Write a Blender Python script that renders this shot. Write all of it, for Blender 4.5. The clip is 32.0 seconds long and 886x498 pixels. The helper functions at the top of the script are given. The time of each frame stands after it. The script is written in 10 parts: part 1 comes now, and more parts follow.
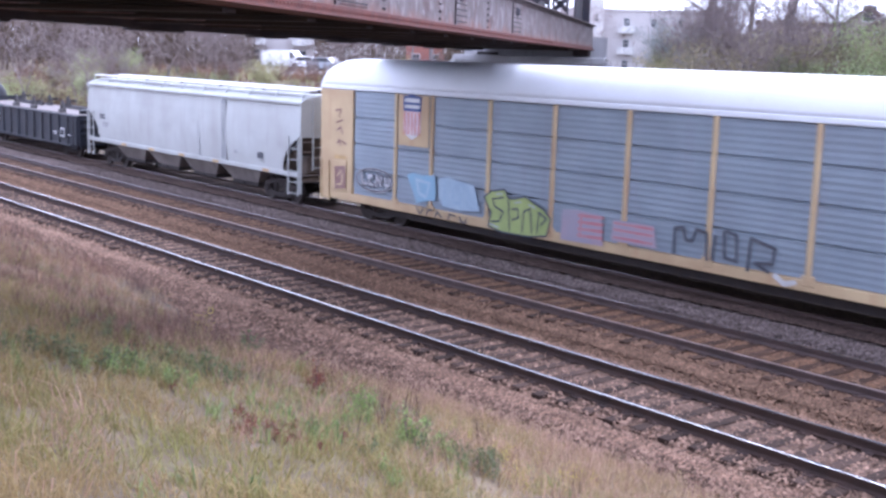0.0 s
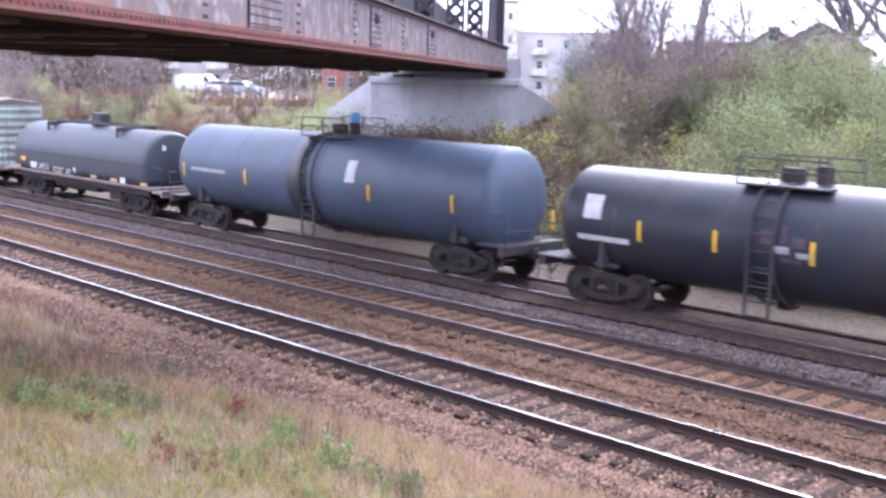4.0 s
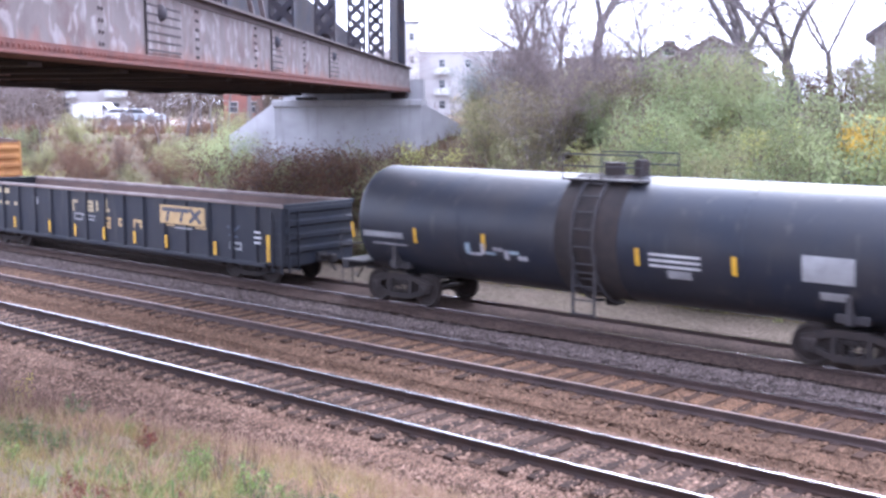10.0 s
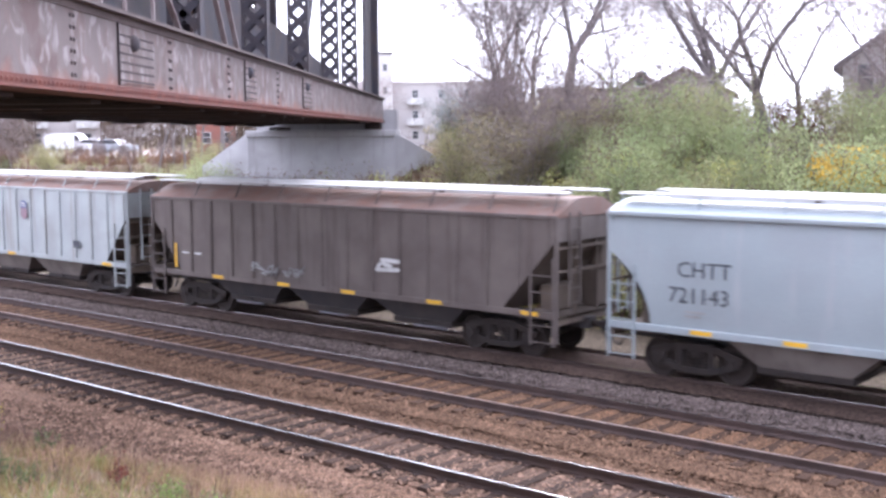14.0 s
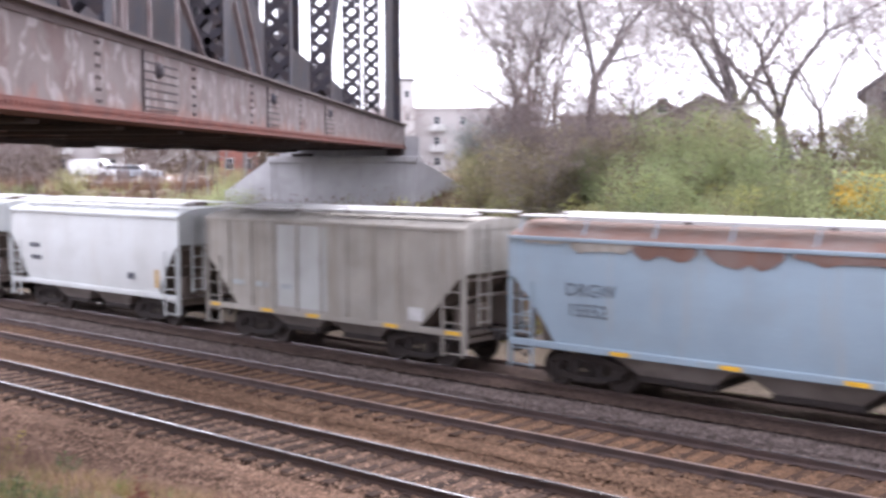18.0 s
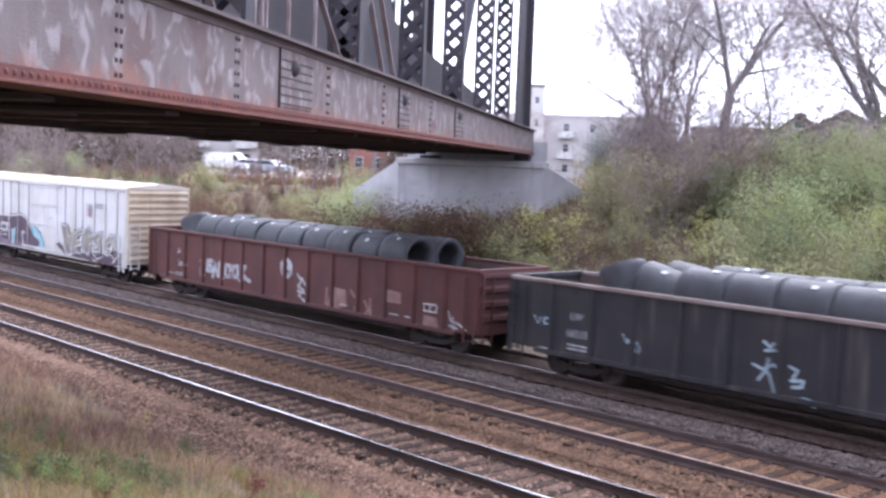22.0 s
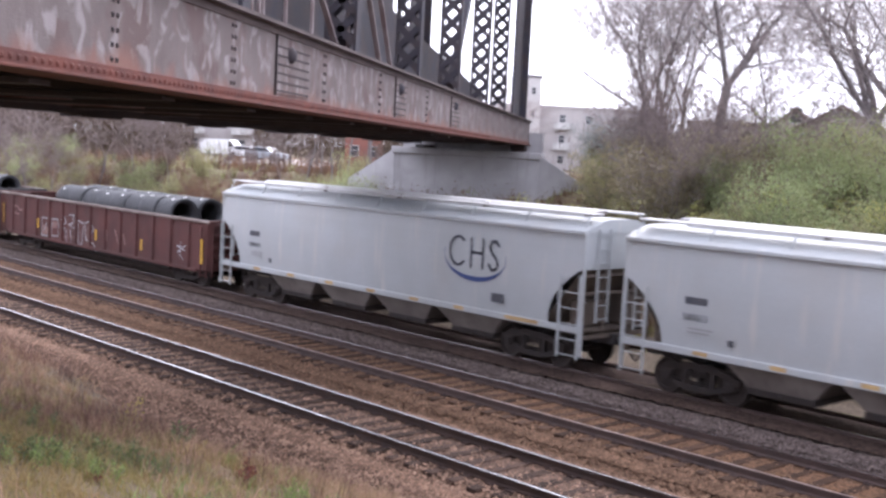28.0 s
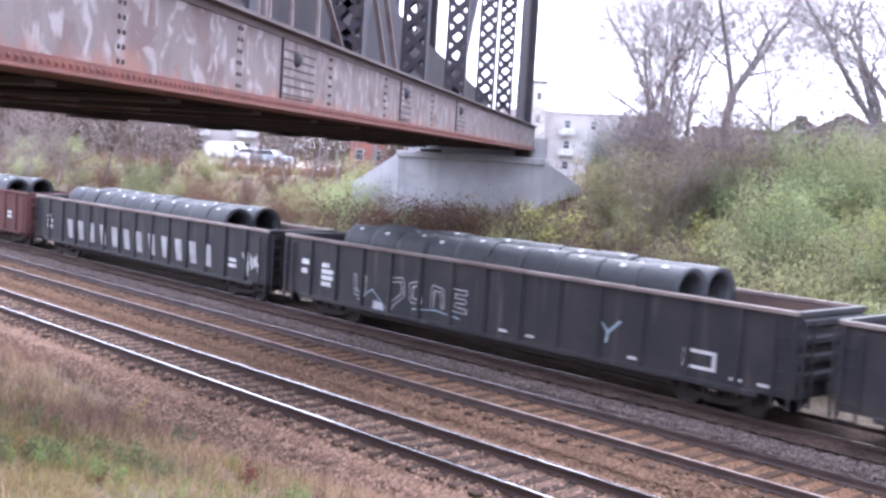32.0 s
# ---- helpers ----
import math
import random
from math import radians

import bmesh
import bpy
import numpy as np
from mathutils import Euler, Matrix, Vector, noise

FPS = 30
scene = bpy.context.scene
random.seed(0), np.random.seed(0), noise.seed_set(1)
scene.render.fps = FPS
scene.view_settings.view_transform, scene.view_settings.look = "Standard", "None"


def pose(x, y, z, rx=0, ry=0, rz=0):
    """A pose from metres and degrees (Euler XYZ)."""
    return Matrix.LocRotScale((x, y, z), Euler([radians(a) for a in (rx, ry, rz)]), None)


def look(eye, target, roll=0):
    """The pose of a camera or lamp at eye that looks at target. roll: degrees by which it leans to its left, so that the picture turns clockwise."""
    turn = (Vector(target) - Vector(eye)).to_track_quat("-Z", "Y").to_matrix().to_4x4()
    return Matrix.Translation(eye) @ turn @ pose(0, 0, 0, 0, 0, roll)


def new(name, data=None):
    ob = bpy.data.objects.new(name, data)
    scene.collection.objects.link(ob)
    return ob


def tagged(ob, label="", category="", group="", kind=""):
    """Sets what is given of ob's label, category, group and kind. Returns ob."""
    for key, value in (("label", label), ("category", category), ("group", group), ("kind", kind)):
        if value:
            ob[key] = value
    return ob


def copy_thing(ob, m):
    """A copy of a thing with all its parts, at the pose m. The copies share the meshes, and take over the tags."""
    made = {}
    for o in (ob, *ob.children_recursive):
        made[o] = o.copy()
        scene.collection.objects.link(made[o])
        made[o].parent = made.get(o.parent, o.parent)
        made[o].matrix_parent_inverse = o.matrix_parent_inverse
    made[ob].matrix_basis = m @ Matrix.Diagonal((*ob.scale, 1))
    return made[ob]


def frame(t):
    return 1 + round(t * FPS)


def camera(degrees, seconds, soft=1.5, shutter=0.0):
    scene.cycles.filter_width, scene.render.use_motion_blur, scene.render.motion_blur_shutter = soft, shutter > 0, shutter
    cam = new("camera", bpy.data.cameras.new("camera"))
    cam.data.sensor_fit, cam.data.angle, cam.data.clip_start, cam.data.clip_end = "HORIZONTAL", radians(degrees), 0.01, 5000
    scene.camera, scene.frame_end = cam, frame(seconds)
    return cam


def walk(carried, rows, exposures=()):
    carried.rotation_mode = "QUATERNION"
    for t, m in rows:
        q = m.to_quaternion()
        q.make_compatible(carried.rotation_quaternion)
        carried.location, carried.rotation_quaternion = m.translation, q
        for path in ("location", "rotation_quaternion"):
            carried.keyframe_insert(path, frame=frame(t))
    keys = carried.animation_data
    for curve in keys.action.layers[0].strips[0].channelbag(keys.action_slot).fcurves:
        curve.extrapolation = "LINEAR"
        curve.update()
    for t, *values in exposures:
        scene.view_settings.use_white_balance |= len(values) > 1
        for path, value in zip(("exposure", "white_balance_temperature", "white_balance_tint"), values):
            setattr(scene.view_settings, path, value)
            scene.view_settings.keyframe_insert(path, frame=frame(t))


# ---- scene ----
# camera: held by hand at one spot on the bank, turning slowly
EYE = (0.0, 0.0, 5.485)
TURNS = [
    (0, 80.42, -1.74, 50.21),
    (0.5, 80.33, -1.61, 49.85),
    (1, 80.41, -1.67, 49.55),
    (1.5, 80.58, -1.62, 49.11),
    (2, 80.90, -1.53, 48.45),
    (2.5, 81.16, -1.49, 47.48),
    (3, 81.38, -1.43, 46.41),
    (3.5, 81.53, -1.32, 46.15),
    (5.5, 81.79, -0.98, 45.42),
    (6, 81.74, -0.82, 45.10),
    (6.5, 81.85, -0.71, 44.75),
    (7, 81.83, -0.25, 44.58),
    (7.5, 81.78, 0.07, 43.97),
    (8, 81.85, 0.18, 43.18),
    (8.5, 82.01, 0.17, 42.64),
    (9, 82.21, 0.30, 42.18),
    (9.5, 82.52, 0.23, 41.72),
    (10, 82.68, 0.31, 41.21),
    (10.5, 82.85, 0.44, 41.03),
    (11, 83.01, 0.68, 40.89),
    (11.5, 83.04, 0.47, 40.74),
    (12, 83.35, 0.44, 40.54),
    (12.5, 83.59, 0.35, 40.35),
    (13, 83.90, 0.34, 40.18),
    (13.5, 84.03, 0.41, 40.02),
    (14, 84.18, 0.36, 39.88),
    (14.5, 84.40, 0.18, 39.72),
    (16.5, 85.13, 0.19, 39.37),
    (17, 85.32, 0.08, 39.23),
    (17.5, 85.52, 0.41, 39.20),
    (17.9, 85.46, 0.43, 39.40),
    (18, 85.50, 0.26, 40.96),
    (18.1, 85.46, 0.19, 43.21),
    (18.2, 85.40, -0.08, 45.14),
    (18.3, 85.41, -0.08, 47.37),
    (18.4, 85.55, -0.17, 48.66),
    (18.5, 85.53, -0.29, 49.16),
    (19, 85.57, -0.85, 49.19),
    (19.5, 85.41, -1.28, 49.08),
    (20, 85.36, -1.34, 48.66),
    (20.5, 85.37, -1.89, 48.26),
    (21, 85.57, -2.02, 47.94),
    (21.5, 85.62, -2.05, 47.67),
    (22, 85.64, -2.05, 47.35),
    (22.5, 85.65, -2.04, 47.21),
    (23, 85.68, -2.17, 47.20),
    (23.5, 85.73, -2.12, 47.08),
    (24, 85.62, -2.01, 47.08),
    (24.5, 85.48, -2.18, 47.29),
    (25, 85.32, -2.14, 47.50),
    (25.5, 85.04, -2.32, 47.27),
    (27.5, 85.15, -2.60, 47.26),
    (28, 85.13, -2.86, 47.13),
    (28.5, 85.21, -3.03, 47.14),
    (29, 85.11, -3.30, 47.05),
    (29.5, 85.14, -3.51, 46.95),
    (30, 85.18, -3.48, 46.95),
    (30.5, 85.29, -3.44, 47.09),
    (31, 85.39, -3.55, 47.26),
    (31.5, 85.42, -3.48, 47.35),
    (32, 85.34, -3.36, 47.37),
]
cam = camera(42.57, 32.0, soft=2.8, shutter=0.2)
walk(cam, [(t, pose(*EYE, rx, ry, rz)) for t, rx, ry, rz in TURNS], exposures=[
    (0.0, 1.64, 5260, 22), (1.0, 1.8, 5540, 22), (3.0, 1.93, 5440, 22), (6.0, 2.18, 5490, 22), (7.0, 2.17, 5490, 22), (8.0, 1.95, 5340, 22), (9.0, 1.83, 5240, 22), (10.0, 2.06, 5340, 21), (11.0, 2.08, 5400, 21), (12.0, 2.22, 5280, 21), (13.0, 1.96, 5600, 19),
    (17.0, 1.80, 6020, 18), (18.0, 1.68, 6150, 18), (19.0, 1.46, 6120, 18), (21.0, 1.49, 5770, 18), (23.0, 1.76, 5600, 19), (25.0, 1.30, 5920, 18), (28.0, 1.36, 6020, 18), (31.0, 1.83, 5580, 19), (32.0, 2.02, 5520, 19)])

# ---- light: bright overcast day ----
world = bpy.data.worlds.new("overcast_sky")
scene.world = world
world.use_nodes = True
wn, wl = world.node_tree.nodes, world.node_tree.links
wn.clear()
sky = wn.new("ShaderNodeTexSky")
sky.sky_type, sky.sun_disc, sky.sun_elevation, sky.sun_rotation = "NISHITA", False, radians(44), radians(332)
sky.air_density, sky.dust_density, sky.ozone_density = 1.0, 4.0, 1.0
grey = wn.new("ShaderNodeHueSaturation")
grey.inputs["Saturation"].default_value = 0.25
cloud = wn.new("ShaderNodeMixRGB")
cloud.inputs["Fac"].default_value = 0.75
cloud.inputs["Color2"].default_value = (9.6, 9.7, 10.4, 1)
bg = wn.new("ShaderNodeBackground")
bg.inputs["Strength"].default_value = 0.124
wout = wn.new("ShaderNodeOutputWorld")
wl.new(sky.outputs[0], grey.inputs["Color"])
wl.new(grey.outputs[0], cloud.inputs["Color1"])
wl.new(cloud.outputs[0], bg.inputs["Color"])
wl.new(bg.outputs[0], wout.inputs[0])
sun = new("sun", bpy.data.lights.new("sun", "SUN"))
sun.data.energy, sun.data.angle, sun.data.color = 1.5, radians(40), (1.0, 0.96, 0.9)
sun.matrix_basis = look((-44, 71, 53), (-18, 22, 0))

# ---- materials ----
def mat(name, base, other=None, scale=1.5, mix=0.5, rough=0.7, metal=0.0, bump=0.15, fine=40.0, streak=None, amount=0.4,
        island=0.0, obj_random=0.0, patch=None, patch_amount=0.5, patch_scale=0.7, spec=0.4, cells=0.0, glow_through=0.0):
    """A painted or natural surface: two scales of colour change, fine relief, and streaks or patches of wear."""
    m = bpy.data.materials.new(name)
    m.use_nodes = True
    n, l = m.node_tree.nodes, m.node_tree.links
    b = n["Principled BSDF"]
    b.inputs["Roughness"].default_value, b.inputs["Metallic"].default_value = rough, metal
    b.inputs["Specular IOR Level"].default_value = spec
    co = n.new("ShaderNodeTexCoord").outputs["Object"]
    other = other or tuple(c * 0.7 for c in base)

    def noise_at(s, detail=4.0, stretch=None):
        t = n.new("ShaderNodeTexNoise")
        t.inputs["Scale"].default_value, t.inputs["Detail"].default_value = s, detail
        v = co
        if stretch:
            mp = n.new("ShaderNodeMapping")
            mp.inputs["Scale"].default_value = stretch
            l.new(co, mp.inputs["Vector"])
            v = mp.outputs[0]
        l.new(v, t.inputs["Vector"])
        return t.outputs["Fac"]

    def ramp(fac, lo, hi):
        r = n.new("ShaderNodeMapRange")
        r.inputs["From Min"].default_value, r.inputs["From Max"].default_value = lo, hi
        l.new(fac, r.inputs["Value"])
        return r.outputs["Result"]

    def blend(fac, c1, c2, k=1.0):
        x = n.new("ShaderNodeMixRGB")
        if k != 1.0:
            mul = n.new("ShaderNodeMath")
            mul.operation = "MULTIPLY"
            mul.inputs[1].default_value = k
            l.new(fac, mul.inputs[0])
            fac = mul.outputs[0]
        l.new(fac, x.inputs["Fac"])
        for c, slot in ((c1, "Color1"), (c2, "Color2")):
            if isinstance(c, tuple):
                x.inputs[slot].default_value = (*c, 1)
            else:
                l.new(c, x.inputs[slot])
        return x.outputs[0]

    col = blend(ramp(noise_at(scale), 0.35, 0.65), base, other, mix * 2 if mix < 0.5 else 1.0)
    col = blend(ramp(noise_at(fine, 2.0), 0.3, 0.7), col, tuple(c * 0.62 for c in base), 0.35)
    if patch:
        col = blend(ramp(noise_at(patch_scale, 6.0), 0.62 - 0.25 * patch_amount, 0.68 - 0.2 * patch_amount), col, patch, 0.85)
    if streak:
        col = blend(ramp(noise_at(1.0, 5.0, (3.5, 3.5, 0.35)), 0.66 - 0.3 * amount, 0.78), col, streak, 0.8)
        col = blend(ramp(noise_at(0.55, 9.0, (1.0, 1.0, 1.5)), 0.48, 0.72), col, tuple(c * 0.75 for c in streak), 0.4)
    if island:
        g = n.new("ShaderNodeNewGeometry")
        h = n.new("ShaderNodeHueSaturation")
        l.new(ramp(g.outputs["Random Per Island"], -0.0001, 1.0), h.inputs["Fac"])
        r = n.new("ShaderNodeMapRange")
        r.inputs["To Min"].default_value, r.inputs["To Max"].default_value = 1 - island, 1 + island
        l.new(g.outputs["Random Per Island"], r.inputs["Value"])
        l.new(r.outputs[0], h.inputs["Value"])
        h.inputs["Fac"].default_value = 1.0
        for k in list(h.inputs["Fac"].links):
            l.remove(k)
        l.new(col, h.inputs["Color"])
        col = h.outputs[0]
    if obj_random:
        oi = n.new("ShaderNodeObjectInfo")
        h = n.new("ShaderNodeHueSaturation")
        r = n.new("ShaderNodeMapRange")
        r.inputs["To Min"].default_value, r.inputs["To Max"].default_value = 1 - obj_random, 1 + obj_random
        l.new(oi.outputs["Random"], r.inputs["Value"])
        l.new(r.outputs[0], h.inputs["Value"])
        l.new(col, h.inputs["Color"])
        col = h.outputs[0]
    if cells:
        vo = n.new("ShaderNodeTexVoronoi")
        vo.inputs["Scale"].default_value = cells
        l.new(co, vo.inputs["Vector"])
        bw = n.new("ShaderNodeRGBToBW")
        l.new(vo.outputs["Color"], bw.inputs[0])
        h = n.new("ShaderNodeHueSaturation")
        r = n.new("ShaderNodeMapRange")
        r.inputs["From Min"].default_value, r.inputs["From Max"].default_value = 0.15, 0.85
        r.inputs["To Min"].default_value, r.inputs["To Max"].default_value = 0.45, 1.6
        l.new(bw.outputs[0], r.inputs["Value"])
        l.new(r.outputs[0], h.inputs["Value"])
        l.new(col, h.inputs["Color"])
        col = h.outputs[0]
        bp = n.new("ShaderNodeBump")
        bp.inputs["Strength"].default_value, bp.inputs["Distance"].default_value, bp.invert = 0.8, 0.04, True
        l.new(vo.outputs["Distance"], bp.inputs["Height"])
        l.new(bp.outputs[0], b.inputs["Normal"])
    l.new(col, b.inputs["Base Color"])
    if glow_through:
        tr, mx, out = n.new("ShaderNodeBsdfTranslucent"), n.new("ShaderNodeMixShader"), n["Material Output"]
        mx.inputs["Fac"].default_value = glow_through
        l.new(col, tr.inputs["Color"])
        l.new(b.outputs[0], mx.inputs[1])
        l.new(tr.outputs[0], mx.inputs[2])
        l.new(mx.outputs[0], out.inputs["Surface"])
    if bump and not cells:
        bp = n.new("ShaderNodeBump")
        bp.inputs["Strength"].default_value, bp.inputs["Distance"].default_value = bump, 0.02
        l.new(noise_at(fine, 3.0), bp.inputs["Height"])
        l.new(bp.outputs[0], b.inputs["Normal"])
    return m


def peeling(m, foot, rust, bare):
    """Ragged peeling paint over bare metal, with rust that climbs unevenly from the foot."""
    n, l = m.node_tree.nodes, m.node_tree.links
    b = n["Principled BSDF"]
    col = b.inputs["Base Color"].links[0].from_socket
    co = n.new("ShaderNodeTexCoord").outputs["Object"]

    def ragged(scale, stretch, lo, hi):
        mp, t, r = n.new("ShaderNodeMapping"), n.new("ShaderNodeTexNoise"), n.new("ShaderNodeMapRange")
        mp.inputs["Scale"].default_value = stretch
        t.inputs["Scale"].default_value, t.inputs["Detail"].default_value, t.inputs["Distortion"].default_value = scale, 8.0, 0.6
        r.inputs["From Min"].default_value, r.inputs["From Max"].default_value = lo, hi
        l.new(co, mp.inputs["Vector"])
        l.new(mp.outputs[0], t.inputs["Vector"])
        l.new(t.outputs["Fac"], r.inputs["Value"])
        return r.outputs["Result"], t.outputs["Fac"]

    def over(fac, c1, colour, k):
        x, mul = n.new("ShaderNodeMixRGB"), n.new("ShaderNodeMath")
        mul.operation, mul.inputs[1].default_value = "MULTIPLY", k
        l.new(fac, mul.inputs[0])
        l.new(mul.outputs[0], x.inputs["Fac"])
        l.new(c1, x.inputs["Color1"])
        x.inputs["Color2"].default_value = (*colour, 1)
        return x.outputs[0]

    col = over(ragged(2.2, (1, 1, 0.8), 0.52, 0.62)[0], col, bare, 0.55)
    col = over(ragged(4.0, (1, 1, 0.7), 0.53, 0.63)[0], col, (0.36, 0.33, 0.335), 0.45)
    sep, add, r = n.new("ShaderNodeSeparateXYZ"), n.new("ShaderNodeMath"), n.new("ShaderNodeMapRange")
    l.new(co, sep.inputs[0])
    mul = n.new("ShaderNodeMath")
    mul.operation, mul.inputs[1].default_value = "MULTIPLY", 0.9
    l.new(ragged(1.6, (1, 1, 0.6), 0.3, 0.7)[1], mul.inputs[0])
    add.operation = "SUBTRACT"
    l.new(sep.outputs["Z"], add.inputs[0])
    l.new(mul.outputs[0], add.inputs[1])
    r.inputs["From Min"].default_value, r.inputs["From Max"].default_value = foot - 0.16, foot - 0.4
    l.new(add.outputs[0], r.inputs["Value"])
    col = over(r.outputs[0], col, rust, 0.8)
    l.new(col, b.inputs["Base Color"])


RUST = (0.13, 0.055, 0.032)
GRIME = (0.075, 0.062, 0.055)
M = {
    "ballast": mat("ballast", (0.178, 0.108, 0.074), (0.115, 0.068, 0.046), 2.0, rough=0.95, cells=22, spec=0.12),
    "ballast_rusty": mat("ballast_rusty", (0.165, 0.098, 0.062), (0.105, 0.06, 0.04), 1.2, rough=0.95, cells=22, spec=0.12),
    "ballast_grey": mat("ballast_grey", (0.15, 0.112, 0.1), (0.11, 0.083, 0.075), 1.5, rough=0.95, cells=24, spec=0.12),
    "stone": mat("stone", (0.235, 0.152, 0.11), (0.14, 0.088, 0.063), 3.0, rough=0.9, bump=0.3, island=0.75, spec=0.12),
    "stone_grey": mat("stone_grey", (0.15, 0.117, 0.106), (0.1, 0.078, 0.071), 3.0, rough=0.9, bump=0.3, island=0.6, spec=0.12),
    "stone_rusty": mat("stone_rusty", (0.175, 0.107, 0.07), (0.108, 0.065, 0.043), 3.0, rough=0.9, bump=0.3, island=0.45, spec=0.12),
    "gravel_tan": mat("gravel_tan", (0.12, 0.092, 0.07), (0.098, 0.08, 0.056), 0.5, rough=0.95, cells=18, spec=0.12),
    "soil": mat("soil", (0.137, 0.1, 0.06), (0.0988, 0.0736, 0.044), 0.8, rough=1.0, bump=0.6, fine=15),
    # dark colour holds oil stain and the shade below the cars
    "ballast_oil_shade": mat("ballast_oil_shade", (0.075, 0.05, 0.041), (0.052, 0.035, 0.029), 1.0, rough=0.95, cells=24, spec=0.12),
    "ballast_orange": mat("ballast_orange", (0.15, 0.082, 0.047), (0.09, 0.052, 0.033), 0.7, rough=0.95, cells=22, spec=0.12),
    "ballast_crib": mat("ballast_crib", (0.13, 0.082, 0.06), (0.08, 0.05, 0.037), 0.8, rough=0.95, cells=22, spec=0.12),
    "tie_brown": mat("tie_brown", (0.052, 0.032, 0.024), (0.032, 0.021, 0.017), 3.0, rough=0.95, bump=0.5, fine=18, obj_random=0.4, spec=0.12),
    "tie_orange": mat("tie_orange", (0.062, 0.036, 0.024), (0.04, 0.024, 0.018), 3.0, rough=0.95, bump=0.5, fine=18, obj_random=0.4, spec=0.12),
    "rail_rust": mat("rail_rust", (0.042, 0.029, 0.026), (0.06, 0.037, 0.03), 2.0, rough=0.9, bump=0.2, spec=0.15),
    "rail_shine": mat("rail_shine", (0.78, 0.77, 0.78), (0.68, 0.66, 0.66), 2.0, rough=0.12, metal=1.0, bump=0.0, fine=3.0),
    "rail_brown": mat("rail_brown", (0.075, 0.048, 0.042), (0.05, 0.034, 0.031), 2.0, rough=0.85, bump=0.2),
    "rail_worn": mat("rail_worn", (0.46, 0.44, 0.45), (0.36, 0.33, 0.33), 2.0, rough=0.2, metal=1.0, bump=0.0, fine=3.0),
    "rail_dull": mat("rail_dull", (0.3, 0.25, 0.24), (0.22, 0.16, 0.14), 2.0, rough=0.35, metal=0.9, bump=0.05),
    "flange_brown": mat("flange_brown", (0.115, 0.085, 0.082), (0.075, 0.055, 0.055), 1.5, rough=0.8, bump=0.2),
    "girder": mat("girder", (0.16, 0.13, 0.127), (0.118, 0.089, 0.085), 1.6, rough=0.75, bump=0.25, streak=(0.18, 0.148, 0.145), amount=0.4,
                  patch=(0.1, 0.06, 0.055), patch_amount=0.35, patch_scale=1.3),
    "girder_rust": mat("girder_rust", (0.145, 0.046, 0.032), (0.09, 0.033, 0.027), 3.0, rough=0.85, bump=0.3),
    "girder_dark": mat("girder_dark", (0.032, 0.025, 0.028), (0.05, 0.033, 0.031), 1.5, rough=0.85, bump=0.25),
    "truss": mat("truss", (0.038, 0.037, 0.05), (0.06, 0.045, 0.046), 1.8, rough=0.8, bump=0.2),
    "truss_light": mat("truss_light", (0.26, 0.22, 0.22), (0.17, 0.12, 0.115), 2.5, rough=0.75, bump=0.2),
    "concrete": mat("concrete", (0.43, 0.42, 0.43), (0.33, 0.32, 0.33), 0.6, rough=0.9, bump=0.3, streak=(0.25, 0.24, 0.235), amount=0.35),
    "black_steel": mat("black_steel", (0.034, 0.032, 0.037), (0.052, 0.045, 0.045), 2.0, rough=0.7, bump=0.15, streak=GRIME, amount=0.2),
    "bogie": mat("bogie", (0.022, 0.018, 0.018), (0.036, 0.026, 0.023), 4.0, rough=0.85, bump=0.3),
    "wheel": mat("wheel", (0.04, 0.03, 0.027), (0.028, 0.022, 0.021), 5.0, rough=0.7, metal=0.3, bump=0.1),
}


peeling(M["girder"], 6.03, (0.2, 0.09, 0.065), (0.15, 0.105, 0.1))


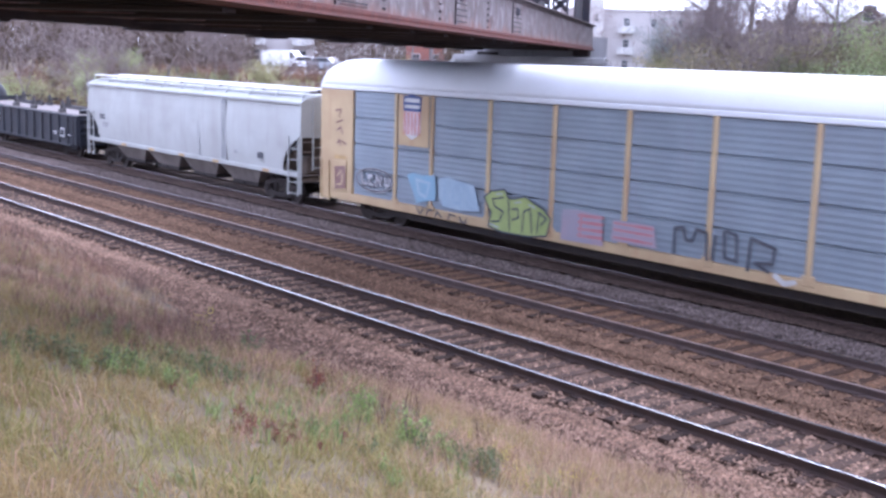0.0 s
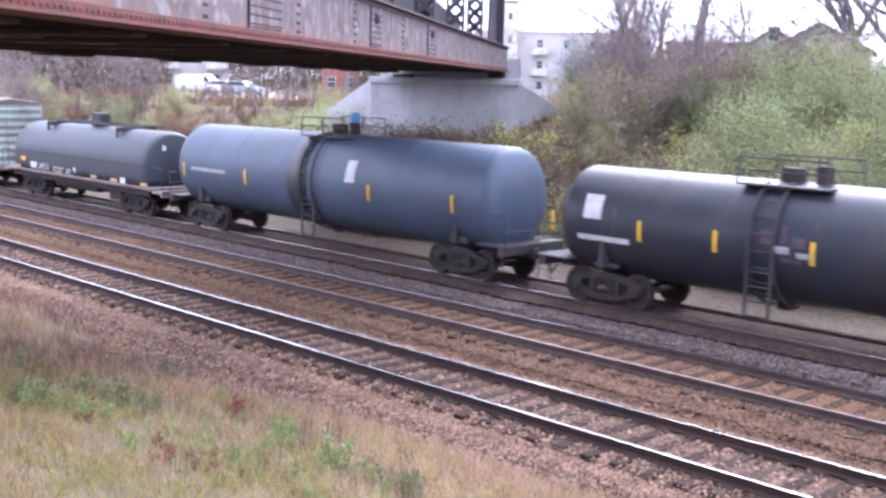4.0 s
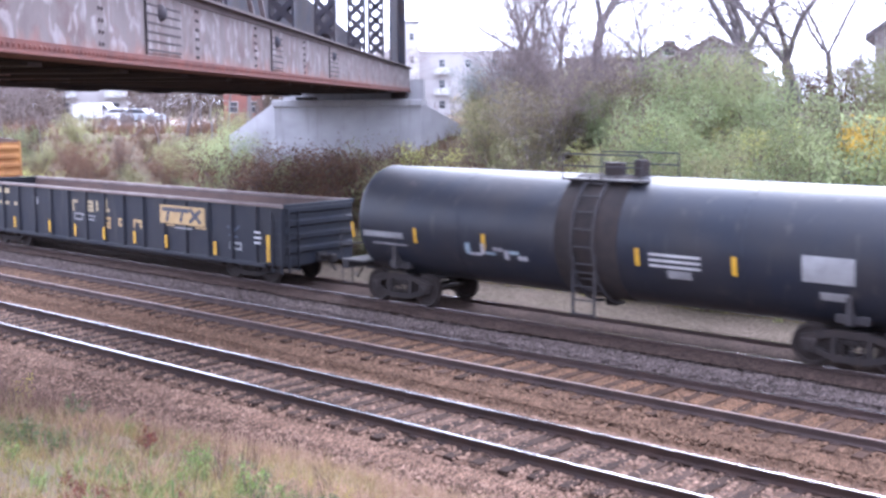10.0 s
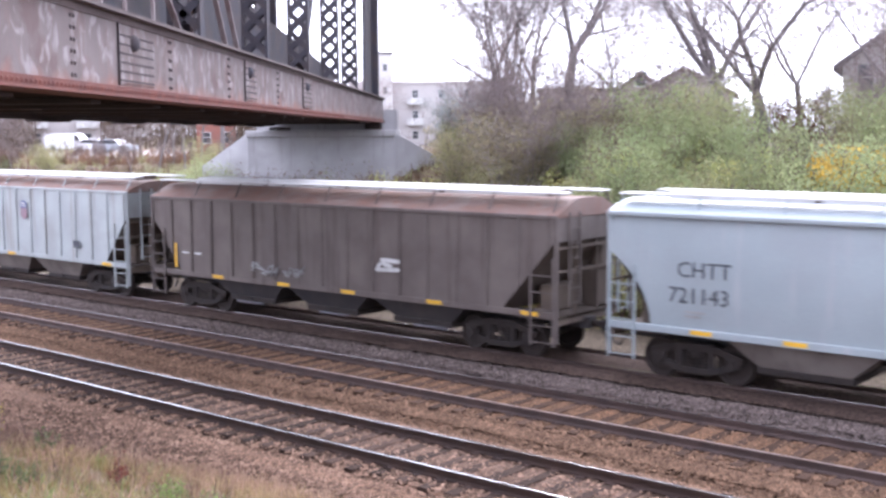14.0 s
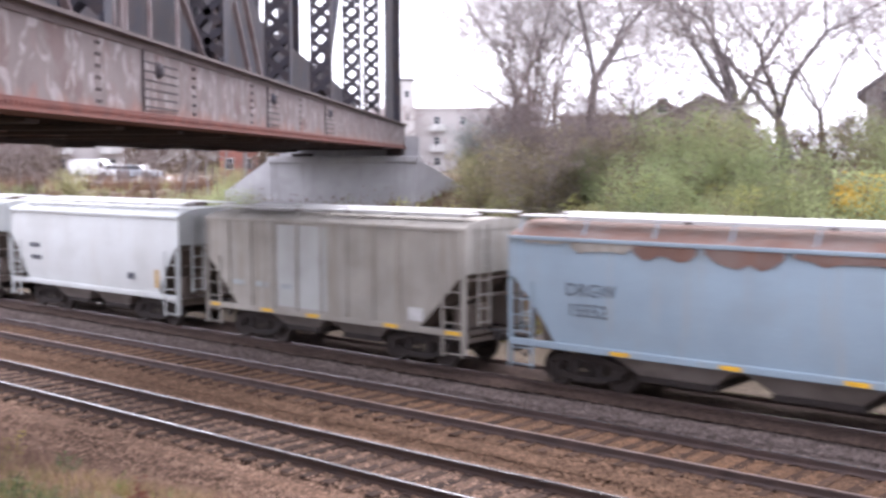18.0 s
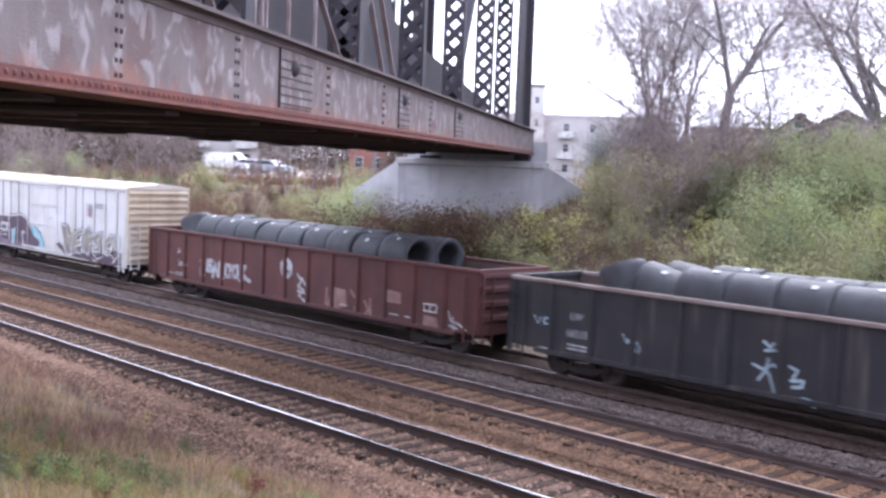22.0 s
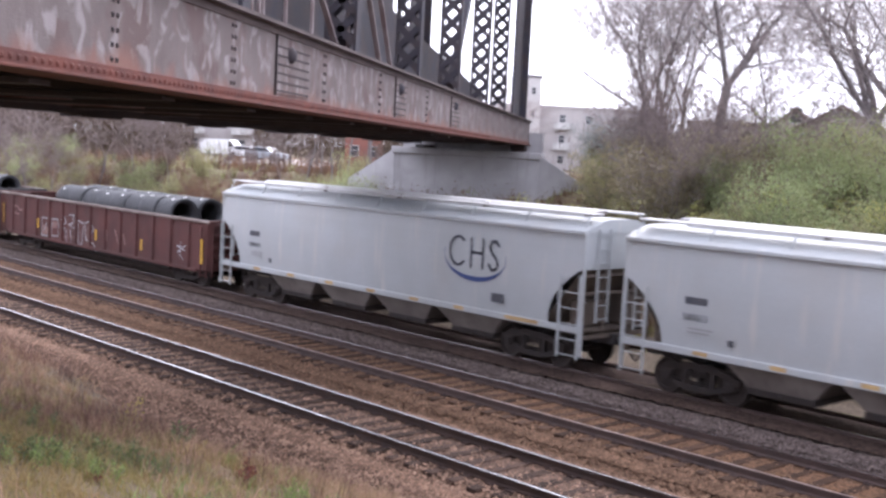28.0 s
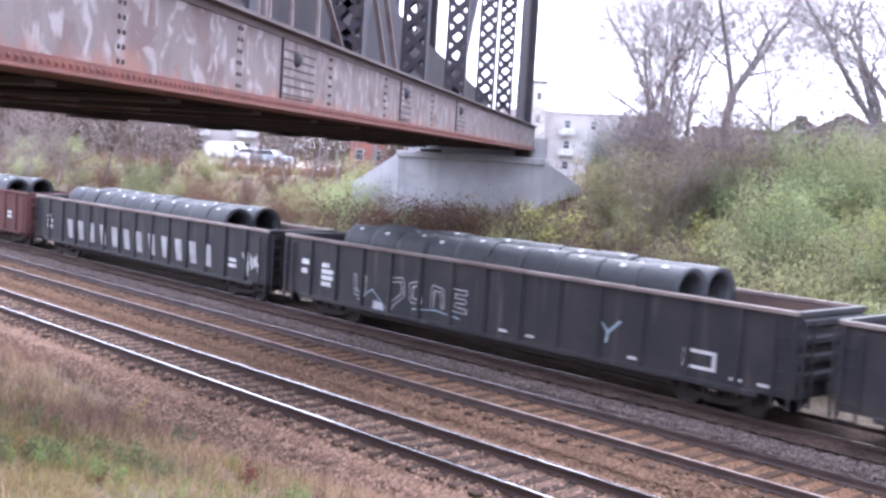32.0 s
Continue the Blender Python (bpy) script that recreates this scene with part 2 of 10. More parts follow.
# ---- mesh kit ----
class Mesh:
    """Collects vertices and faces of one part."""

    def __init__(self):
        self.v, self.f = [], []

    def add(self, vs, fs):
        o = len(self.v)
        self.v += [tuple(p) for p in vs]
        self.f += [tuple(i + o for i in q) for q in fs]
        return self

    def box(self, x0, x1, y0, y1, z0, z1, c=0.0):
        """A box; c: its edges' chamfer."""
        if c <= 0:
            return self.add([(x, y, z) for z in (z0, z1) for y in (y0, y1) for x in (x0, x1)],
                            [(0, 2, 3, 1), (4, 5, 7, 6), (0, 1, 5, 4), (2, 6, 7, 3), (0, 4, 6, 2), (1, 3, 7, 5)])
        vs, idx = [], {}
        for i, (x, sx) in enumerate(((x0, 1), (x1, -1))):
            for j, (y, sy) in enumerate(((y0, 1), (y1, -1))):
                for k, (z, sz) in enumerate(((z0, 1), (z1, -1))):
                    for a, p in enumerate(((x, y + sy * c, z + sz * c), (x + sx * c, y, z + sz * c), (x + sx * c, y + sy * c, z))):
                        idx[i, j, k, a] = len(vs)
                        vs.append(p)
        g = lambda *q: idx[q]
        fs = []
        for i in (0, 1):
            q = [g(i, 0, 0, 0), g(i, 1, 0, 0), g(i, 1, 1, 0), g(i, 0, 1, 0)]
            fs.append(q[::-1] if i == 0 else q)
            q = [g(0, i, 0, 1), g(1, i, 0, 1), g(1, i, 1, 1), g(0, i, 1, 1)]
            fs.append(q if i == 0 else q[::-1])
            q = [g(0, 0, i, 2), g(1, 0, i, 2), g(1, 1, i, 2), g(0, 1, i, 2)]
            fs.append(q[::-1] if i == 0 else q)
        for i in (0, 1):
            for j in (0, 1):
                fs.append((g(i, j, 0, 0), g(i, j, 0, 1), g(i, j, 1, 1), g(i, j, 1, 0)))
                fs.append((g(i, 0, j, 0), g(i, 0, j, 2), g(i, 1, j, 2), g(i, 1, j, 0)))
                fs.append((g(0, i, j, 1), g(0, i, j, 2), g(1, i, j, 2), g(1, i, j, 1)))
                for k in (0, 1):
                    fs.append((g(i, j, k, 0), g(i, j, k, 1), g(i, j, k, 2)))
        return self.add(vs, fs)

    def beam(self, a, b, w, h, up=(0, 0, 1)):
        """A bar from a to b, w wide and h high."""
        a, b = Vector(a), Vector(b)
        d = (b - a).normalized()
        u = Vector(up)
        if abs(d.dot(u)) > 0.99:
            u = Vector((1, 0, 0))
        s = d.cross(u).normalized()
        u = s.cross(d)
        q = [(i * w / 2, j * h / 2) for i, j in ((-1, -1), (1, -1), (1, 1), (-1, 1))]
        vs = [p + s * i + u * j for p in (a, b) for i, j in q]
        return self.add(vs, [(3, 2, 1, 0), (4, 5, 6, 7)] + [(i, (i + 1) % 4, 4 + (i + 1) % 4, 4 + i) for i in range(4)])

    def tube(self, a, b, r, n=8, r2=None, caps=True):
        a, b = Vector(a), Vector(b)
        d = (b - a).normalized()
        s = d.orthogonal().normalized()
        u = d.cross(s)
        r2 = r if r2 is None else r2
        vs = [p + (s * math.cos(k * math.tau / n) + u * math.sin(k * math.tau / n)) * q for p, q in ((a, r), (b, r2)) for k in range(n)]
        fs = [(k, (k + 1) % n, n + (k + 1) % n, n + k) for k in range(n)]
        if caps:
            fs += [tuple(range(n))[::-1], tuple(range(n, 2 * n))]
        return self.add(vs, fs)

    def loft(self, rings, closed=True, caps=True):
        """Skins rings of equal length."""
        n = len(rings[0])
        vs = [p for r in rings for p in r]
        m = n if closed else n - 1
        fs = [(i * n + k, i * n + (k + 1) % n, (i + 1) * n + (k + 1) % n, (i + 1) * n + k) for i in range(len(rings) - 1) for k in range(m)]
        if caps:
            fs += [tuple(range(n))[::-1], tuple(range((len(rings) - 1) * n, len(rings) * n))]
        return self.add(vs, fs)

    def plate(self, outline, y0, y1):
        """An outline of (x, z) made solid from y0 to y1."""
        return self.loft([[(x, y, z) for x, z in outline] for y in (y0, y1)])

    def lathe(self, profile, n=24, axis="y", at=(0, 0, 0)):
        """Turns (along, radius) about an axis."""
        rings = []
        for k in range(n):
            c, s = math.cos(k * math.tau / n), math.sin(k * math.tau / n)
            rings.append([{"y": (at[0] + r * c, at[1] + t, at[2] + r * s), "x": (at[0] + t, at[1] + r * c, at[2] + r * s),
                           "z": (at[0] + r * c, at[1] + r * s, at[2] + t)}[axis] for t, r in profile])
        rings.append(rings[0])
        return self.loft(rings, closed=False, caps=False)

    def data(self, name, material, smooth=False, fix=True):
        me = bpy.data.meshes.new(name)
        me.from_pydata(self.v, [], self.f)
        me.materials.append(material)
        if fix:
            bm = bmesh.new()
            bm.from_mesh(me)
            bmesh.ops.remove_doubles(bm, verts=bm.verts, dist=1e-5)
            bmesh.ops.recalc_face_normals(bm, faces=bm.faces)
            bm.to_mesh(me)
            bm.free()
        if smooth:
            me.polygons.foreach_set("use_smooth", [True] * len(me.polygons))
        me.update()
        return me


def part(name, mesh, material, parent=None, label="", smooth=False, at=None, fix=True):
    """Links a mesh as one object under a thing or a part."""
    me = mesh if isinstance(mesh, bpy.types.Mesh) else mesh.data(name, material, smooth, fix)
    ob = new(name, me)
    if parent is not None:
        ob.parent = parent
    if at is not None:
        ob.matrix_basis = at
    if label:
        ob["label"] = label
    return ob


def thing(name, label, category, group="", kind="", at=None):
    ob = new(name)
    ob.empty_display_size = 0.3
    if at is not None:
        ob.matrix_basis = at
    return tagged(ob, label, category, group, kind)


def words(parent, text, x, z, size, material, y=-1.615, name="lettering", squeeze=1.0):
    """Painted letters on a side that faces -y, starting at x with their foot at z."""
    cu = bpy.data.curves.new(name, "FONT")
    cu.body, cu.size, cu.extrude, cu.resolution_u = text, size * 1.35, 0.002, 2
    tmp = new(name, cu)
    bpy.context.view_layer.update()
    me = bpy.data.meshes.new_from_object(tmp.evaluated_get(bpy.context.evaluated_depsgraph_get()))
    bpy.data.objects.remove(tmp)
    bpy.data.curves.remove(cu)
    me.transform(Matrix.Translation((x, y, z)) @ Matrix.Diagonal((squeeze, 1, 1, 1)) @ Matrix.Rotation(math.pi / 2, 4, "X"))
    me.materials.clear()
    me.materials.append(material)
    return part(name, me, material, parent)

# ---- ground, ballast, tracks ----
RAIL_LINES = ((13.975, 15.56), (18.17, 19.86), (22.68, 24.3))
TRAIN_Y = 23.44
CAR_SLIM = 0.885  # the cars are drawn 3.2 m wide and narrowed to their true width


def bank_foot(x):
    """Where the grassy bank meets the ballast."""
    return 12.7 - 1.1 * math.exp(-((x + 20) / 5.5) ** 2) + 0.2 * noise.noise((x * 0.3, 5.0, 0.0))


def ground_height(x, y):
    rough = 0.10 * noise.noise((x * 0.25, y * 0.25, 0.0)) + 0.04 * noise.noise((x * 1.1, y * 1.1, 3.0))
    if y < -1.0:
        return 4.05 + rough
    foot = bank_foot(x)
    if y < foot:
        return -0.5 + (foot - y) * 4.55 / (foot + 1.0) + rough * min(1.0, (foot - y) * 0.4)
    if y < 29.2:
        return -0.5
    top = 3.4 + 0.5 * min(1.0, max(0.0, (x + 75) / 30))
    if y < 41.0:
        return -0.5 + (top + 0.5) * ((y - 29.2) / 11.8) ** 1.1 + rough
    return top + rough


xs = [-900, -500, -300, -200, -150, -120] + [-105 + i * 0.9 for i in range(134)] + [25, 40, 70, 120, 220, 400, 900]
ysg = [-900, -400, -150, -60, -30, -15, -8, -4] + [-2.5 + i * 0.5 for i in range(90)] + [46, 52, 60, 75, 95, 120, 170, 260, 400, 700, 1500]
g = Mesh()
for y in ysg:
    for x in xs:
        g.v.append((x, y, ground_height(x, y)))
nx = len(xs)
g.f = [(j * nx + i, j * nx + i + 1, (j + 1) * nx + i + 1, (j + 1) * nx + i) for j in range(len(ysg) - 1) for i in range(nx - 1)]
ground = tagged(part("ground", g, M["soil"], smooth=True, fix=False), "earth bank with dry soil beside the railway cutting", "ground", kind="structure")


def ballast_bed(name, centre, half, material, label):
    b = Mesh()
    prof = [(-half - 0.75, -0.52), (-half - 0.1, -0.27), (-half + 0.35, -0.235), (half - 0.35, -0.235), (half + 0.1, -0.27), (half + 0.75, -0.52)]
    lx = [-160 + i * 0.5 for i in range(460)]
    b.loft([[(x, centre + dy + 0.06 * noise.noise((x, dy, centre)), z + 0.035 * noise.noise((x * 2.1, dy * 3, centre))) for dy, z in prof] for x in lx], closed=False, caps=False)
    return tagged(part(name, b, material, smooth=True, fix=False), label, "ballast", kind="structure")


TRACK_MID = [sum(r) / 2 for r in RAIL_LINES]


def crib(name, centre, half, material, label, z0=-0.198):
    """The darker stones that lie between the ties."""
    b = Mesh()
    lx = [-160 + i * 0.5 for i in range(460)]
    b.loft([[(x, centre + dy + 0.12 * noise.noise((x * 0.7, dy, centre)), z0 + z + 0.016 * noise.noise((x * 2.1, dy * 3, centre))) for dy, z in ((-half, -0.06), (-half + 0.2, 0.0), (half - 0.2, 0.0), (half, -0.06))] for x in lx], closed=False, caps=False)
    return tagged(part(name, b, material, smooth=True, fix=False), label, "ballast", kind="structure")


ballast_bed("ballast_near", TRACK_MID[0], 1.55, M["ballast"], "pale grey crushed-stone ballast under the polished track")
ballast_bed("ballast_middle", TRACK_MID[1], 1.55, M["ballast_rusty"], "rust-stained crushed-stone ballast under the rusty track")
ballast_bed("ballast_far", TRACK_MID[2], 1.75, M["ballast_grey"], "dark grey crushed-stone ballast under the train")

crib("ballast_crib_near", TRACK_MID[0], 1.15, M["ballast_crib"], "dark brown ballast between the ties of the near track")
crib("ballast_crib_middle", TRACK_MID[1], 1.12, M["ballast_orange"], "orange-brown rust-stained ballast between the ties of the middle track")
# dark strip: the train's shade painted in, along with oil stains
crib("ballast_crib_far", TRACK_MID[2], 1.55, M["ballast_oil_shade"], "ballast under the train, darkened by oil and painted shade", -0.09)
fillm = Mesh()
for y0, y1, z in ((10.9, 13.3, -0.45), (16.6, 17.2, -0.42), (20.6, 21.2, -0.42)):
    fillm.loft([[(x, y0, z - 0.05), (x, (y0 + y1) / 2, z + 0.03 * noise.noise((x, y0, 0))), (x, y1, z - 0.05)] for x in [-160 + i * 2 for i in range(115)]], closed=False, caps=False)
verge = Mesh()
verge.loft([[(x, 24.9, -0.45), (x, 25.8, -0.33 + 0.03 * noise.noise((x, 3, 0))), (x, 28.6, -0.41 + 0.03 * noise.noise((x, 8, 0))), (x, 29.6, -0.52)] for x in [-160 + i * 2 for i in range(115)]], closed=False, caps=False)
tagged(part("ballast_verge", verge, M["gravel_tan"], fix=False), "pale tan gravel strip behind the train", "ballast", kind="structure")
tagged(part("ballast_between", fillm, M["ballast"], fix=False), "loose stones between the tracks", "ballast", kind="structure")


def stones(name, bands, count, material, label, seed):
    """Loose stones strewn over bands of (y0, y1, height at)."""
    rs = np.random.RandomState(seed)
    octa = np.array([(1, 0, 0), (-1, 0, 0), (0, 1, 0), (0, -1, 0), (0, 0, 1), (0, 0, -1)], float)
    tri = np.array([(0, 2, 4), (2, 1, 4), (1, 3, 4), (3, 0, 4)])
    near = rs.rand(count) ** 1.5
    x = -5 - 50 * near
    which = rs.randint(0, len(bands), count)
    band = np.array(bands)[which]
    k = rs.rand(count)
    y = band[:, 0] + (band[:, 1] - band[:, 0]) * k
    z = band[:, 2] + (band[:, 3] - band[:, 2]) * k
    size = 0.022 + 0.03 * rs.rand(count)
    v = octa[None] * (size[:, None, None] * (0.6 + 0.7 * rs.rand(count, 6, 1)))
    a = rs.rand(count) * 6.28
    c, s = np.cos(a)[:, None], np.sin(a)[:, None]
    vx, vy = v[:, :, 0] * c - v[:, :, 1] * s, v[:, :, 0] * s + v[:, :, 1] * c
    v = np.stack([vx + x[:, None], vy + y[:, None], v[:, :, 2] * 0.75 + z[:, None] + 0.01], 2).reshape(-1, 3)
    f = (tri[None] + 6 * np.arange(count)[:, None, None]).reshape(-1, 3)
    me = bpy.data.meshes.new(name)
    me.from_pydata(v.tolist(), [], f.tolist())
    me.materials.append(material)
    return tagged(new(name, me), label, "stones", kind="stuff")


def railway_track(mid, gauge_lines, tie_mat, rail_mat, head_mats, label, seed):
    rnd = random.Random(seed)
    tr = thing("railway_track", label, "railway track", "parallel railway tracks")
    prof = [(-0.07, -0.17), (0.07, -0.17), (0.07, -0.155), (0.012, -0.13), (0.012, -0.05), (0.037, -0.04), (0.034, -0.006), (-0.034, -0.006),
            (-0.037, -0.04), (-0.012, -0.05), (-0.012, -0.13), (-0.07, -0.155)]
    for y, hm in zip(gauge_lines, head_mats):
        r = Mesh().loft([[(x, y + dy, z) for dy, z in prof] for x in (-160, -60, -30, 0, 70)])
        rail = part("rail", r, rail_mat, tr)
        crown = ((-0.03, -0.012), (-0.024, -0.001), (-0.012, 0.0), (0.012, 0.0), (0.024, -0.001), (0.03, -0.012))
        h = Mesh().loft([[(x, y + dy, z) for dy, z in crown] for x in (-160, 70)])
        part("rail_head", h, M[hm], rail, "worn running surface of the rail")
    lo, hi = gauge_lines[0] - 0.52, gauge_lines[1] + 0.52
    shapes = []
    for k in range(4):
        t = Mesh().box(-0.1 - 0.008 * k, 0.105, lo - mid + 0.05 * rnd.uniform(-1, 1), hi - mid + 0.05 * rnd.uniform(-1, 1), -0.36, -0.172, 0.012)
        shapes.append(t.data("tie", tie_mat))
    plates, rest = Mesh(), Mesh()
    x = -150.0
    while x < 60:
        jit = rnd.uniform(-0.03, 0.03)
        if -78 < x < 1:
            part("tie", shapes[rnd.randrange(4)], tie_mat, tr, at=pose(x + jit, mid + rnd.uniform(-0.05, 0.05), rnd.uniform(-0.012, 0.004), 0, 0, rnd.uniform(-1.2, 1.2)))
        else:
            rest.box(x - 0.11, x + 0.11, lo, hi, -0.36, -0.172)
        for y in gauge_lines:
            plates.box(x + jit - 0.09, x + jit + 0.09, y - 0.17, y + 0.17, -0.178, -0.158)
            for dx, dy in ((-0.05, -0.1), (0.05, 0.1)):
                plates.box(x + jit + dx - 0.012, x + jit + dx + 0.012, y + dy - 0.02, y + dy + 0.02, -0.17, -0.14)
        x += 0.56
    tagged(part("tie_plate", plates, M["rail_rust"], tr, fix=False), kind="stuff")
    tagged(part("tie_row", rest, tie_mat, tr, fix=False), kind="stuff")
    return tr


# ---- the skewed railway truss bridge ----
B_ANGLE = radians(127.56)
B_DIR = Vector((math.cos(B_ANGLE), math.sin(B_ANGLE), 0))
B_SIDE = Vector((-math.sin(B_ANGLE), math.cos(B_ANGLE), 0))
B_NEAR, B_WIDTH, B_END = 5.1, 5.2, 55.2
B_LOW, B_TOP = 6.03, 7.15
# the bridge's own space: x along it, y from the face that is seen to the far one, z up
B_POSE = Matrix.Translation(B_SIDE * B_NEAR) @ Matrix(((B_DIR.x, B_SIDE.x, 0, 0), (B_DIR.y, B_SIDE.y, 0, 0), (0, 0, 1, 0), (0, 0, 0, 1)))


def truss_bridge():
    br = thing("truss_bridge", "weathered grey steel railway truss bridge with rusty riveted girders", "bridge", at=B_POSE)
    s0 = -9.0
    for side in (0, 1):
        y0 = 0.0 if side == 0 else B_WIDTH
        sg = 1 if side == 0 else -1
        gird = part("girder", Mesh().box(s0, B_END, y0 + sg * 0.02, y0 + sg * 0.06, B_LOW, B_TOP), M["girder"], br)
        part("bottom_flange", Mesh().box(s0, B_END, y0 - sg * 0.10, y0 + sg * 0.45, B_LOW - 0.03, B_LOW + 0.0, 0.006)
             .box(s0, B_END, y0 - sg * 0.006, y0 + sg * 0.018, B_LOW, B_LOW + 0.13), M["girder_rust"], gird, "red-rusted bottom flange angle")
        part("top_flange", Mesh().box(s0, B_END, y0 - sg * 0.13, y0 + sg * 0.45, B_TOP - 0.02, B_TOP + 0.03)
             .box(s0, B_END, y0 - sg * 0.006, y0 + sg * 0.018, B_TOP - 0.12, B_TOP - 0.02), M["flange_brown"], gird, "brown top flange of the girder")
    # rows of rivets on the face
    riv = Mesh()

    def rivet(x, z, r=0.022, y=0.02):
        riv.add([(x - r, y, z - r), (x + r, y, z - r), (x + r, y, z + r), (x - r, y, z + r), (x - r * 0.4, y - 0.018, z - r * 0.4), (x + r * 0.4, y - 0.018, z - r * 0.4),
                 (x + r * 0.4, y - 0.018, z + r * 0.4), (x - r * 0.4, y - 0.018, z + r * 0.4)],
                [(0, 1, 5, 4), (1, 2, 6, 5), (2, 3, 7, 6), (3, 0, 4, 7), (4, 5, 6, 7)])
    for xc in RIVET_COLUMNS:
        for dx in (-0.055, 0.055):
            for k in range(6):
                rivet(xc + dx, B_LOW + 0.2 + k * 0.145, 0.026)
    tagged(part("rivet", riv, M["girder_dark"], br, "rows of round-headed rivets", fix=False), kind="stuff")
    riv = Mesh()
    x = 4.0
    while x < 40:
        rivet(x, B_LOW + 0.065, 0.026, -0.006)
        x += 0.13
    tagged(part("flange_rivet", riv, M["girder_rust"], br, "row of rust-red rivets along the flange", fix=False), kind="stuff")
    # slotted cover plates with a pin
    for xc, w in PIN_PLATES:
        pl = part("pin_plate", Mesh().box(xc, xc + w, 0.0, 0.019, B_LOW + 0.17, B_TOP - 0.13, 0.004), M["girder"], br)
        part("plate_edge", Mesh().box(xc - 0.03, xc - 0.002, -0.01, 0.019, B_LOW + 0.15, B_TOP - 0.12), M["girder_dark"], pl)
        for k in range(6):
            z = B_LOW + 0.2 + k * 0.125
            part("slot", Mesh().box(xc + 0.04, xc + w - 0.05, -0.006, 0.001, z, z + 0.028), M["girder_dark"], pl)
        part("pin_nut", Mesh().lathe([(0.0, 0.0), (-0.09, 0.0), (-0.09, 0.05), (-0.05, 0.11), (0.0, 0.13)], 12, "y", (xc + w * 0.38, 0.0, B_TOP - 0.36)), M["truss"], pl, "hexagonal pin nut", smooth=True)
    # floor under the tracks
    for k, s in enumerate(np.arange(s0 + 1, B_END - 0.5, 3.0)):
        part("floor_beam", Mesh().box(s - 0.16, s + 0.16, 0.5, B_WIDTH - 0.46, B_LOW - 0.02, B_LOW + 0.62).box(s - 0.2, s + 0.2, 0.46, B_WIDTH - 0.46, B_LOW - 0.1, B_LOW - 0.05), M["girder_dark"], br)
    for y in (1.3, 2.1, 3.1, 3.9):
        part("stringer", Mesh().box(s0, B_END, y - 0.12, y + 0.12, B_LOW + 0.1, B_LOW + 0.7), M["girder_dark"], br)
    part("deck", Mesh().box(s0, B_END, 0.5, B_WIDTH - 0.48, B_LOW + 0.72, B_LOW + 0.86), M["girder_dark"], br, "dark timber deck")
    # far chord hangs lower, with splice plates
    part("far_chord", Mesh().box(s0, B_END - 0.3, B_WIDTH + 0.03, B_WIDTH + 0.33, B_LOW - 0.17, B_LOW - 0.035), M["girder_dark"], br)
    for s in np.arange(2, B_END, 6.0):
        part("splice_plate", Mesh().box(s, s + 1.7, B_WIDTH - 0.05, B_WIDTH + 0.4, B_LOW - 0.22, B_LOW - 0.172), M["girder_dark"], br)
    # solid inner girder behind the posts
    part("inner_girder", Mesh().plate([(s0, B_TOP + 0.04), (47, B_TOP + 0.04), (47, 7.8), (43, 8.18), (38, 8.5), (32, 8.8), (29, 9.04), (27.5, 9.9), (s0, 9.9)], 1.25, 1.33), M["truss"], br, "dark riveted inner girder")
    # light railing posts and braces in front of it
    for s in (12.2, 14.97, 15.28, 15.46, 16.5, 17.9, 20.25, 27.2):
        part("stanchion", Mesh().box(s - 0.026, s + 0.026, 0.13, 0.19, B_TOP + 0.03, 11.0, 0.01), M["truss_light"], br)
    for a, b in ((14.05, 11.0), (24.86, 21.8), (23.76, 20.7), (20.3, 15.5)):
        part("diagonal_brace", Mesh().beam((a, 0.35, B_TOP + 0.03), (b, 0.35, 10.4), 0.1, 0.05), M["truss_light"], br)
    # laced posts
    lacing = [Mesh().beam((0, -q * 0.26, 0), (0, q * 0.26, 0.5), 0.14, 0.02, (1, 0, 0)).data("lacing_bar", M["truss"]) for q in (-1, 1)]
    for y in (0.28, B_WIDTH - 0.28):
        for s in (8.2, 14.3, 20.3, 26.4, 32.4, 38.7, 44.1):
            post = part("laced_post", Mesh().box(s - 0.16, s + 0.16, y - 0.3, y - 0.24, B_TOP, 14.0).box(s - 0.16, s + 0.16, y + 0.24, y + 0.3, B_TOP, 14.0), M["truss"], br)
            z = B_TOP + 0.2
            while z < 13.4:
                for x in (s - 0.15, s + 0.15):
                    for bar in lacing:
                        part("lacing_bar", bar, None, post, at=pose(x, y, z))
                z += 0.52
        part("end_post", Mesh().box(B_END - 6.0, B_END - 2.8, y - 0.05, y + 0.05, B_TOP - 0.1, 14.0).box(B_END - 3.0, B_END - 2.65, y - 0.33, y + 0.33, B_TOP - 0.1, 14.0, 0.02), M["truss"], br)
        part("top_chord", Mesh().box(2, B_END - 0.7, y - 0.3, y + 0.3, 14.0, 14.6), M["truss"], br)
        for s in (8.2, 20.3, 32.4):
            part("diagonal", Mesh().beam((s + 0.2, y, B_TOP + 0.2), (s + 5.8, y, 13.8), 0.2, 0.3), M["truss"], br)
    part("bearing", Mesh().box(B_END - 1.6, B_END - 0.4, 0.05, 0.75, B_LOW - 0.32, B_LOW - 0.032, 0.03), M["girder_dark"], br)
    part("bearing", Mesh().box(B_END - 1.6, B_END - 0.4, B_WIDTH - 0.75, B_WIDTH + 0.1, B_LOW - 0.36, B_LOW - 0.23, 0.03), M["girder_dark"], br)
    return br


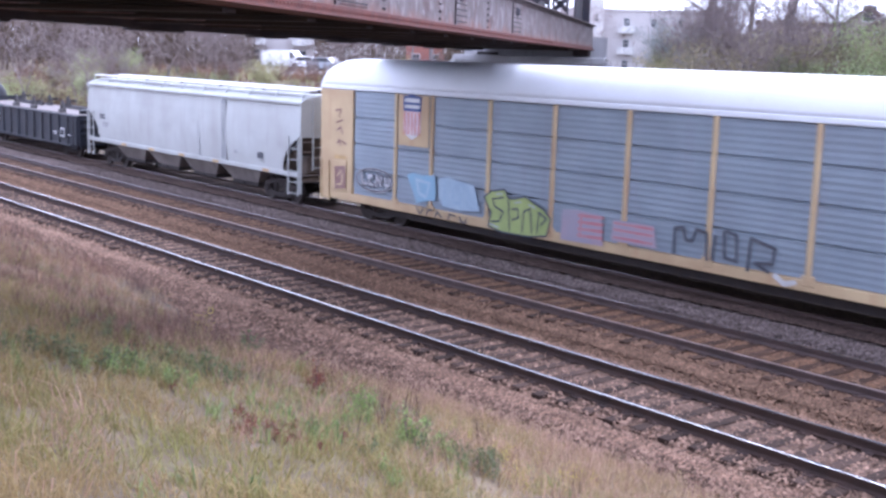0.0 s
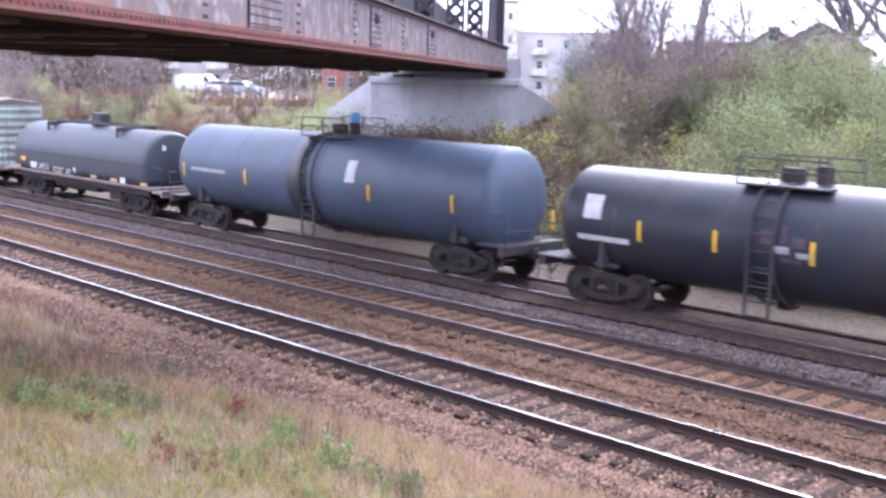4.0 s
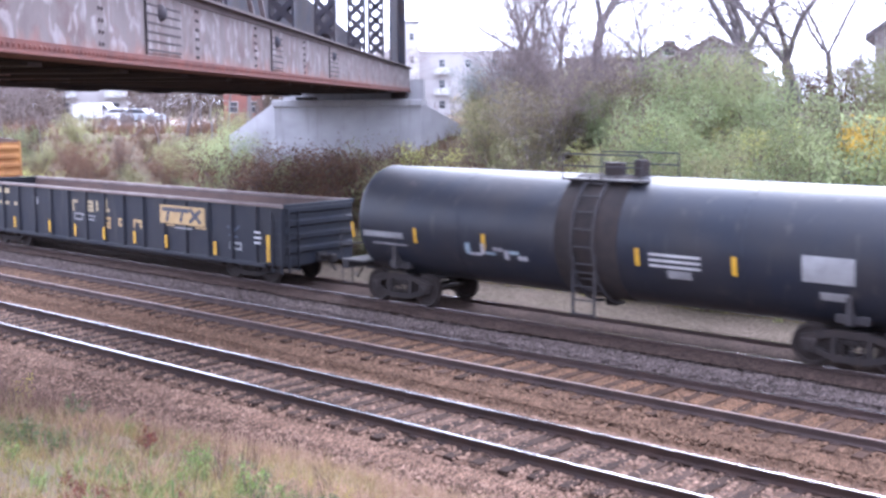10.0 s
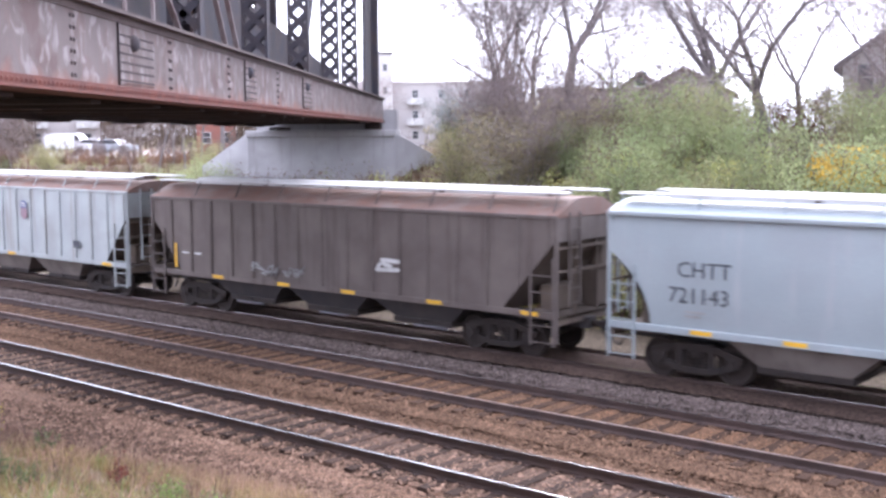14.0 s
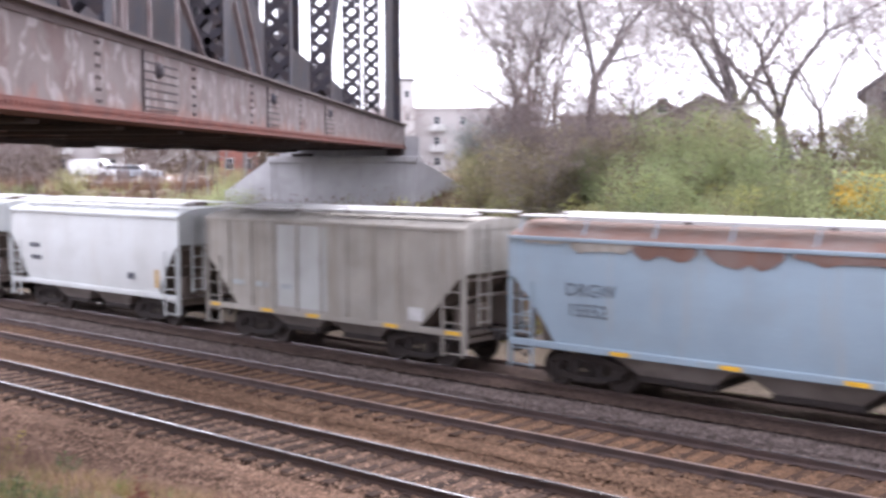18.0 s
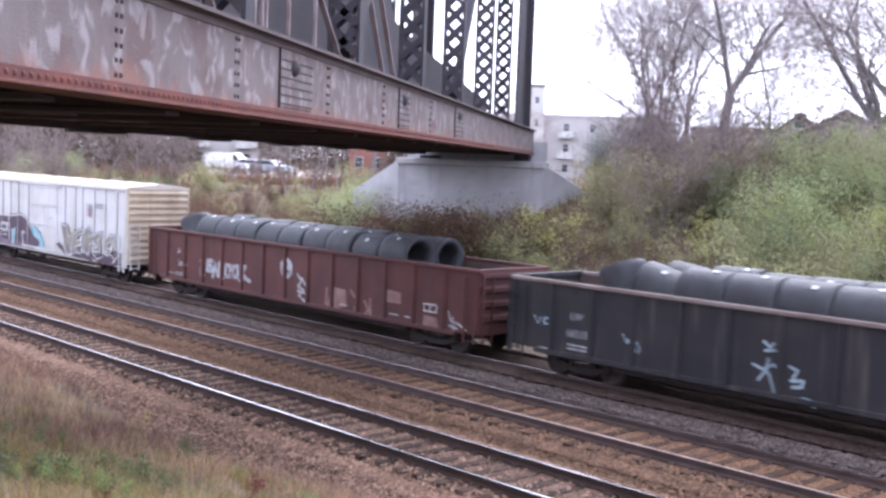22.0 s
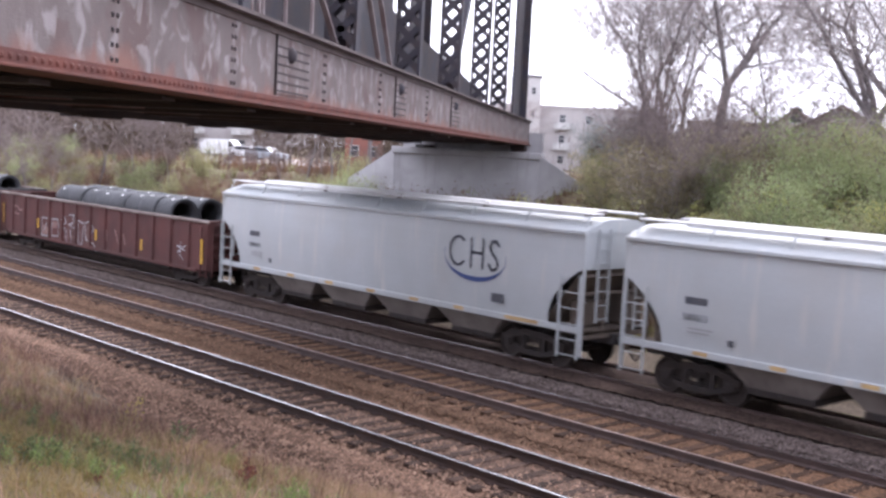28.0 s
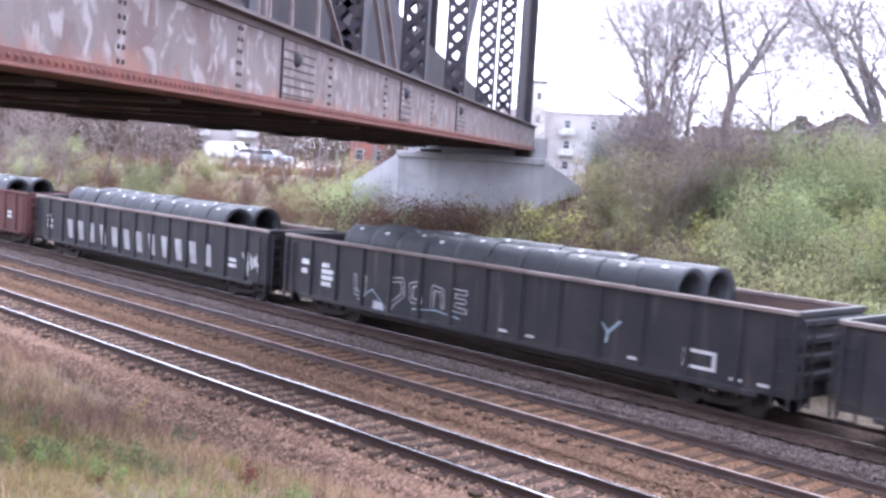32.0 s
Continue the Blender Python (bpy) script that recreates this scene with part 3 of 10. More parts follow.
RIVET_COLUMNS = (7.4, 10.62, 13.97, 18.27, 22.4, 27.6)
PIN_PLATES = ((15.7, 1.65), (23.85, 1.15), (31.3, 1.6))


def abutment():
    ab = thing("bridge_abutment", "pale weathered concrete bridge abutment with sloping wing walls", "abutment", at=B_POSE)
    s, zt = B_END - 1.9, 5.66
    part("seat", Mesh().box(s - 0.15, s + 2.5, -0.75, 6.35, zt - 0.32, zt, 0.04), M["concrete"], ab, "concrete bearing seat with a projecting edge")
    part("breast_wall", Mesh().box(s, s + 2.4, -0.65, 6.25, -0.5, zt - 0.32), M["concrete"], ab)
    part("back_wall", Mesh().box(s + 2.0, s + 2.5, -0.65, 6.25, zt, B_LOW + 0.6), M["concrete"], ab)
    for y0, sg in ((-0.65, -1), (6.25, 1)):
        w = Mesh()
        w.loft([[(s + 0.1, y0, z0) for z0 in (-0.5, zt - 0.1)] + [(s + 0.55, y0, z0) for z0 in (zt - 0.1, -0.5)],
                [(s + 1.6, y0 + sg * 2.6, z0) for z0 in (-0.5, zt - 1.7)] + [(s + 2.05, y0 + sg * 2.6, z0) for z0 in (zt - 1.7, -0.5)]])
        part("wing_wall", w, M["concrete"], ab)
    return ab

# ---- plants, trees and buildings ----
def toward(az, d):
    """The plan point d metres from the eye in the direction az."""
    return d * math.cos(radians(az)), d * math.sin(radians(az))


M.update({
    "straw": mat("straw", (0.34, 0.25, 0.11), (0.26, 0.185, 0.085), 0.6, rough=0.9, bump=0, island=0.22, glow_through=0.4),
    "olive_grass": mat("olive_grass", (0.225, 0.215, 0.07), (0.26, 0.22, 0.085), 0.7, rough=0.85, bump=0, island=0.4, glow_through=0.4),
    "green_grass": mat("green_grass", (0.15, 0.22, 0.075), (0.22, 0.26, 0.09), 0.9, rough=0.8, bump=0, island=0.4, glow_through=0.4),
    "red_weed": mat("red_weed", (0.2, 0.118, 0.09), (0.15, 0.085, 0.065), 0.6, rough=0.9, bump=0, island=0.4, glow_through=0.4),
    "pink_seed": mat("pink_seed", (0.41, 0.265, 0.19), (0.33, 0.21, 0.15), 0.8, rough=0.95, bump=0, island=0.3, glow_through=0.4),
    "plume": mat("plume", (0.43, 0.31, 0.2), (0.35, 0.245, 0.165), 0.6, rough=0.95, bump=0, island=0.25, glow_through=0.45),
    "weed_green": mat("weed_green", (0.2, 0.28, 0.09), (0.24, 0.28, 0.1), 0.9, rough=0.8, bump=0, island=0.35, glow_through=0.4),
    "weed_dark": mat("weed_dark", (0.13, 0.16, 0.075), (0.15, 0.165, 0.075), 0.9, rough=0.8, bump=0, island=0.35, glow_through=0.35),
    "dark_stalk": mat("dark_stalk", (0.12, 0.078, 0.07), (0.09, 0.06, 0.055), 0.8, rough=0.95, bump=0, island=0.3, glow_through=0.3),
    "goldenrod": mat("goldenrod", (0.5, 0.4, 0.08), (0.4, 0.34, 0.09), 1.0, rough=0.85, bump=0, island=0.3, glow_through=0.4),
    "rust_leaf": mat("rust_leaf", (0.2, 0.065, 0.045), (0.14, 0.05, 0.04), 1.5, rough=0.8, bump=0, island=0.4, glow_through=0.4),
    "leaf_green": mat("leaf_green", (0.268, 0.322, 0.158), (0.36, 0.375, 0.185), 0.35, rough=0.75, bump=0, island=0.14, obj_random=0.3, glow_through=0.55),
    "leaf_olive": mat("leaf_olive", (0.31, 0.325, 0.155), (0.3, 0.265, 0.15), 0.35, rough=0.8, bump=0, island=0.14, obj_random=0.3, glow_through=0.55),
    "leaf_lime": mat("leaf_lime", (0.4, 0.41, 0.15), (0.34, 0.3, 0.12), 0.5, rough=0.8, bump=0, island=0.3, obj_random=0.25, glow_through=0.5),
    "leaf_brown": mat("leaf_brown", (0.168, 0.1, 0.064), (0.122, 0.076, 0.053), 0.35, rough=0.85, bump=0, island=0.22, obj_random=0.38, glow_through=0.55),
    "leaf_faded": mat("leaf_faded", (0.4, 0.35, 0.215), (0.35, 0.285, 0.185), 0.35, rough=0.8, bump=0, island=0.2, obj_random=0.25, glow_through=0.55),
    "leaf_dusk": mat("leaf_dusk", (0.26, 0.275, 0.27), (0.3, 0.305, 0.285), 0.35, rough=0.8, bump=0, island=0.2, obj_random=0.2, glow_through=0.5),
    "leaf_yellow": mat("leaf_yellow", (0.55, 0.4, 0.08), (0.44, 0.28, 0.06), 0.8, rough=0.75, bump=0, island=0.4, glow_through=0.4),
    "bark": mat("bark", (0.215, 0.19, 0.19), (0.155, 0.135, 0.135), 2.5, rough=0.95, bump=0.5, fine=14),
    "twig": mat("twig", (0.4, 0.35, 0.34), (0.33, 0.28, 0.27), 1.0, rough=0.9, bump=0, island=0.3),
    "stem": mat("stem", (0.16, 0.117, 0.105), (0.115, 0.085, 0.078), 1.0, rough=0.9, bump=0, island=0.3),
    "sapling_twig": mat("sapling_twig", (0.25, 0.2, 0.19), (0.2, 0.158, 0.15), 1.0, rough=0.9, bump=0, island=0.3),
    "wood_haze": mat("wood_haze", (0.095, 0.066, 0.049), (0.076, 0.057, 0.037), 0.08, rough=0.95, bump=0, island=0.3),
    "pale_render": mat("pale_render", (0.47, 0.44, 0.43), (0.41, 0.38, 0.38), 0.3, rough=0.9, bump=0.1, streak=(0.42, 0.38, 0.36), amount=0.2),
    "white_wall": mat("white_wall", (0.6, 0.58, 0.57), (0.53, 0.51, 0.5), 0.3, rough=0.85, bump=0.1, streak=(0.55, 0.53, 0.5), amount=0.2),
    "tan_wall": mat("tan_wall", (0.36, 0.3, 0.27), (0.3, 0.25, 0.225), 0.3, rough=0.9, bump=0.1),
    "red_brick": mat("red_brick", (0.27, 0.115, 0.09), (0.21, 0.09, 0.072), 0.5, rough=0.9, bump=0.3, fine=9),
    "roof_brown": mat("roof_brown", (0.17, 0.125, 0.11), (0.12, 0.09, 0.085), 0.6, rough=0.9, bump=0.3, fine=8),
    "roof_grey": mat("roof_grey", (0.2, 0.19, 0.2), (0.15, 0.14, 0.145), 0.6, rough=0.9, bump=0.3, fine=8),
    "window_dark": mat("window_dark", (0.05, 0.055, 0.065), (0.08, 0.08, 0.09), 0.4, rough=0.12, bump=0, spec=0.6),
    "trim_white": mat("trim_white", (0.58, 0.57, 0.56), rough=0.6, bump=0),
    "van_white": mat("van_white", (0.8, 0.8, 0.8), (0.74, 0.74, 0.75), 0.8, rough=0.3, bump=0, spec=0.5),
    "car_grey": mat("car_grey", (0.35, 0.37, 0.4), (0.3, 0.32, 0.35), 0.8, rough=0.3, bump=0, spec=0.5),
    "tyre": mat("tyre", (0.025, 0.025, 0.026), rough=0.9, bump=0.1),
    "asphalt": mat("asphalt", (0.5, 0.48, 0.47), (0.42, 0.4, 0.39), 0.4, rough=0.95, bump=0.2),
})


def raw(name, v, f, material):
    me = bpy.data.meshes.new(name)
    me.from_pydata(v.tolist(), [], f.tolist())
    me.materials.append(material)
    return me


def blades(name, count, zone, keep, tall, wide, lean, material, label, seed, shape=1.4, category="grass"):
    """Bent tapering blades over a zone (x0, x1, y0, y1); keep(x, y) gives the share that grows at a spot."""
    rs = np.random.RandomState(seed)
    x0, x1, y0, y1 = zone
    tuft = 11
    m = count * 4 // tuft
    x = x1 - (x1 - x0) * rs.rand(m) ** shape
    y = y0 + (y1 - y0) * rs.rand(m)
    ok = [i for i in range(m) if rs.rand() < keep(x[i], y[i])][:count // tuft]
    x, y = np.repeat(x[ok], tuft), np.repeat(y[ok], tuft)
    n = len(x)
    bow, size = np.repeat(rs.rand(len(ok)) * 6.283, tuft), np.repeat(0.65 + 0.6 * rs.rand(len(ok)), tuft)
    x, y = x + rs.normal(0, 0.075, n), y + rs.normal(0, 0.075, n)
    z = np.array([ground_height(a, b) for a, b in zip(x, y)]) - 0.02
    h = (tall[0] + (tall[1] - tall[0]) * rs.rand(n) ** 1.5) * size
    w = wide * (0.6 + 0.8 * rs.rand(n))
    a, la = rs.rand(n) * 6.283, bow + rs.normal(0, 0.8, n)
    b = lean * (0.2 + rs.rand(n)) * h
    sx, sy, lx, ly = np.cos(a) * w / 2, np.sin(a) * w / 2, np.cos(la) * b, np.sin(la) * b
    v = np.zeros((n, 5, 3))
    for k, (side, up, out) in enumerate(((-1, 0, 0), (1, 0, 0), (0.8, 0.55, 0.3), (-0.8, 0.55, 0.3), (0, 1, 1))):
        v[:, k, 0], v[:, k, 1], v[:, k, 2] = x + sx * side + lx * out, y + sy * side + ly * out, z + h * up * (1 - 0.25 * (out > 0.9) * lean)
    o = 5 * np.arange(n)[:, None]
    f = np.concatenate([o + np.array([[0, 1, 2]]), o + np.array([[0, 2, 3]]), o + np.array([[3, 2, 4]])])
    return tagged(new(name, raw(name, v.reshape(-1, 3), f, material)), label, category, kind="stuff")


def patchy(x, y, s, k):
    return 0.5 + 0.9 * noise.noise((x * s, y * s, k))


def box_zone(x0, x1, y0, y1, soft=1.0):
    """One inside a box of the plan, falling to nothing over its soft edge."""
    return lambda x, y: max(0.0, min(1.0, 0.5 + min(x - x0, x1 - x, y - y0, y1 - y) / soft))


def growth(zones, s, k, cut=0.0):
    """Patchy growth in (zone, share) pairs, ending at the bank's foot."""
    def keep(x, y):
        e = bank_foot(x) + 0.35 * noise.noise((x * 1.3, y, 2.0))
        if y > e:
            return 0.0
        return max(share * z(x, y) for z, share in zones) * max(0.0, min(1.0, 1.2 * (patchy(x, y, s, k) - cut)))
    return keep


BANK = (-46, 1.0, -1.5, 13.2)
blades("straw_grass", 150000, BANK, growth(((box_zone(-30, 3, -3, 6.0, 3), 1.0), (box_zone(-16, -5, 8.8, 13.4, 2), 0.8), (box_zone(-50, 3, -3, 13), 0.18)), 0.45, 1), (0.12, 0.34), 0.0075, 1.25, M["straw"], "dry straw-coloured grass on the bank", 11, 2.0)
blades("olive_grass", 105000, BANK, growth(((box_zone(-30, -4, -3, 5.0, 2), 1.0), (box_zone(-50, 3, -3, 10, 3), 0.6)), 0.6, 9, 0.15), (0.12, 0.34), 0.009, 1.15, M["olive_grass"], "yellow-green autumn grass on the bank", 12, 2.0)
blades("green_weeds", 34000, BANK, growth(((box_zone(-14, -4, 4.8, 8.6, 1.5), 1.0), (box_zone(-50, 3, 3, 10, 2), 0.25)), 0.75, 17, 0.42), (0.12, 0.36), 0.014, 0.9, M["green_grass"], "low green weeds among the dry grass", 13, 2.0, "weeds")
blades("reddish_weeds", 36000, BANK, growth(((box_zone(-50, -13, 5.5, 13.4, 2), 1.0), (box_zone(-14, 3, 7.5, 13.4, 2), 0.4)), 0.4, 23, 0.1), (0.16, 0.55), 0.008, 0.8, M["red_weed"], "withered reddish-brown weeds along the ballast", 14, 1.3, "weeds")
blades("seed_grass", 44000, BANK, growth(((box_zone(-50, 3, 6.5, 13.4, 2), 1.0), (box_zone(-50, 3, -3, 8, 2), 0.3)), 0.55, 31, 0.25), (0.2, 0.5), 0.008, 1.0, M["pink_seed"], "dry grass with pinkish seed heads", 15, 1.5)
blades("plume_grass", 26000, BANK, growth(((box_zone(-17, -4, 8.6, 12.6, 1.5), 1.0), (box_zone(-34, -15, 9.0, 12.0, 2), 0.35)), 0.5, 61, 0.2), (0.22, 0.5), 0.007, 0.9, M["plume"], "fluffy tan plume grass at the foot of the bank", 21, 1.6)
blades("dark_stalks", 17000, BANK, growth(((box_zone(-50, -16, 7.5, 12.5, 2), 1.0), (box_zone(-16, -8, 7.0, 10, 2), 0.3)), 0.5, 77, 0.3), (0.3, 0.8), 0.007, 0.5, M["dark_stalk"], "dark brown withered stalks on the bank", 22, 1.3, "weeds")
blades("bank_top_grass", 26000, (-30, 9, -9.0, -1.2), lambda x, y: 0.9, (0.12, 0.34), 0.01, 1.1, M["olive_grass"], "yellowish grass on top of the bank", 31, 1.4)
blades("bank_side_grass", 16000, (0.8, 9, -1.6, 11.5), lambda x, y: 0.9, (0.12, 0.34), 0.01, 1.1, M["straw"], "dry grass farther along the bank", 32, 1.0)
blades("verge_grass", 20000, (-95, 2, 28.9, 31.2), lambda x, y: 0.9, (0.15, 0.55), 0.022, 0.7, M["olive_grass"], "dry yellowish grass behind the far track", 16, 1.0)
blades("bank_litter", 26000, (-110, 4, 29.4, 43), lambda x, y: 0.9, (0.25, 1.0), 0.03, 0.8, M["leaf_brown"], "brown dead undergrowth on the far bank", 17, 1.0, "undergrowth")
blades("lot_stems", 3200, (-112, -48, 42, 66), lambda x, y: 0.9, (0.9, 2.6), 0.035, 0.3, M["stem"], "tall brown leafless stems at the edge of the lot", 19, 1.0, "undergrowth")
blades("lot_litter", 14000, (-120, -40, 42, 80), lambda x, y: 0.9, (0.3, 1.0), 0.05, 0.7, M["leaf_brown"], "brown withered growth round the lot", 20, 1.0, "undergrowth")
blades("bank_greens", 12000, (-110, 4, 28.5, 43), lambda x, y: max(0.0, patchy(x, y, 0.2, 40) - 0.3), (0.25, 1.1), 0.035, 0.8, M["leaf_olive"], "yellowing undergrowth on the far bank", 18, 1.0, "undergrowth")


def leaf_cloud(rs, spots, each, size, reach):
    """Folded leaves round each spot."""
    p = np.repeat(np.array(spots), each, 0)
    n = len(p)
    p = p + rs.normal(0, reach, (n, 3))
    q = rs.normal(0, 1, (n, 2, 3))
    u = q[:, 0] / np.linalg.norm(q[:, 0], axis=1)[:, None]
    w = np.cross(u, q[:, 1])
    w /= np.linalg.norm(w, axis=1)[:, None]
    s = (size * (0.5 + rs.rand(n)))[:, None]
    v = np.stack([p - u * s, p + w * s * 0.45, p + u * s, p - w * s * 0.45], 1).reshape(-1, 3)
    o = 4 * np.arange(n)[:, None]
    return v, np.concatenate([o + np.array([[0, 1, 2]]), o + np.array([[0, 2, 3]])])


def shrub(label, height, stems, each, size, leaf, seed, group, spread_=0.55, name="shrub", droop=0.0, stem="stem"):
    """A many-stemmed bush: stems that fork, with leaves about their ends."""
    rs, rnd = np.random.RandomState(seed), random.Random(seed)
    sh = thing(name, label, "shrub", group)
    wood, spots = Mesh(), []
    for k in range(stems):
        a, r = rnd.random() * 6.28, rnd.random()
        base = Vector((math.cos(a) * r * 0.3, math.sin(a) * r * 0.3, -0.1))
        h = height * (0.55 + 0.5 * rnd.random())
        out = height * spread_ * (0.2 + 0.8 * r)
        p, q0 = base, base
        for i in range(1, 5):
            f = i / 4
            q = base + Vector((math.cos(a) * out * f ** 1.4, math.sin(a) * out * f ** 1.4, h * (f - droop * f * f)))
            q += Vector((rnd.gauss(0, 0.08), rnd.gauss(0, 0.08), 0)) * height * 0.3
            wood.tube(p, q, 0.022 * (1.25 - f) * height / 3, 4, 0.022 * (1.05 - f) * height / 3 + 0.003, caps=False)
            for j in range(2 + i):
                d = Vector((rnd.gauss(0, 1), rnd.gauss(0, 1), rnd.random() * 0.9)).normalized() * height * (0.1 + 0.14 * rnd.random())
                e = p.lerp(q, rnd.random())
                wood.tube(e, e + d, 0.008, 3, 0.003, caps=False)
                if i > 1 or rnd.random() < 0.5:
                    spots += [e + d * 0.55, e + d]
            p = q
    tagged(part("branchwork", wood, M[stem], sh, fix=False), kind="stuff")
    if each:
        v, f = leaf_cloud(rs, [tuple(s) for s in spots], each, size, height * 0.055)
        tagged(part("foliage", raw("foliage", v, f, leaf), leaf, sh), kind="stuff")
    return sh


def bare_tree(label, height, seed, lean=0.0, forks=2, girth=0.24, name="bare_tree", spread_=0.62, low=0.3):
    """A leafless tree: trunk, forking limbs, and fine twigs in a crown."""
    rnd = random.Random(seed)
    tr = thing(name, label, "tree", "bare trees on the bank")
    trunk, twigs = Mesh(), Mesh()
    limbs, ends = [], []

    def grow(p, d, length, r, depth, into):
        n = 4 if depth < 3 else 3
        for i in range(n):
            d = (d + Vector((rnd.gauss(0, 0.13), rnd.gauss(0, 0.13), rnd.gauss(0.03, 0.07)))).normalized()
            q = p + d * length / n
            r2 = r * (0.9 if depth < 2 else 0.82)
            (into if r > 0.022 else twigs).tube(p, q, r, 7 if r > 0.08 else 4 if r > 0.02 else 3, r2, caps=False)
            if depth >= 2 and r < 0.07:
                ends.append((q, d))
            if depth >= 1 and depth < 6:
                side = d.cross(Vector((rnd.gauss(0, 1), rnd.gauss(0, 1), rnd.gauss(0, 1)))).normalized()
                grow(q, (d * 0.6 + side * (0.75 + 0.3 * rnd.random()) + Vector((0, 0, 0.12))).normalized(), length * (0.36 + 0.25 * rnd.random()), max(0.0105, r2 * 0.5), depth + 2 if depth > 1 else depth + 1, into)
            p, r = q, r2
        if depth < 6:
            k = 2 if depth else forks
            turn = rnd.random() * 6.28
            for j in range(k):
                a = turn + j * 6.28 / k + rnd.gauss(0, 0.3)
                side = Vector((math.cos(a), math.sin(a), 0))
                nd = (d * (1 - spread_ * 0.5) + side * spread_ * (0.6 + 0.5 * rnd.random())).normalized()
                if depth == 0:
                    limbs.append(Mesh())
                grow(p, nd, length * (0.62 + 0.22 * rnd.random()) if depth else height * (0.26 + 0.08 * rnd.random()), max(0.0105, r * (0.74 if k == 2 else 0.6)), depth + 1, limbs[-1] if depth == 0 else into)

    grow(Vector((0, 0, -0.3)), Vector((lean, 0, 1)).normalized(), height * low, girth, 0, trunk)
    fine = random.Random(seed + 900)
    if name != "sapling":
        fine.shuffle(ends)
        for q, d in ends[:620]:
            for k in range(2):
                way = (d * 0.7 + Vector((fine.gauss(0, 0.6), fine.gauss(0, 0.6), fine.gauss(0.1, 0.45)))).normalized()
                mid = q + way * fine.uniform(0.3, 0.6)
                tip = mid + (way + Vector((fine.gauss(0, 0.35), fine.gauss(0, 0.35), 0.1))).normalized() * fine.uniform(0.3, 0.6)
                twigs.tube(q, mid, 0.0085, 3, 0.007, caps=False)
                twigs.tube(mid, tip, 0.007, 3, 0.0045, caps=False)
    part("trunk", trunk, M["bark"], tr, smooth=True, fix=False)
    for m in limbs:
        if name == "sapling":
            twigs.add(m.v, m.f)
            continue
        part("limb", m, M["bark"], tr, smooth=True, fix=False)
    tagged(part("crown", twigs, M["sapling_twig" if name == "sapling" else "twig"], tr, fix=False), kind="stuff")
    return tr


def put(proto, x, y, s=1.0, turn=0.0, sink=0.05, z=None):
    m = Matrix.LocRotScale((x, y, (ground_height(x, y) if z is None else z) - sink), Euler((0, 0, turn)), None)
    ob = copy_thing(proto, m)
    ob.scale = (s, s, s)
    return ob


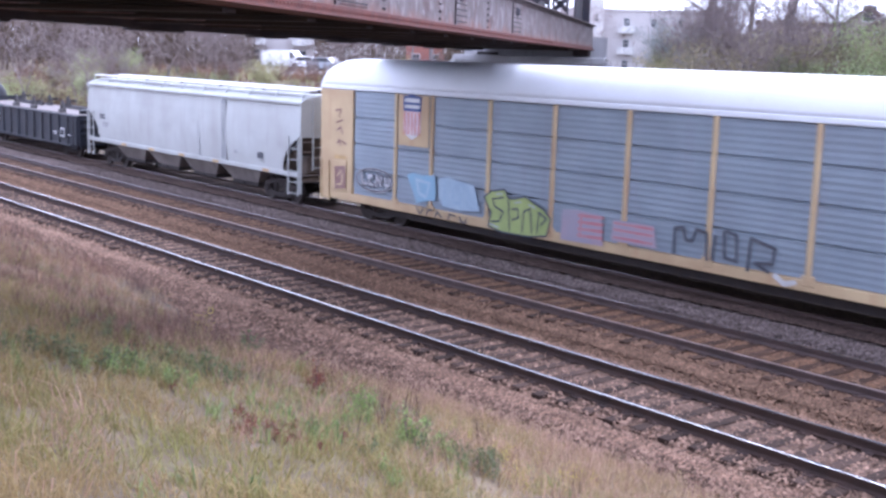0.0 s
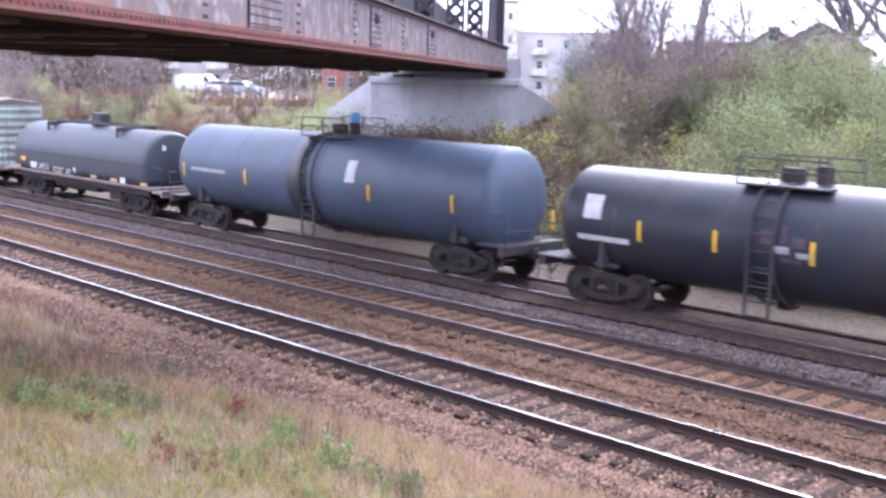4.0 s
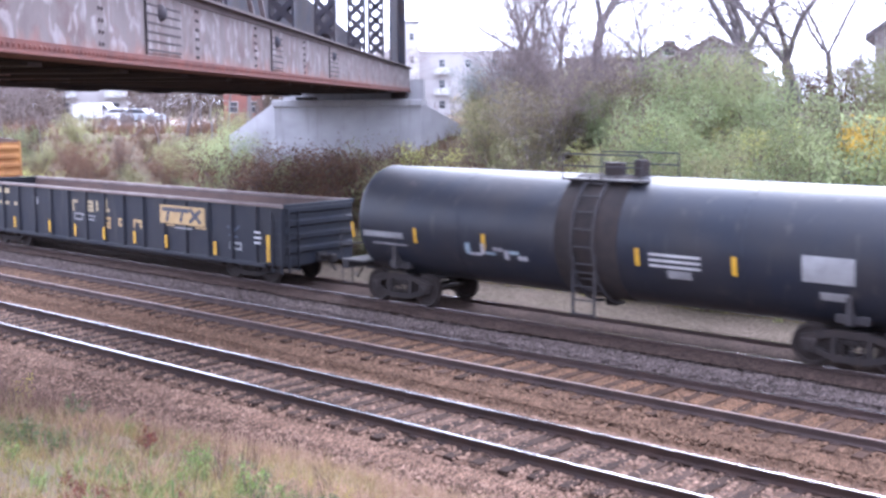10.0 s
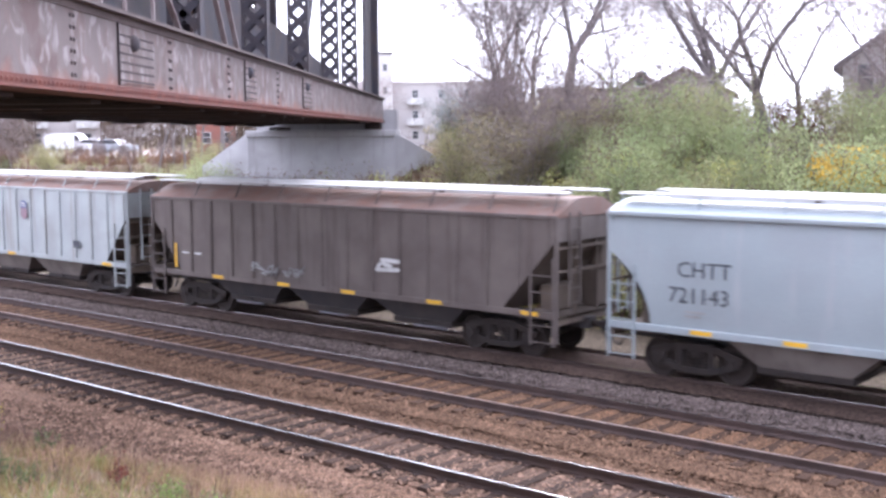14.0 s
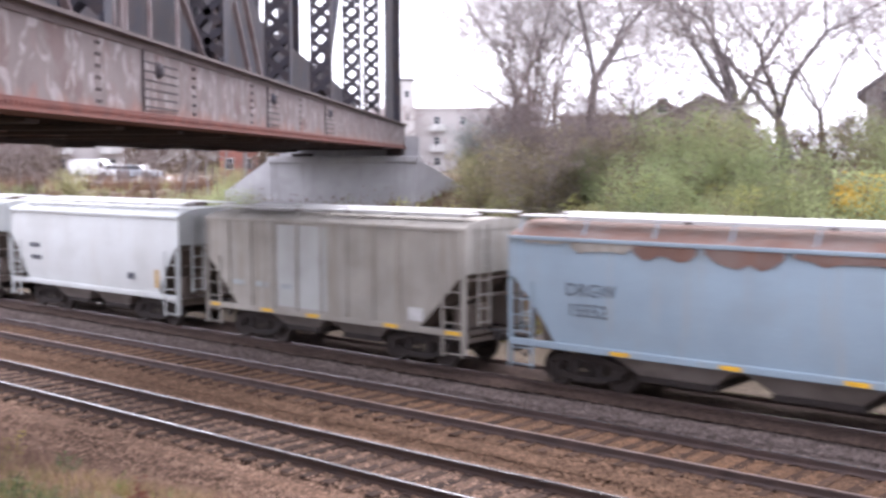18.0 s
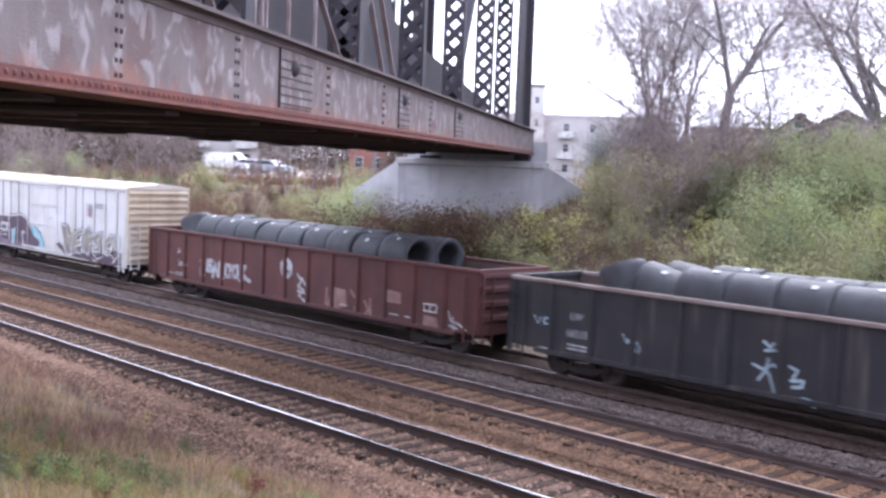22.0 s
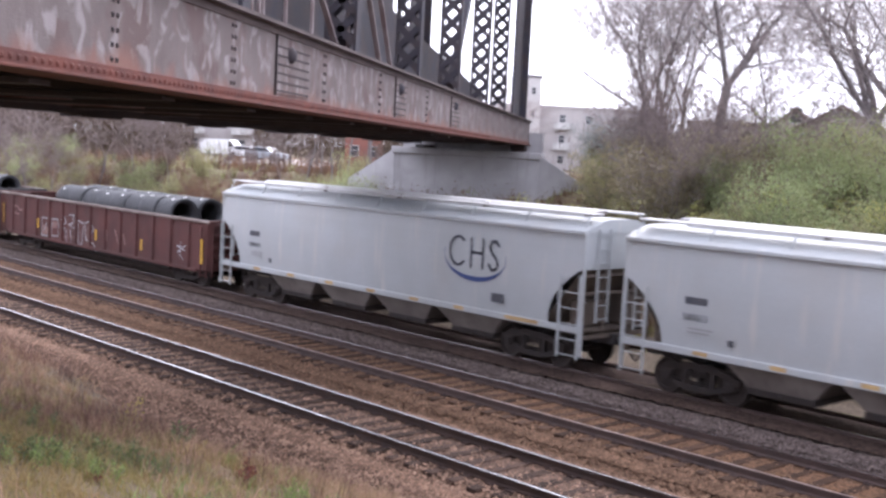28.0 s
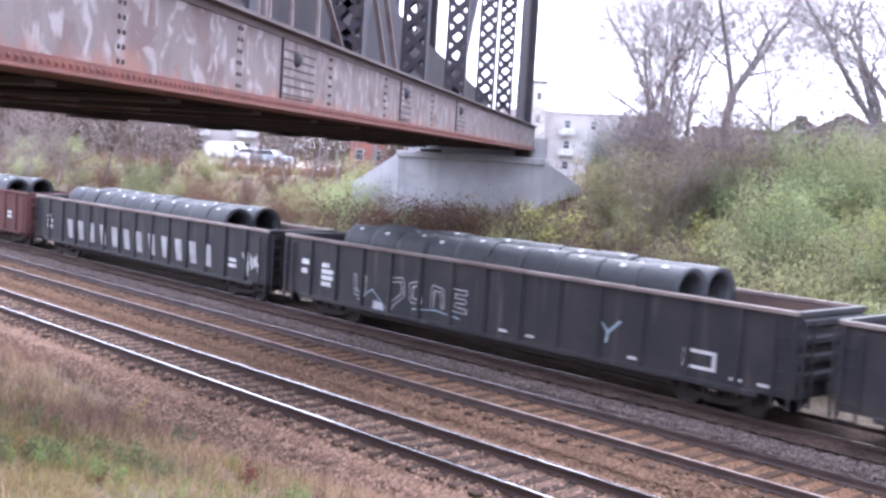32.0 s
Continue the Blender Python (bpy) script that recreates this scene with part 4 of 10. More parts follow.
def plant_banks():
    rnd = random.Random(8)
    green = [shrub("dense yellow-green shrub on the bank", 3.6, 15, 17, 0.05, M["leaf_green"], 1, "shrubs on the bank"),
             shrub("spreading green shrub with thinning leaves", 3.3, 14, 16, 0.05, M["leaf_green"], 2, "shrubs on the bank", 0.65),
             shrub("olive shrub turning yellow on the bank", 3.4, 14, 13, 0.05, M["leaf_olive"], 3, "shrubs on the bank", 0.6)]
    half_bare = [shrub("half-bare shrub with brown withered leaves", 2.8, 15, 9, 0.05, M["leaf_brown"], 4, "shrubs on the bank", 0.6),
             shrub("nearly leafless thorny shrub with grey-brown stems", 3.0, 24, 2, 0.045, M["leaf_brown"], 5, "shrubs on the bank", 0.5),
             shrub("thin shrub with few yellow-green leaves", 2.8, 14, 7, 0.05, M["leaf_olive"], 6, "shrubs on the bank", 0.6)]

    def top_el(az):
        marks_ = ((104, 1.8), (110, 1.9), (114, 2.0), (118, 2.1), (120.5, 1.6), (122.5, 1.2), (124.5, 0.6), (126.5, 0.0), (128, -0.5), (129.5, -1.0), (131, -1.5), (133.5, -1.6), (139, -2.0), (141, -1.5), (144, -0.95), (149, -0.95), (151, -0.5), (153, 0.1), (156, 0.7), (165, 1.0))
        for (a, e), (b, f) in zip(marks_, marks_[1:]):
            if a <= az <= b:
                return e + (f - e) * (az - a) / (b - a)
        return 1.0

    for row, y in enumerate((29.6, 31.4, 33.2, 35.2, 37.2, 39.5, 42.0)):
        x = -8.5 + rnd.random()
        while x > -104:
            xx, yy = x + rnd.gauss(0, 0.4), y + rnd.gauss(0, 0.45)
            az, d = math.degrees(math.atan2(yy, xx)), math.hypot(xx, yy)
            clear = 128.8 < az < 142.6 and d > 42.5 or 131.0 < az < 135.0
            if az < 163 and not clear and az > 101 and rnd.random() < 0.9:
                z = ground_height(xx, yy)
                fit = 5.485 + d * math.tan(radians(top_el(az) + rnd.gauss(-0.3, 0.42))) - z
                left = az > 134
                brown = half_bare if left else half_bare[1:]
                kind = rnd.choice(brown if rnd.random() < (0.9 if left else 0.93 if az > 125.5 else 0.7 if az > 121.5 else 0.25) else green)
                tall = max(0.9, min(fit, (2.3 if left else 3.4) + rnd.gauss(0, 0.35)))
                if row >= 5 and not left:
                    tall = max(1.0, min(fit * 1.05, 5.0))
                put(kind, xx, yy, tall / 3.5, rnd.random() * 6.28)
            x -= 2.1 + rnd.random() * 0.8 if az < 134 else 2.3 + rnd.random()
    brown = half_bare
    for k in range(30):
        ax, ay = toward(131.6 + 0.32 * k + rnd.gauss(0, 0.1), 45.0 + 3.0 * rnd.random())
        deep = math.hypot(ax, ay)
        put(brown[(2, 1, 2, 0, 2)[k % 5] if k < 14 else (0, 1, 2, 0, 1)[k % 5]], ax, ay, (5.485 + deep * math.tan(radians(-2.35 + rnd.gauss(0, 0.25))) - ground_height(ax, ay)) / 3.1, k * 2.3)
    for k in range(26):
        put(half_bare[2] if k < 14 and k % 4 else brown[k % 3], *toward(132.4 + 0.32 * k + rnd.gauss(0, 0.1), 40.6 + 0.12 * k + 2.0 * rnd.random()), 0.42 + 0.14 * rnd.random(), k * 1.9)
    for k, (az, d, s) in enumerate(((142.4, 53, 0.6), (142.9, 57, 0.65), (142.2, 60, 0.6), (141.9, 50, 0.6), (143.3, 52, 0.55), (141.7, 64, 0.6), (140.2, 50.5, 0.55), (138.0, 49.0, 0.5), (135.4, 47.5, 0.62), (133.6, 47.0, 0.68), (141.6, 55.0, 0.6))):
        put((brown + green)[(k * 2 + 1) % 6], *toward(az, d), s * (1.35 if k > 5 else 1.0), k * 1.3)
    for p in green + brown:
        p.matrix_basis = pose(*toward(106 + 2.2 * (green + brown).index(p), 52), ground_height(*toward(106, 52)) - 0.05)
    # the brown thicket between the bridge end and the houses
    dusky = shrub("dusky blue-green shrub behind the thicket", 3.6, 18, 17, 0.055, M["leaf_dusk"], 31, "shrubs on the bank", 0.5, stem="twig")
    dusky.matrix_basis = pose(*toward(128.9, 58), ground_height(*toward(128.9, 58)) - 0.05)
    for k, (az, d, s) in enumerate(((128.4, 60, 0.92), (129.3, 62, 0.88), (127.9, 57, 0.8), (126.2, 62, 0.85), (124.6, 63, 0.8))):
        put(dusky, *toward(az, d), s, k * 2.1)
    faded = shrub("airy shrub with faded tan and olive leaves", 2.9, 13, 7, 0.05, M["leaf_faded"], 33, "shrubs on the bank", 0.6, stem="twig")
    faded.matrix_basis = pose(*toward(125.2, 56), ground_height(*toward(125.2, 56)) - 0.05)
    for k in range(54):
        az, d = 119.6 + 10.2 * rnd.random(), 47 + 13 * rnd.random()
        ax, ay = toward(az, d)
        tall = 5.485 + d * math.tan(radians((1.75 if d > 52 else 1.0) - (0.9 if az > 127.6 else 0.0) + rnd.gauss(0, 0.3))) - ground_height(ax, ay)
        put((faded, half_bare[2], faded)[k % 3], ax, ay, tall / 3.1, k * 2.4)
    lime = shrub("low shrub with fading yellow-green leaves", 2.4, 12, 7, 0.06, M["leaf_lime"], 12, "shrubs on the bank", 0.7)
    lime.matrix_basis = pose(*toward(131.4, 46), ground_height(*toward(131.4, 46)) - 0.05)
    for k, (az, d, s) in enumerate(((131.6, 44, 0.55), (127.6, 43.0, 0.6), (133.2, 45, 0.6), (123.2, 42.5, 0.9), (119.6, 41.5, 1.1), (116.0, 41, 1.0), (152.4, 66, 0.9), (154.2, 69, 1.0), (150.8, 64, 0.8))):
        put(lime, *toward(az, d), s, k * 1.7)
    yel = shrub("shrub with bright yellow autumn leaves", 2.6, 14, 9, 0.085, M["leaf_yellow"], 9, "shrubs on the bank", 0.7, "yellow_shrub")
    yel.matrix_basis = pose(*toward(110.2, 38.0), ground_height(*toward(110.2, 38)) + 0.5)
    put(yel, *toward(108.2, 40.0), 0.8, 2.0)


def plant_trees():
    specs = ((127.7, 57, 14, 21, 0.1, 3, 0.24, 0.5, 0.34), (125.6, 60, 15, 22, 0.03, 3, 0.18, 0.5, 0.3), (123.3, 55, 16, 44, 0.02, 3, 0.34, 0.5, 0.36),
             (120.6, 58, 13, 24, 0.04, 2, 0.13, 0.45, 0.35), (115.4, 52, 15, 61, -0.03, 4, 0.38, 0.62, 0.27), (112.4, 60, 14, 26, 0.02, 3, 0.2, 0.6, 0.3),
             (109.4, 50, 14, 27, 0.0, 3, 0.2, 0.55, 0.3), (106.8, 54, 14, 28, 0.0, 3, 0.24, 0.6, 0.3), (104, 58, 15, 31, 0.0, 3, 0.24, 0.6, 0.3),
             (114.3, 53, 15, 63, 0.05, 3, 0.36, 0.55, 0.24), (111.4, 54, 13, 71, 0.75, 2, 0.26, 0.5, 0.45),
             (133.4, 96, 9, 29, 0.0, 3, 0.12, 0.6, 0.3), (126.8, 59, 13, 83, -0.06, 2, 0.16, 0.45, 0.3), (126.1, 62, 15, 85, 0.1, 3, 0.2, 0.5, 0.28))
    names = ("grey leafless tree with a fan of thin limbs", "tall leafless tree with slender forked limbs", "stout leafless tree with a long leaning limb",
             "slim leafless tree with upright limbs", "large leafless tree with a wide V of limbs", "leafless tree behind green shrubs",
             "leafless tree with fine drooping twigs", "leafless tree with several limbs", "leafless tree at the end of the thicket", "stout leafless tree with a dark forked trunk", "leafless tree leaning far over the shrubs", "small leafless tree beside the pale flats", "leafless tree with a slim bent trunk", "leafless tree with a leaning trunk and rising limbs")
    for (az, d, h, seed, lean, forks, girth, sp, low), label in zip(specs, names):
        t = bare_tree(label, h, seed, lean, forks, girth, spread_=sp, low=low)
        x, y = toward(az, d)
        t.matrix_basis = pose(x, y, ground_height(x, y), 0, 0, seed * 37 % 360 if seed not in (44, 61, 71) else 0)
    thin = bare_tree("thin leafless sapling in the thicket", 7.5, 52, 0.02, 3, 0.07, "sapling", 0.5, 0.3)
    thin2 = bare_tree("dark leafless young tree in the thicket", 8.5, 53, -0.03, 2, 0.1, "sapling", 0.45, 0.35)
    rnd = random.Random(3)
    for k, (az, d) in enumerate(((144.0, 68), (145.2, 64), (143.2, 74), (142.6, 66), (150.6, 76), (152.2, 78), (154, 80), (156, 78),
                                 (158, 82), (141.9, 80), (127.4, 50), (126.4, 52), (122.2, 60), (119.0, 55), (117.6, 62), (113.4, 50), (111, 56), (108.6, 47), (107.6, 49), (109.6, 52), (106.6, 46), (160, 84), (124.6, 50), (125.4, 47), (127.2, 48), (123.0, 48), (126.8, 55), (121.2, 52))):
        put(thin if k % 3 else thin2, *toward(az, d), (0.75 if az > 134 else 0.5) + 0.4 * rnd.random(), rnd.random() * 6.28)
    thin.matrix_basis = pose(*toward(151.4, 84), ground_height(*toward(151.4, 84)))
    thin2.matrix_basis = pose(*toward(157, 86), ground_height(*toward(157, 86)))


def far_woods():
    """The hazy wood behind everything, a tangle of trunks, twigs and last leaves."""
    rs = np.random.RandomState(4)
    n = 52000
    az = np.radians(np.where(rs.rand(n) < 0.75, 133 + 36 * rs.rand(n), 98 + 36 * rs.rand(n)))
    d = 115 + 130 * rs.rand(n) + np.where(az < math.radians(134), 70, 0) + np.where(abs(az - math.radians(145)) < math.radians(4.5), 60, 0)
    x, y = d * np.cos(az), d * np.sin(az)
    top = 3.2 + d * (0.02 + 0.012 * np.array([noise.noise((a * 24, 0.0, 7.0)) for a in az]))
    z = 3.4 + top * rs.rand(n) ** 0.9
    u = rs.normal(0, 1, (n, 3)) * np.array([1, 1, 1.5])
    u /= np.linalg.norm(u, axis=1)[:, None]
    w = np.cross(u, rs.normal(0, 1, (n, 3)))
    w /= np.linalg.norm(w, axis=1)[:, None]
    lng, wid = (0.35 + 1.3 * rs.rand(n))[:, None], (0.03 + 0.09 * rs.rand(n))[:, None]
    p = np.stack([x, y, z], 1)
    v = np.stack([p - u * lng, p + w * wid, p + u * lng, p - w * wid], 1)
    m = 900
    i = rs.randint(0, n, m)
    b = np.stack([x[i], y[i], np.full(m, 3.0)], 1)
    t = b + np.stack([rs.normal(0, 0.6, m), rs.normal(0, 0.6, m), top[i] * 1.05], 1)
    s = np.stack([0.12 * np.sin(az[i]), -0.12 * np.cos(az[i]), np.zeros(m)], 1)
    v = np.concatenate([v, np.stack([b - s, b + s, t + s * 0.2, t - s * 0.2], 1)]).reshape(-1, 3)
    o = 4 * np.arange(n + m)[:, None]
    f = np.concatenate([o + np.array([[0, 1, 2]]), o + np.array([[0, 2, 3]])])
    tagged(new("far_woods", raw("far_woods", v, f, M["wood_haze"])), "distant brownish leafless wood along the horizon", "woods", kind="stuff")


def building(name, label, az, d, width, depth, z1, wall, roof, turn, storeys, bays, first=1.0, gable=0.0, balconies=False, z0=3.3, category="building", win=(1.1, 1.4)):
    """A house or block whose front faces -y of its own space: walls, roof, windows with frames, balconies."""
    x, y = toward(az, d)
    h = z1 - z0
    bd = thing(name, label, category, at=pose(x, y, z0, 0, 0, turn))
    w2 = width / 2
    wm = Mesh()
    if gable:
        wm.plate([(-w2, 0), (w2, 0), (w2, h), (0, h + gable), (-w2, h)], 0, depth)
    else:
        wm.box(-w2, w2, 0, depth, 0, h)
    part("wall", wm, wall, bd)
    rm = Mesh()
    if gable:
        k = gable / w2
        e = 0.45
        rm.plate([(-w2 - e, h - e * k), (0, h + gable), (w2 + e, h - e * k), (w2 + e, h - e * k + 0.3), (0, h + gable + 0.34), (-w2 - e, h - e * k + 0.3)], -0.4, depth + 0.4)
    else:
        rm.box(-w2 - 0.15, w2 + 0.15, -0.15, depth + 0.15, h + 0.003, h + 0.45, 0.04)
    part("roof", rm, roof, bd)
    fr = Mesh().box(-win[0] / 2, win[0] / 2, -0.06, 0.0, 0, 0.09).box(-win[0] / 2, win[0] / 2, -0.06, 0, win[1] - 0.09, win[1]).box(-win[0] / 2, -win[0] / 2 + 0.09, -0.06, 0, 0.09, win[1] - 0.09)
    fr.box(win[0] / 2 - 0.09, win[0] / 2, -0.06, 0, 0.09, win[1] - 0.09).box(-win[0] / 2 + 0.09, win[0] / 2 - 0.09, -0.05, 0, win[1] * 0.52, win[1] * 0.52 + 0.07)
    fd = fr.data("window", M["trim_white"])
    pd = Mesh().box(-win[0] / 2 + 0.09, win[0] / 2 - 0.09, -0.03, 0.01, 0.09, win[1] - 0.09).data("pane", M["window_dark"])
    floor_h = h / storeys
    bal = Mesh().box(-1.3, 1.3, -1.25, 0, -0.16, 0).box(-1.3, 1.3, -1.25, -1.19, 0.0, 1.0).box(-1.3, -1.24, -1.19, 0, 0, 1.0).box(1.24, 1.3, -1.19, 0, 0, 1.0)
    bdta = bal.data("balcony", M["trim_white"])
    for s in range(storeys):
        for b in range(bays):
            bx = -w2 + (b + 0.5) * width / bays
            zz = s * floor_h + first
            wd = part("window", fd, None, bd, at=pose(bx, -0.002, zz))
            part("pane", pd, None, wd)
            if balconies and s > 0 and b % 2 == 0:
                part("balcony", bdta, None, bd, at=pose(bx, -0.002, s * floor_h + 0.1))
    if gable:
        wd = part("window", fd, None, bd, at=pose(0, -0.002, h + gable * 0.2))
        part("pane", pd, None, wd)
    return bd


def vehicle(label, az, d, turn, paint, van=True, z=None):
    x, y = toward(az, d)
    ve = thing("van" if van else "car", label, "van" if van else "car", "parked vehicles in the lot", at=pose(x, y, 3.65, 0, 0, turn))
    if van:
        out = [(-2.6, 0.35), (2.5, 0.35), (2.6, 0.95), (2.0, 1.15), (1.35, 1.95), (1.1, 2.05), (-2.5, 2.05), (-2.6, 1.9)]
        glass = [(1.05, 1.25), (1.85, 1.2), (1.3, 1.85), (1.05, 1.88)]
    else:
        out = [(-2.2, 0.3), (2.2, 0.3), (2.25, 0.75), (1.15, 0.92), (0.45, 1.42), (-1.15, 1.45), (-1.85, 0.98), (-2.25, 0.9)]
        glass = [(-1.6, 0.98), (0.95, 0.95), (0.4, 1.33), (-1.1, 1.36)]
    part("body", Mesh().plate(out, -0.88, 0.88), paint, ve)
    for sy in (-0.886, 0.874):
        part("side_glass", Mesh().plate(glass, sy, sy + 0.012), M["window_dark"], ve)
    for wx in (-1.5, 1.5):
        for sy in (-0.92, 0.7):
            wh = part("wheel", Mesh().lathe([(0, 0.0), (0, 0.3), (0.04, 0.33), (0.18, 0.33), (0.22, 0.3), (0.22, 0)], 14), M["tyre"], ve, at=pose(wx, sy, 0.33))
            part("hub", Mesh().lathe([(-0.01, 0), (-0.01, 0.16), (0.01, 0.18)], 10), M["car_grey"], wh)
    return ve


def weed(label, height, stems, leaf, seed, size=0.05, each=5):
    """A leafy weed: thin stalks with leaves along them."""
    rs, rnd = np.random.RandomState(seed), random.Random(seed)
    wd = thing("weed", label, "weed", "weeds on the bank")
    st, spots = Mesh(), []
    for k in range(stems):
        a = rnd.random() * 6.28
        top = Vector((math.cos(a) * height * 0.5 * rnd.random(), math.sin(a) * height * 0.5 * rnd.random(), height * (0.45 + 0.6 * rnd.random())))
        st.tube((0, 0, -0.05), top, 0.006, 4, 0.002, caps=False)
        spots += [tuple(top * f) for f in (0.35, 0.5, 0.65, 0.8, 0.92, 1.0)]
    tagged(part("stalk", st, M["stem"], wd, fix=False), kind="stuff")
    v, f = leaf_cloud(rs, spots, each, size, 0.045)
    tagged(part("leafage", raw("leafage", v, f, leaf), leaf, wd), kind="stuff")
    return wd


plant_banks()
plant_trees()
far_woods()
building("apartment_block", "pale apartment block with balconies behind the bridge end", 130.6, 190, 26, 14, 13.6, M["pale_render"], M["pale_render"], 40, 3, 6, balconies=True, z0=3.5)
building("stair_tower", "slim pale tower beside the apartment block", 132.75, 188, 2.2, 2.2, 18.3, M["white_wall"], M["roof_grey"], 40, 4, 1, z0=3.5, category="tower", win=(0.8, 1.2))
building("apartment_house", "pale flats with white balconies beyond the parking lot", 148.3, 150, 9, 10, 12.5, M["pale_render"], M["roof_grey"], 57, 3, 3, balconies=True, z0=3.4)
building("brick_building", "low red brick building beyond the parking lot", 141.1, 140, 4.6, 9, 8.6, M["red_brick"], M["roof_grey"], 52, 2, 2, z0=3.4)
building("white_building", "white low building beside the red brick one", 139.0, 150, 9, 9, 7.4, M["white_wall"], M["roof_grey"], 48, 1, 3, z0=3.4)
building("gabled_house", "house with a brown gabled roof behind the shrubs", 118.0, 100, 8, 10, 8.6, M["tan_wall"], M["roof_brown"], 25, 2, 3, gable=2.1, z0=3.8, category="house")
building("dormer_house", "smaller brown gabled house next to the larger one", 120.1, 104, 3.6, 8, 9.2, M["tan_wall"], M["roof_brown"], 25, 2, 1, gable=1.3, z0=3.8, category="house")
building("long_building", "long low building with a flat brown roof", 122.3, 112, 11, 8, 9.3, M["tan_wall"], M["roof_brown"], 30, 2, 5, z0=3.8)
building("pale_house", "pale house with tall windows and a dark gable roof", 105.6, 62, 11, 12, 8.8, M["white_wall"], M["roof_grey"], 17, 2, 5, gable=3.9, z0=3.8, category="house", win=(0.9, 1.6))
for spec in (("white panel van parked in the lot", 148.0, 134, 30, M["van_white"], True),
             ("white car parked in the lot", 146.8, 130, 40, M["van_white"], False), ("grey car parked behind the shrubs", 145.9, 122, 20, M["car_grey"], False)):
    vehicle(*spec)
lot = Mesh()
lot.plate([toward(a, d) for a, d in ((142.5, 104), (149.6, 104), (149.6, 140), (142.5, 140))], 0, 0.3)
lot.v = [(x, z, 3.35 + y) for x, y, z in lot.v]
tagged(part("parking_lot", lot, M["asphalt"]), "pale concrete parking lot behind the shrubs", "parking lot", kind="structure")
px, py = toward(140.8, 78)
pole = thing("utility_pole", "weathered wooden utility pole beside the lot", "pole", at=pose(px, py, ground_height(px, py)))
part("shaft", Mesh().tube((0, 0, -0.3), (0, 0, 9.0), 0.16, 10, 0.11), M["bark"], pole)
part("crossarm", Mesh().box(-1.1, 1.1, -0.17, -0.05, 8.2, 8.35, 0.01), M["bark"], pole)
rw = random.Random(12)
weeds = [weed("bright green leafy weed among dry grass", 0.5, 9, M["weed_green"], 1, 0.026, 4), weed("rust-red withered weed on the bank", 0.4, 8, M["rust_leaf"], 2, 0.026, 4),
         weed("dark green weed with broad leaves", 0.45, 8, M["weed_dark"], 3, 0.028, 4), weed("yellow-flowering tall weed on the bank", 0.6, 7, M["goldenrod"], 4, 0.018, 4)]
for wx, wy, kind, size in (
              (-10.0, 7.6, 0, 0.8), (-9.2, 7.5, 0, 0.7), (-10.7, 8.5, 2, 0.7), (-8.5, 7.9, 2, 0.8), (-8.7, 7.8, 2, 0.6), (-7.7, 5.5, 0, 0.6), (-8.7, 5.3, 1, 0.6), (-8.7, 5.6, 1, 0.6), (-9.5, 6.3, 1, 0.5),
              (-12.3, 6.4, 2, 0.8), (-11.0, 5.5, 2, 0.7), (-10.5, 5.5, 0, 0.6), (-12.3, 5.7, 0, 0.5), (-14.0, 5.9, 2, 0.8), (-14.7, 6.3, 2, 0.6), (-14.7, 8.7, 3, 0.5), (-8.7, 9.0, 3, 0.6), (-10.0, 9.2, 3, 0.5),
              (-8.0, 8.1, 3, 0.5), (-10.8, 3.9, 2, 0.7), (-10.3, 3.5, 0, 0.6), (-9.6, 6.5, 0, 0.5), (-10.9, 6.9, 2, 0.5), (-9.2, 5.3, 0, 0.4), (-11.5, 8.6, 0, 0.8), (-9.5, 7.5, 0, 0.8), (-9.3, 7.9, 2, 0.7),
              (-9.2, 8.4, 3, 0.6), (-9.2, 5.7, 1, 0.7), (-8.7, 5.7, 1, 0.6), (-12.2, 6.3, 2, 0.9), (-14.4, 8.5, 3, 0.5), (-9.2, 9.4, 3, 0.5), (-8.6, 6.2, 2, 0.6), (-10.8, 4.3, 2, 0.8), (-10.5, 4.5, 0, 0.7),
              (-10.3, 5.0, 1, 0.6), (-11.2, 4.9, 2, 0.8), (-10.6, 5.1, 0, 0.6)):
    for j in range(3):
        ax, ay = wx + rw.gauss(0, 0.3), wy + rw.gauss(0, 0.3)
        put(weeds[kind], ax, ay, size * rw.uniform(0.55, 0.95), rw.random() * 6.28, 0.0)
for k, p in enumerate(weeds):
    wx, wy = -9.5 - 3.1 * k, 7.6 + 0.8 * k
    p.matrix_basis = pose(wx, wy, ground_height(wx, wy))

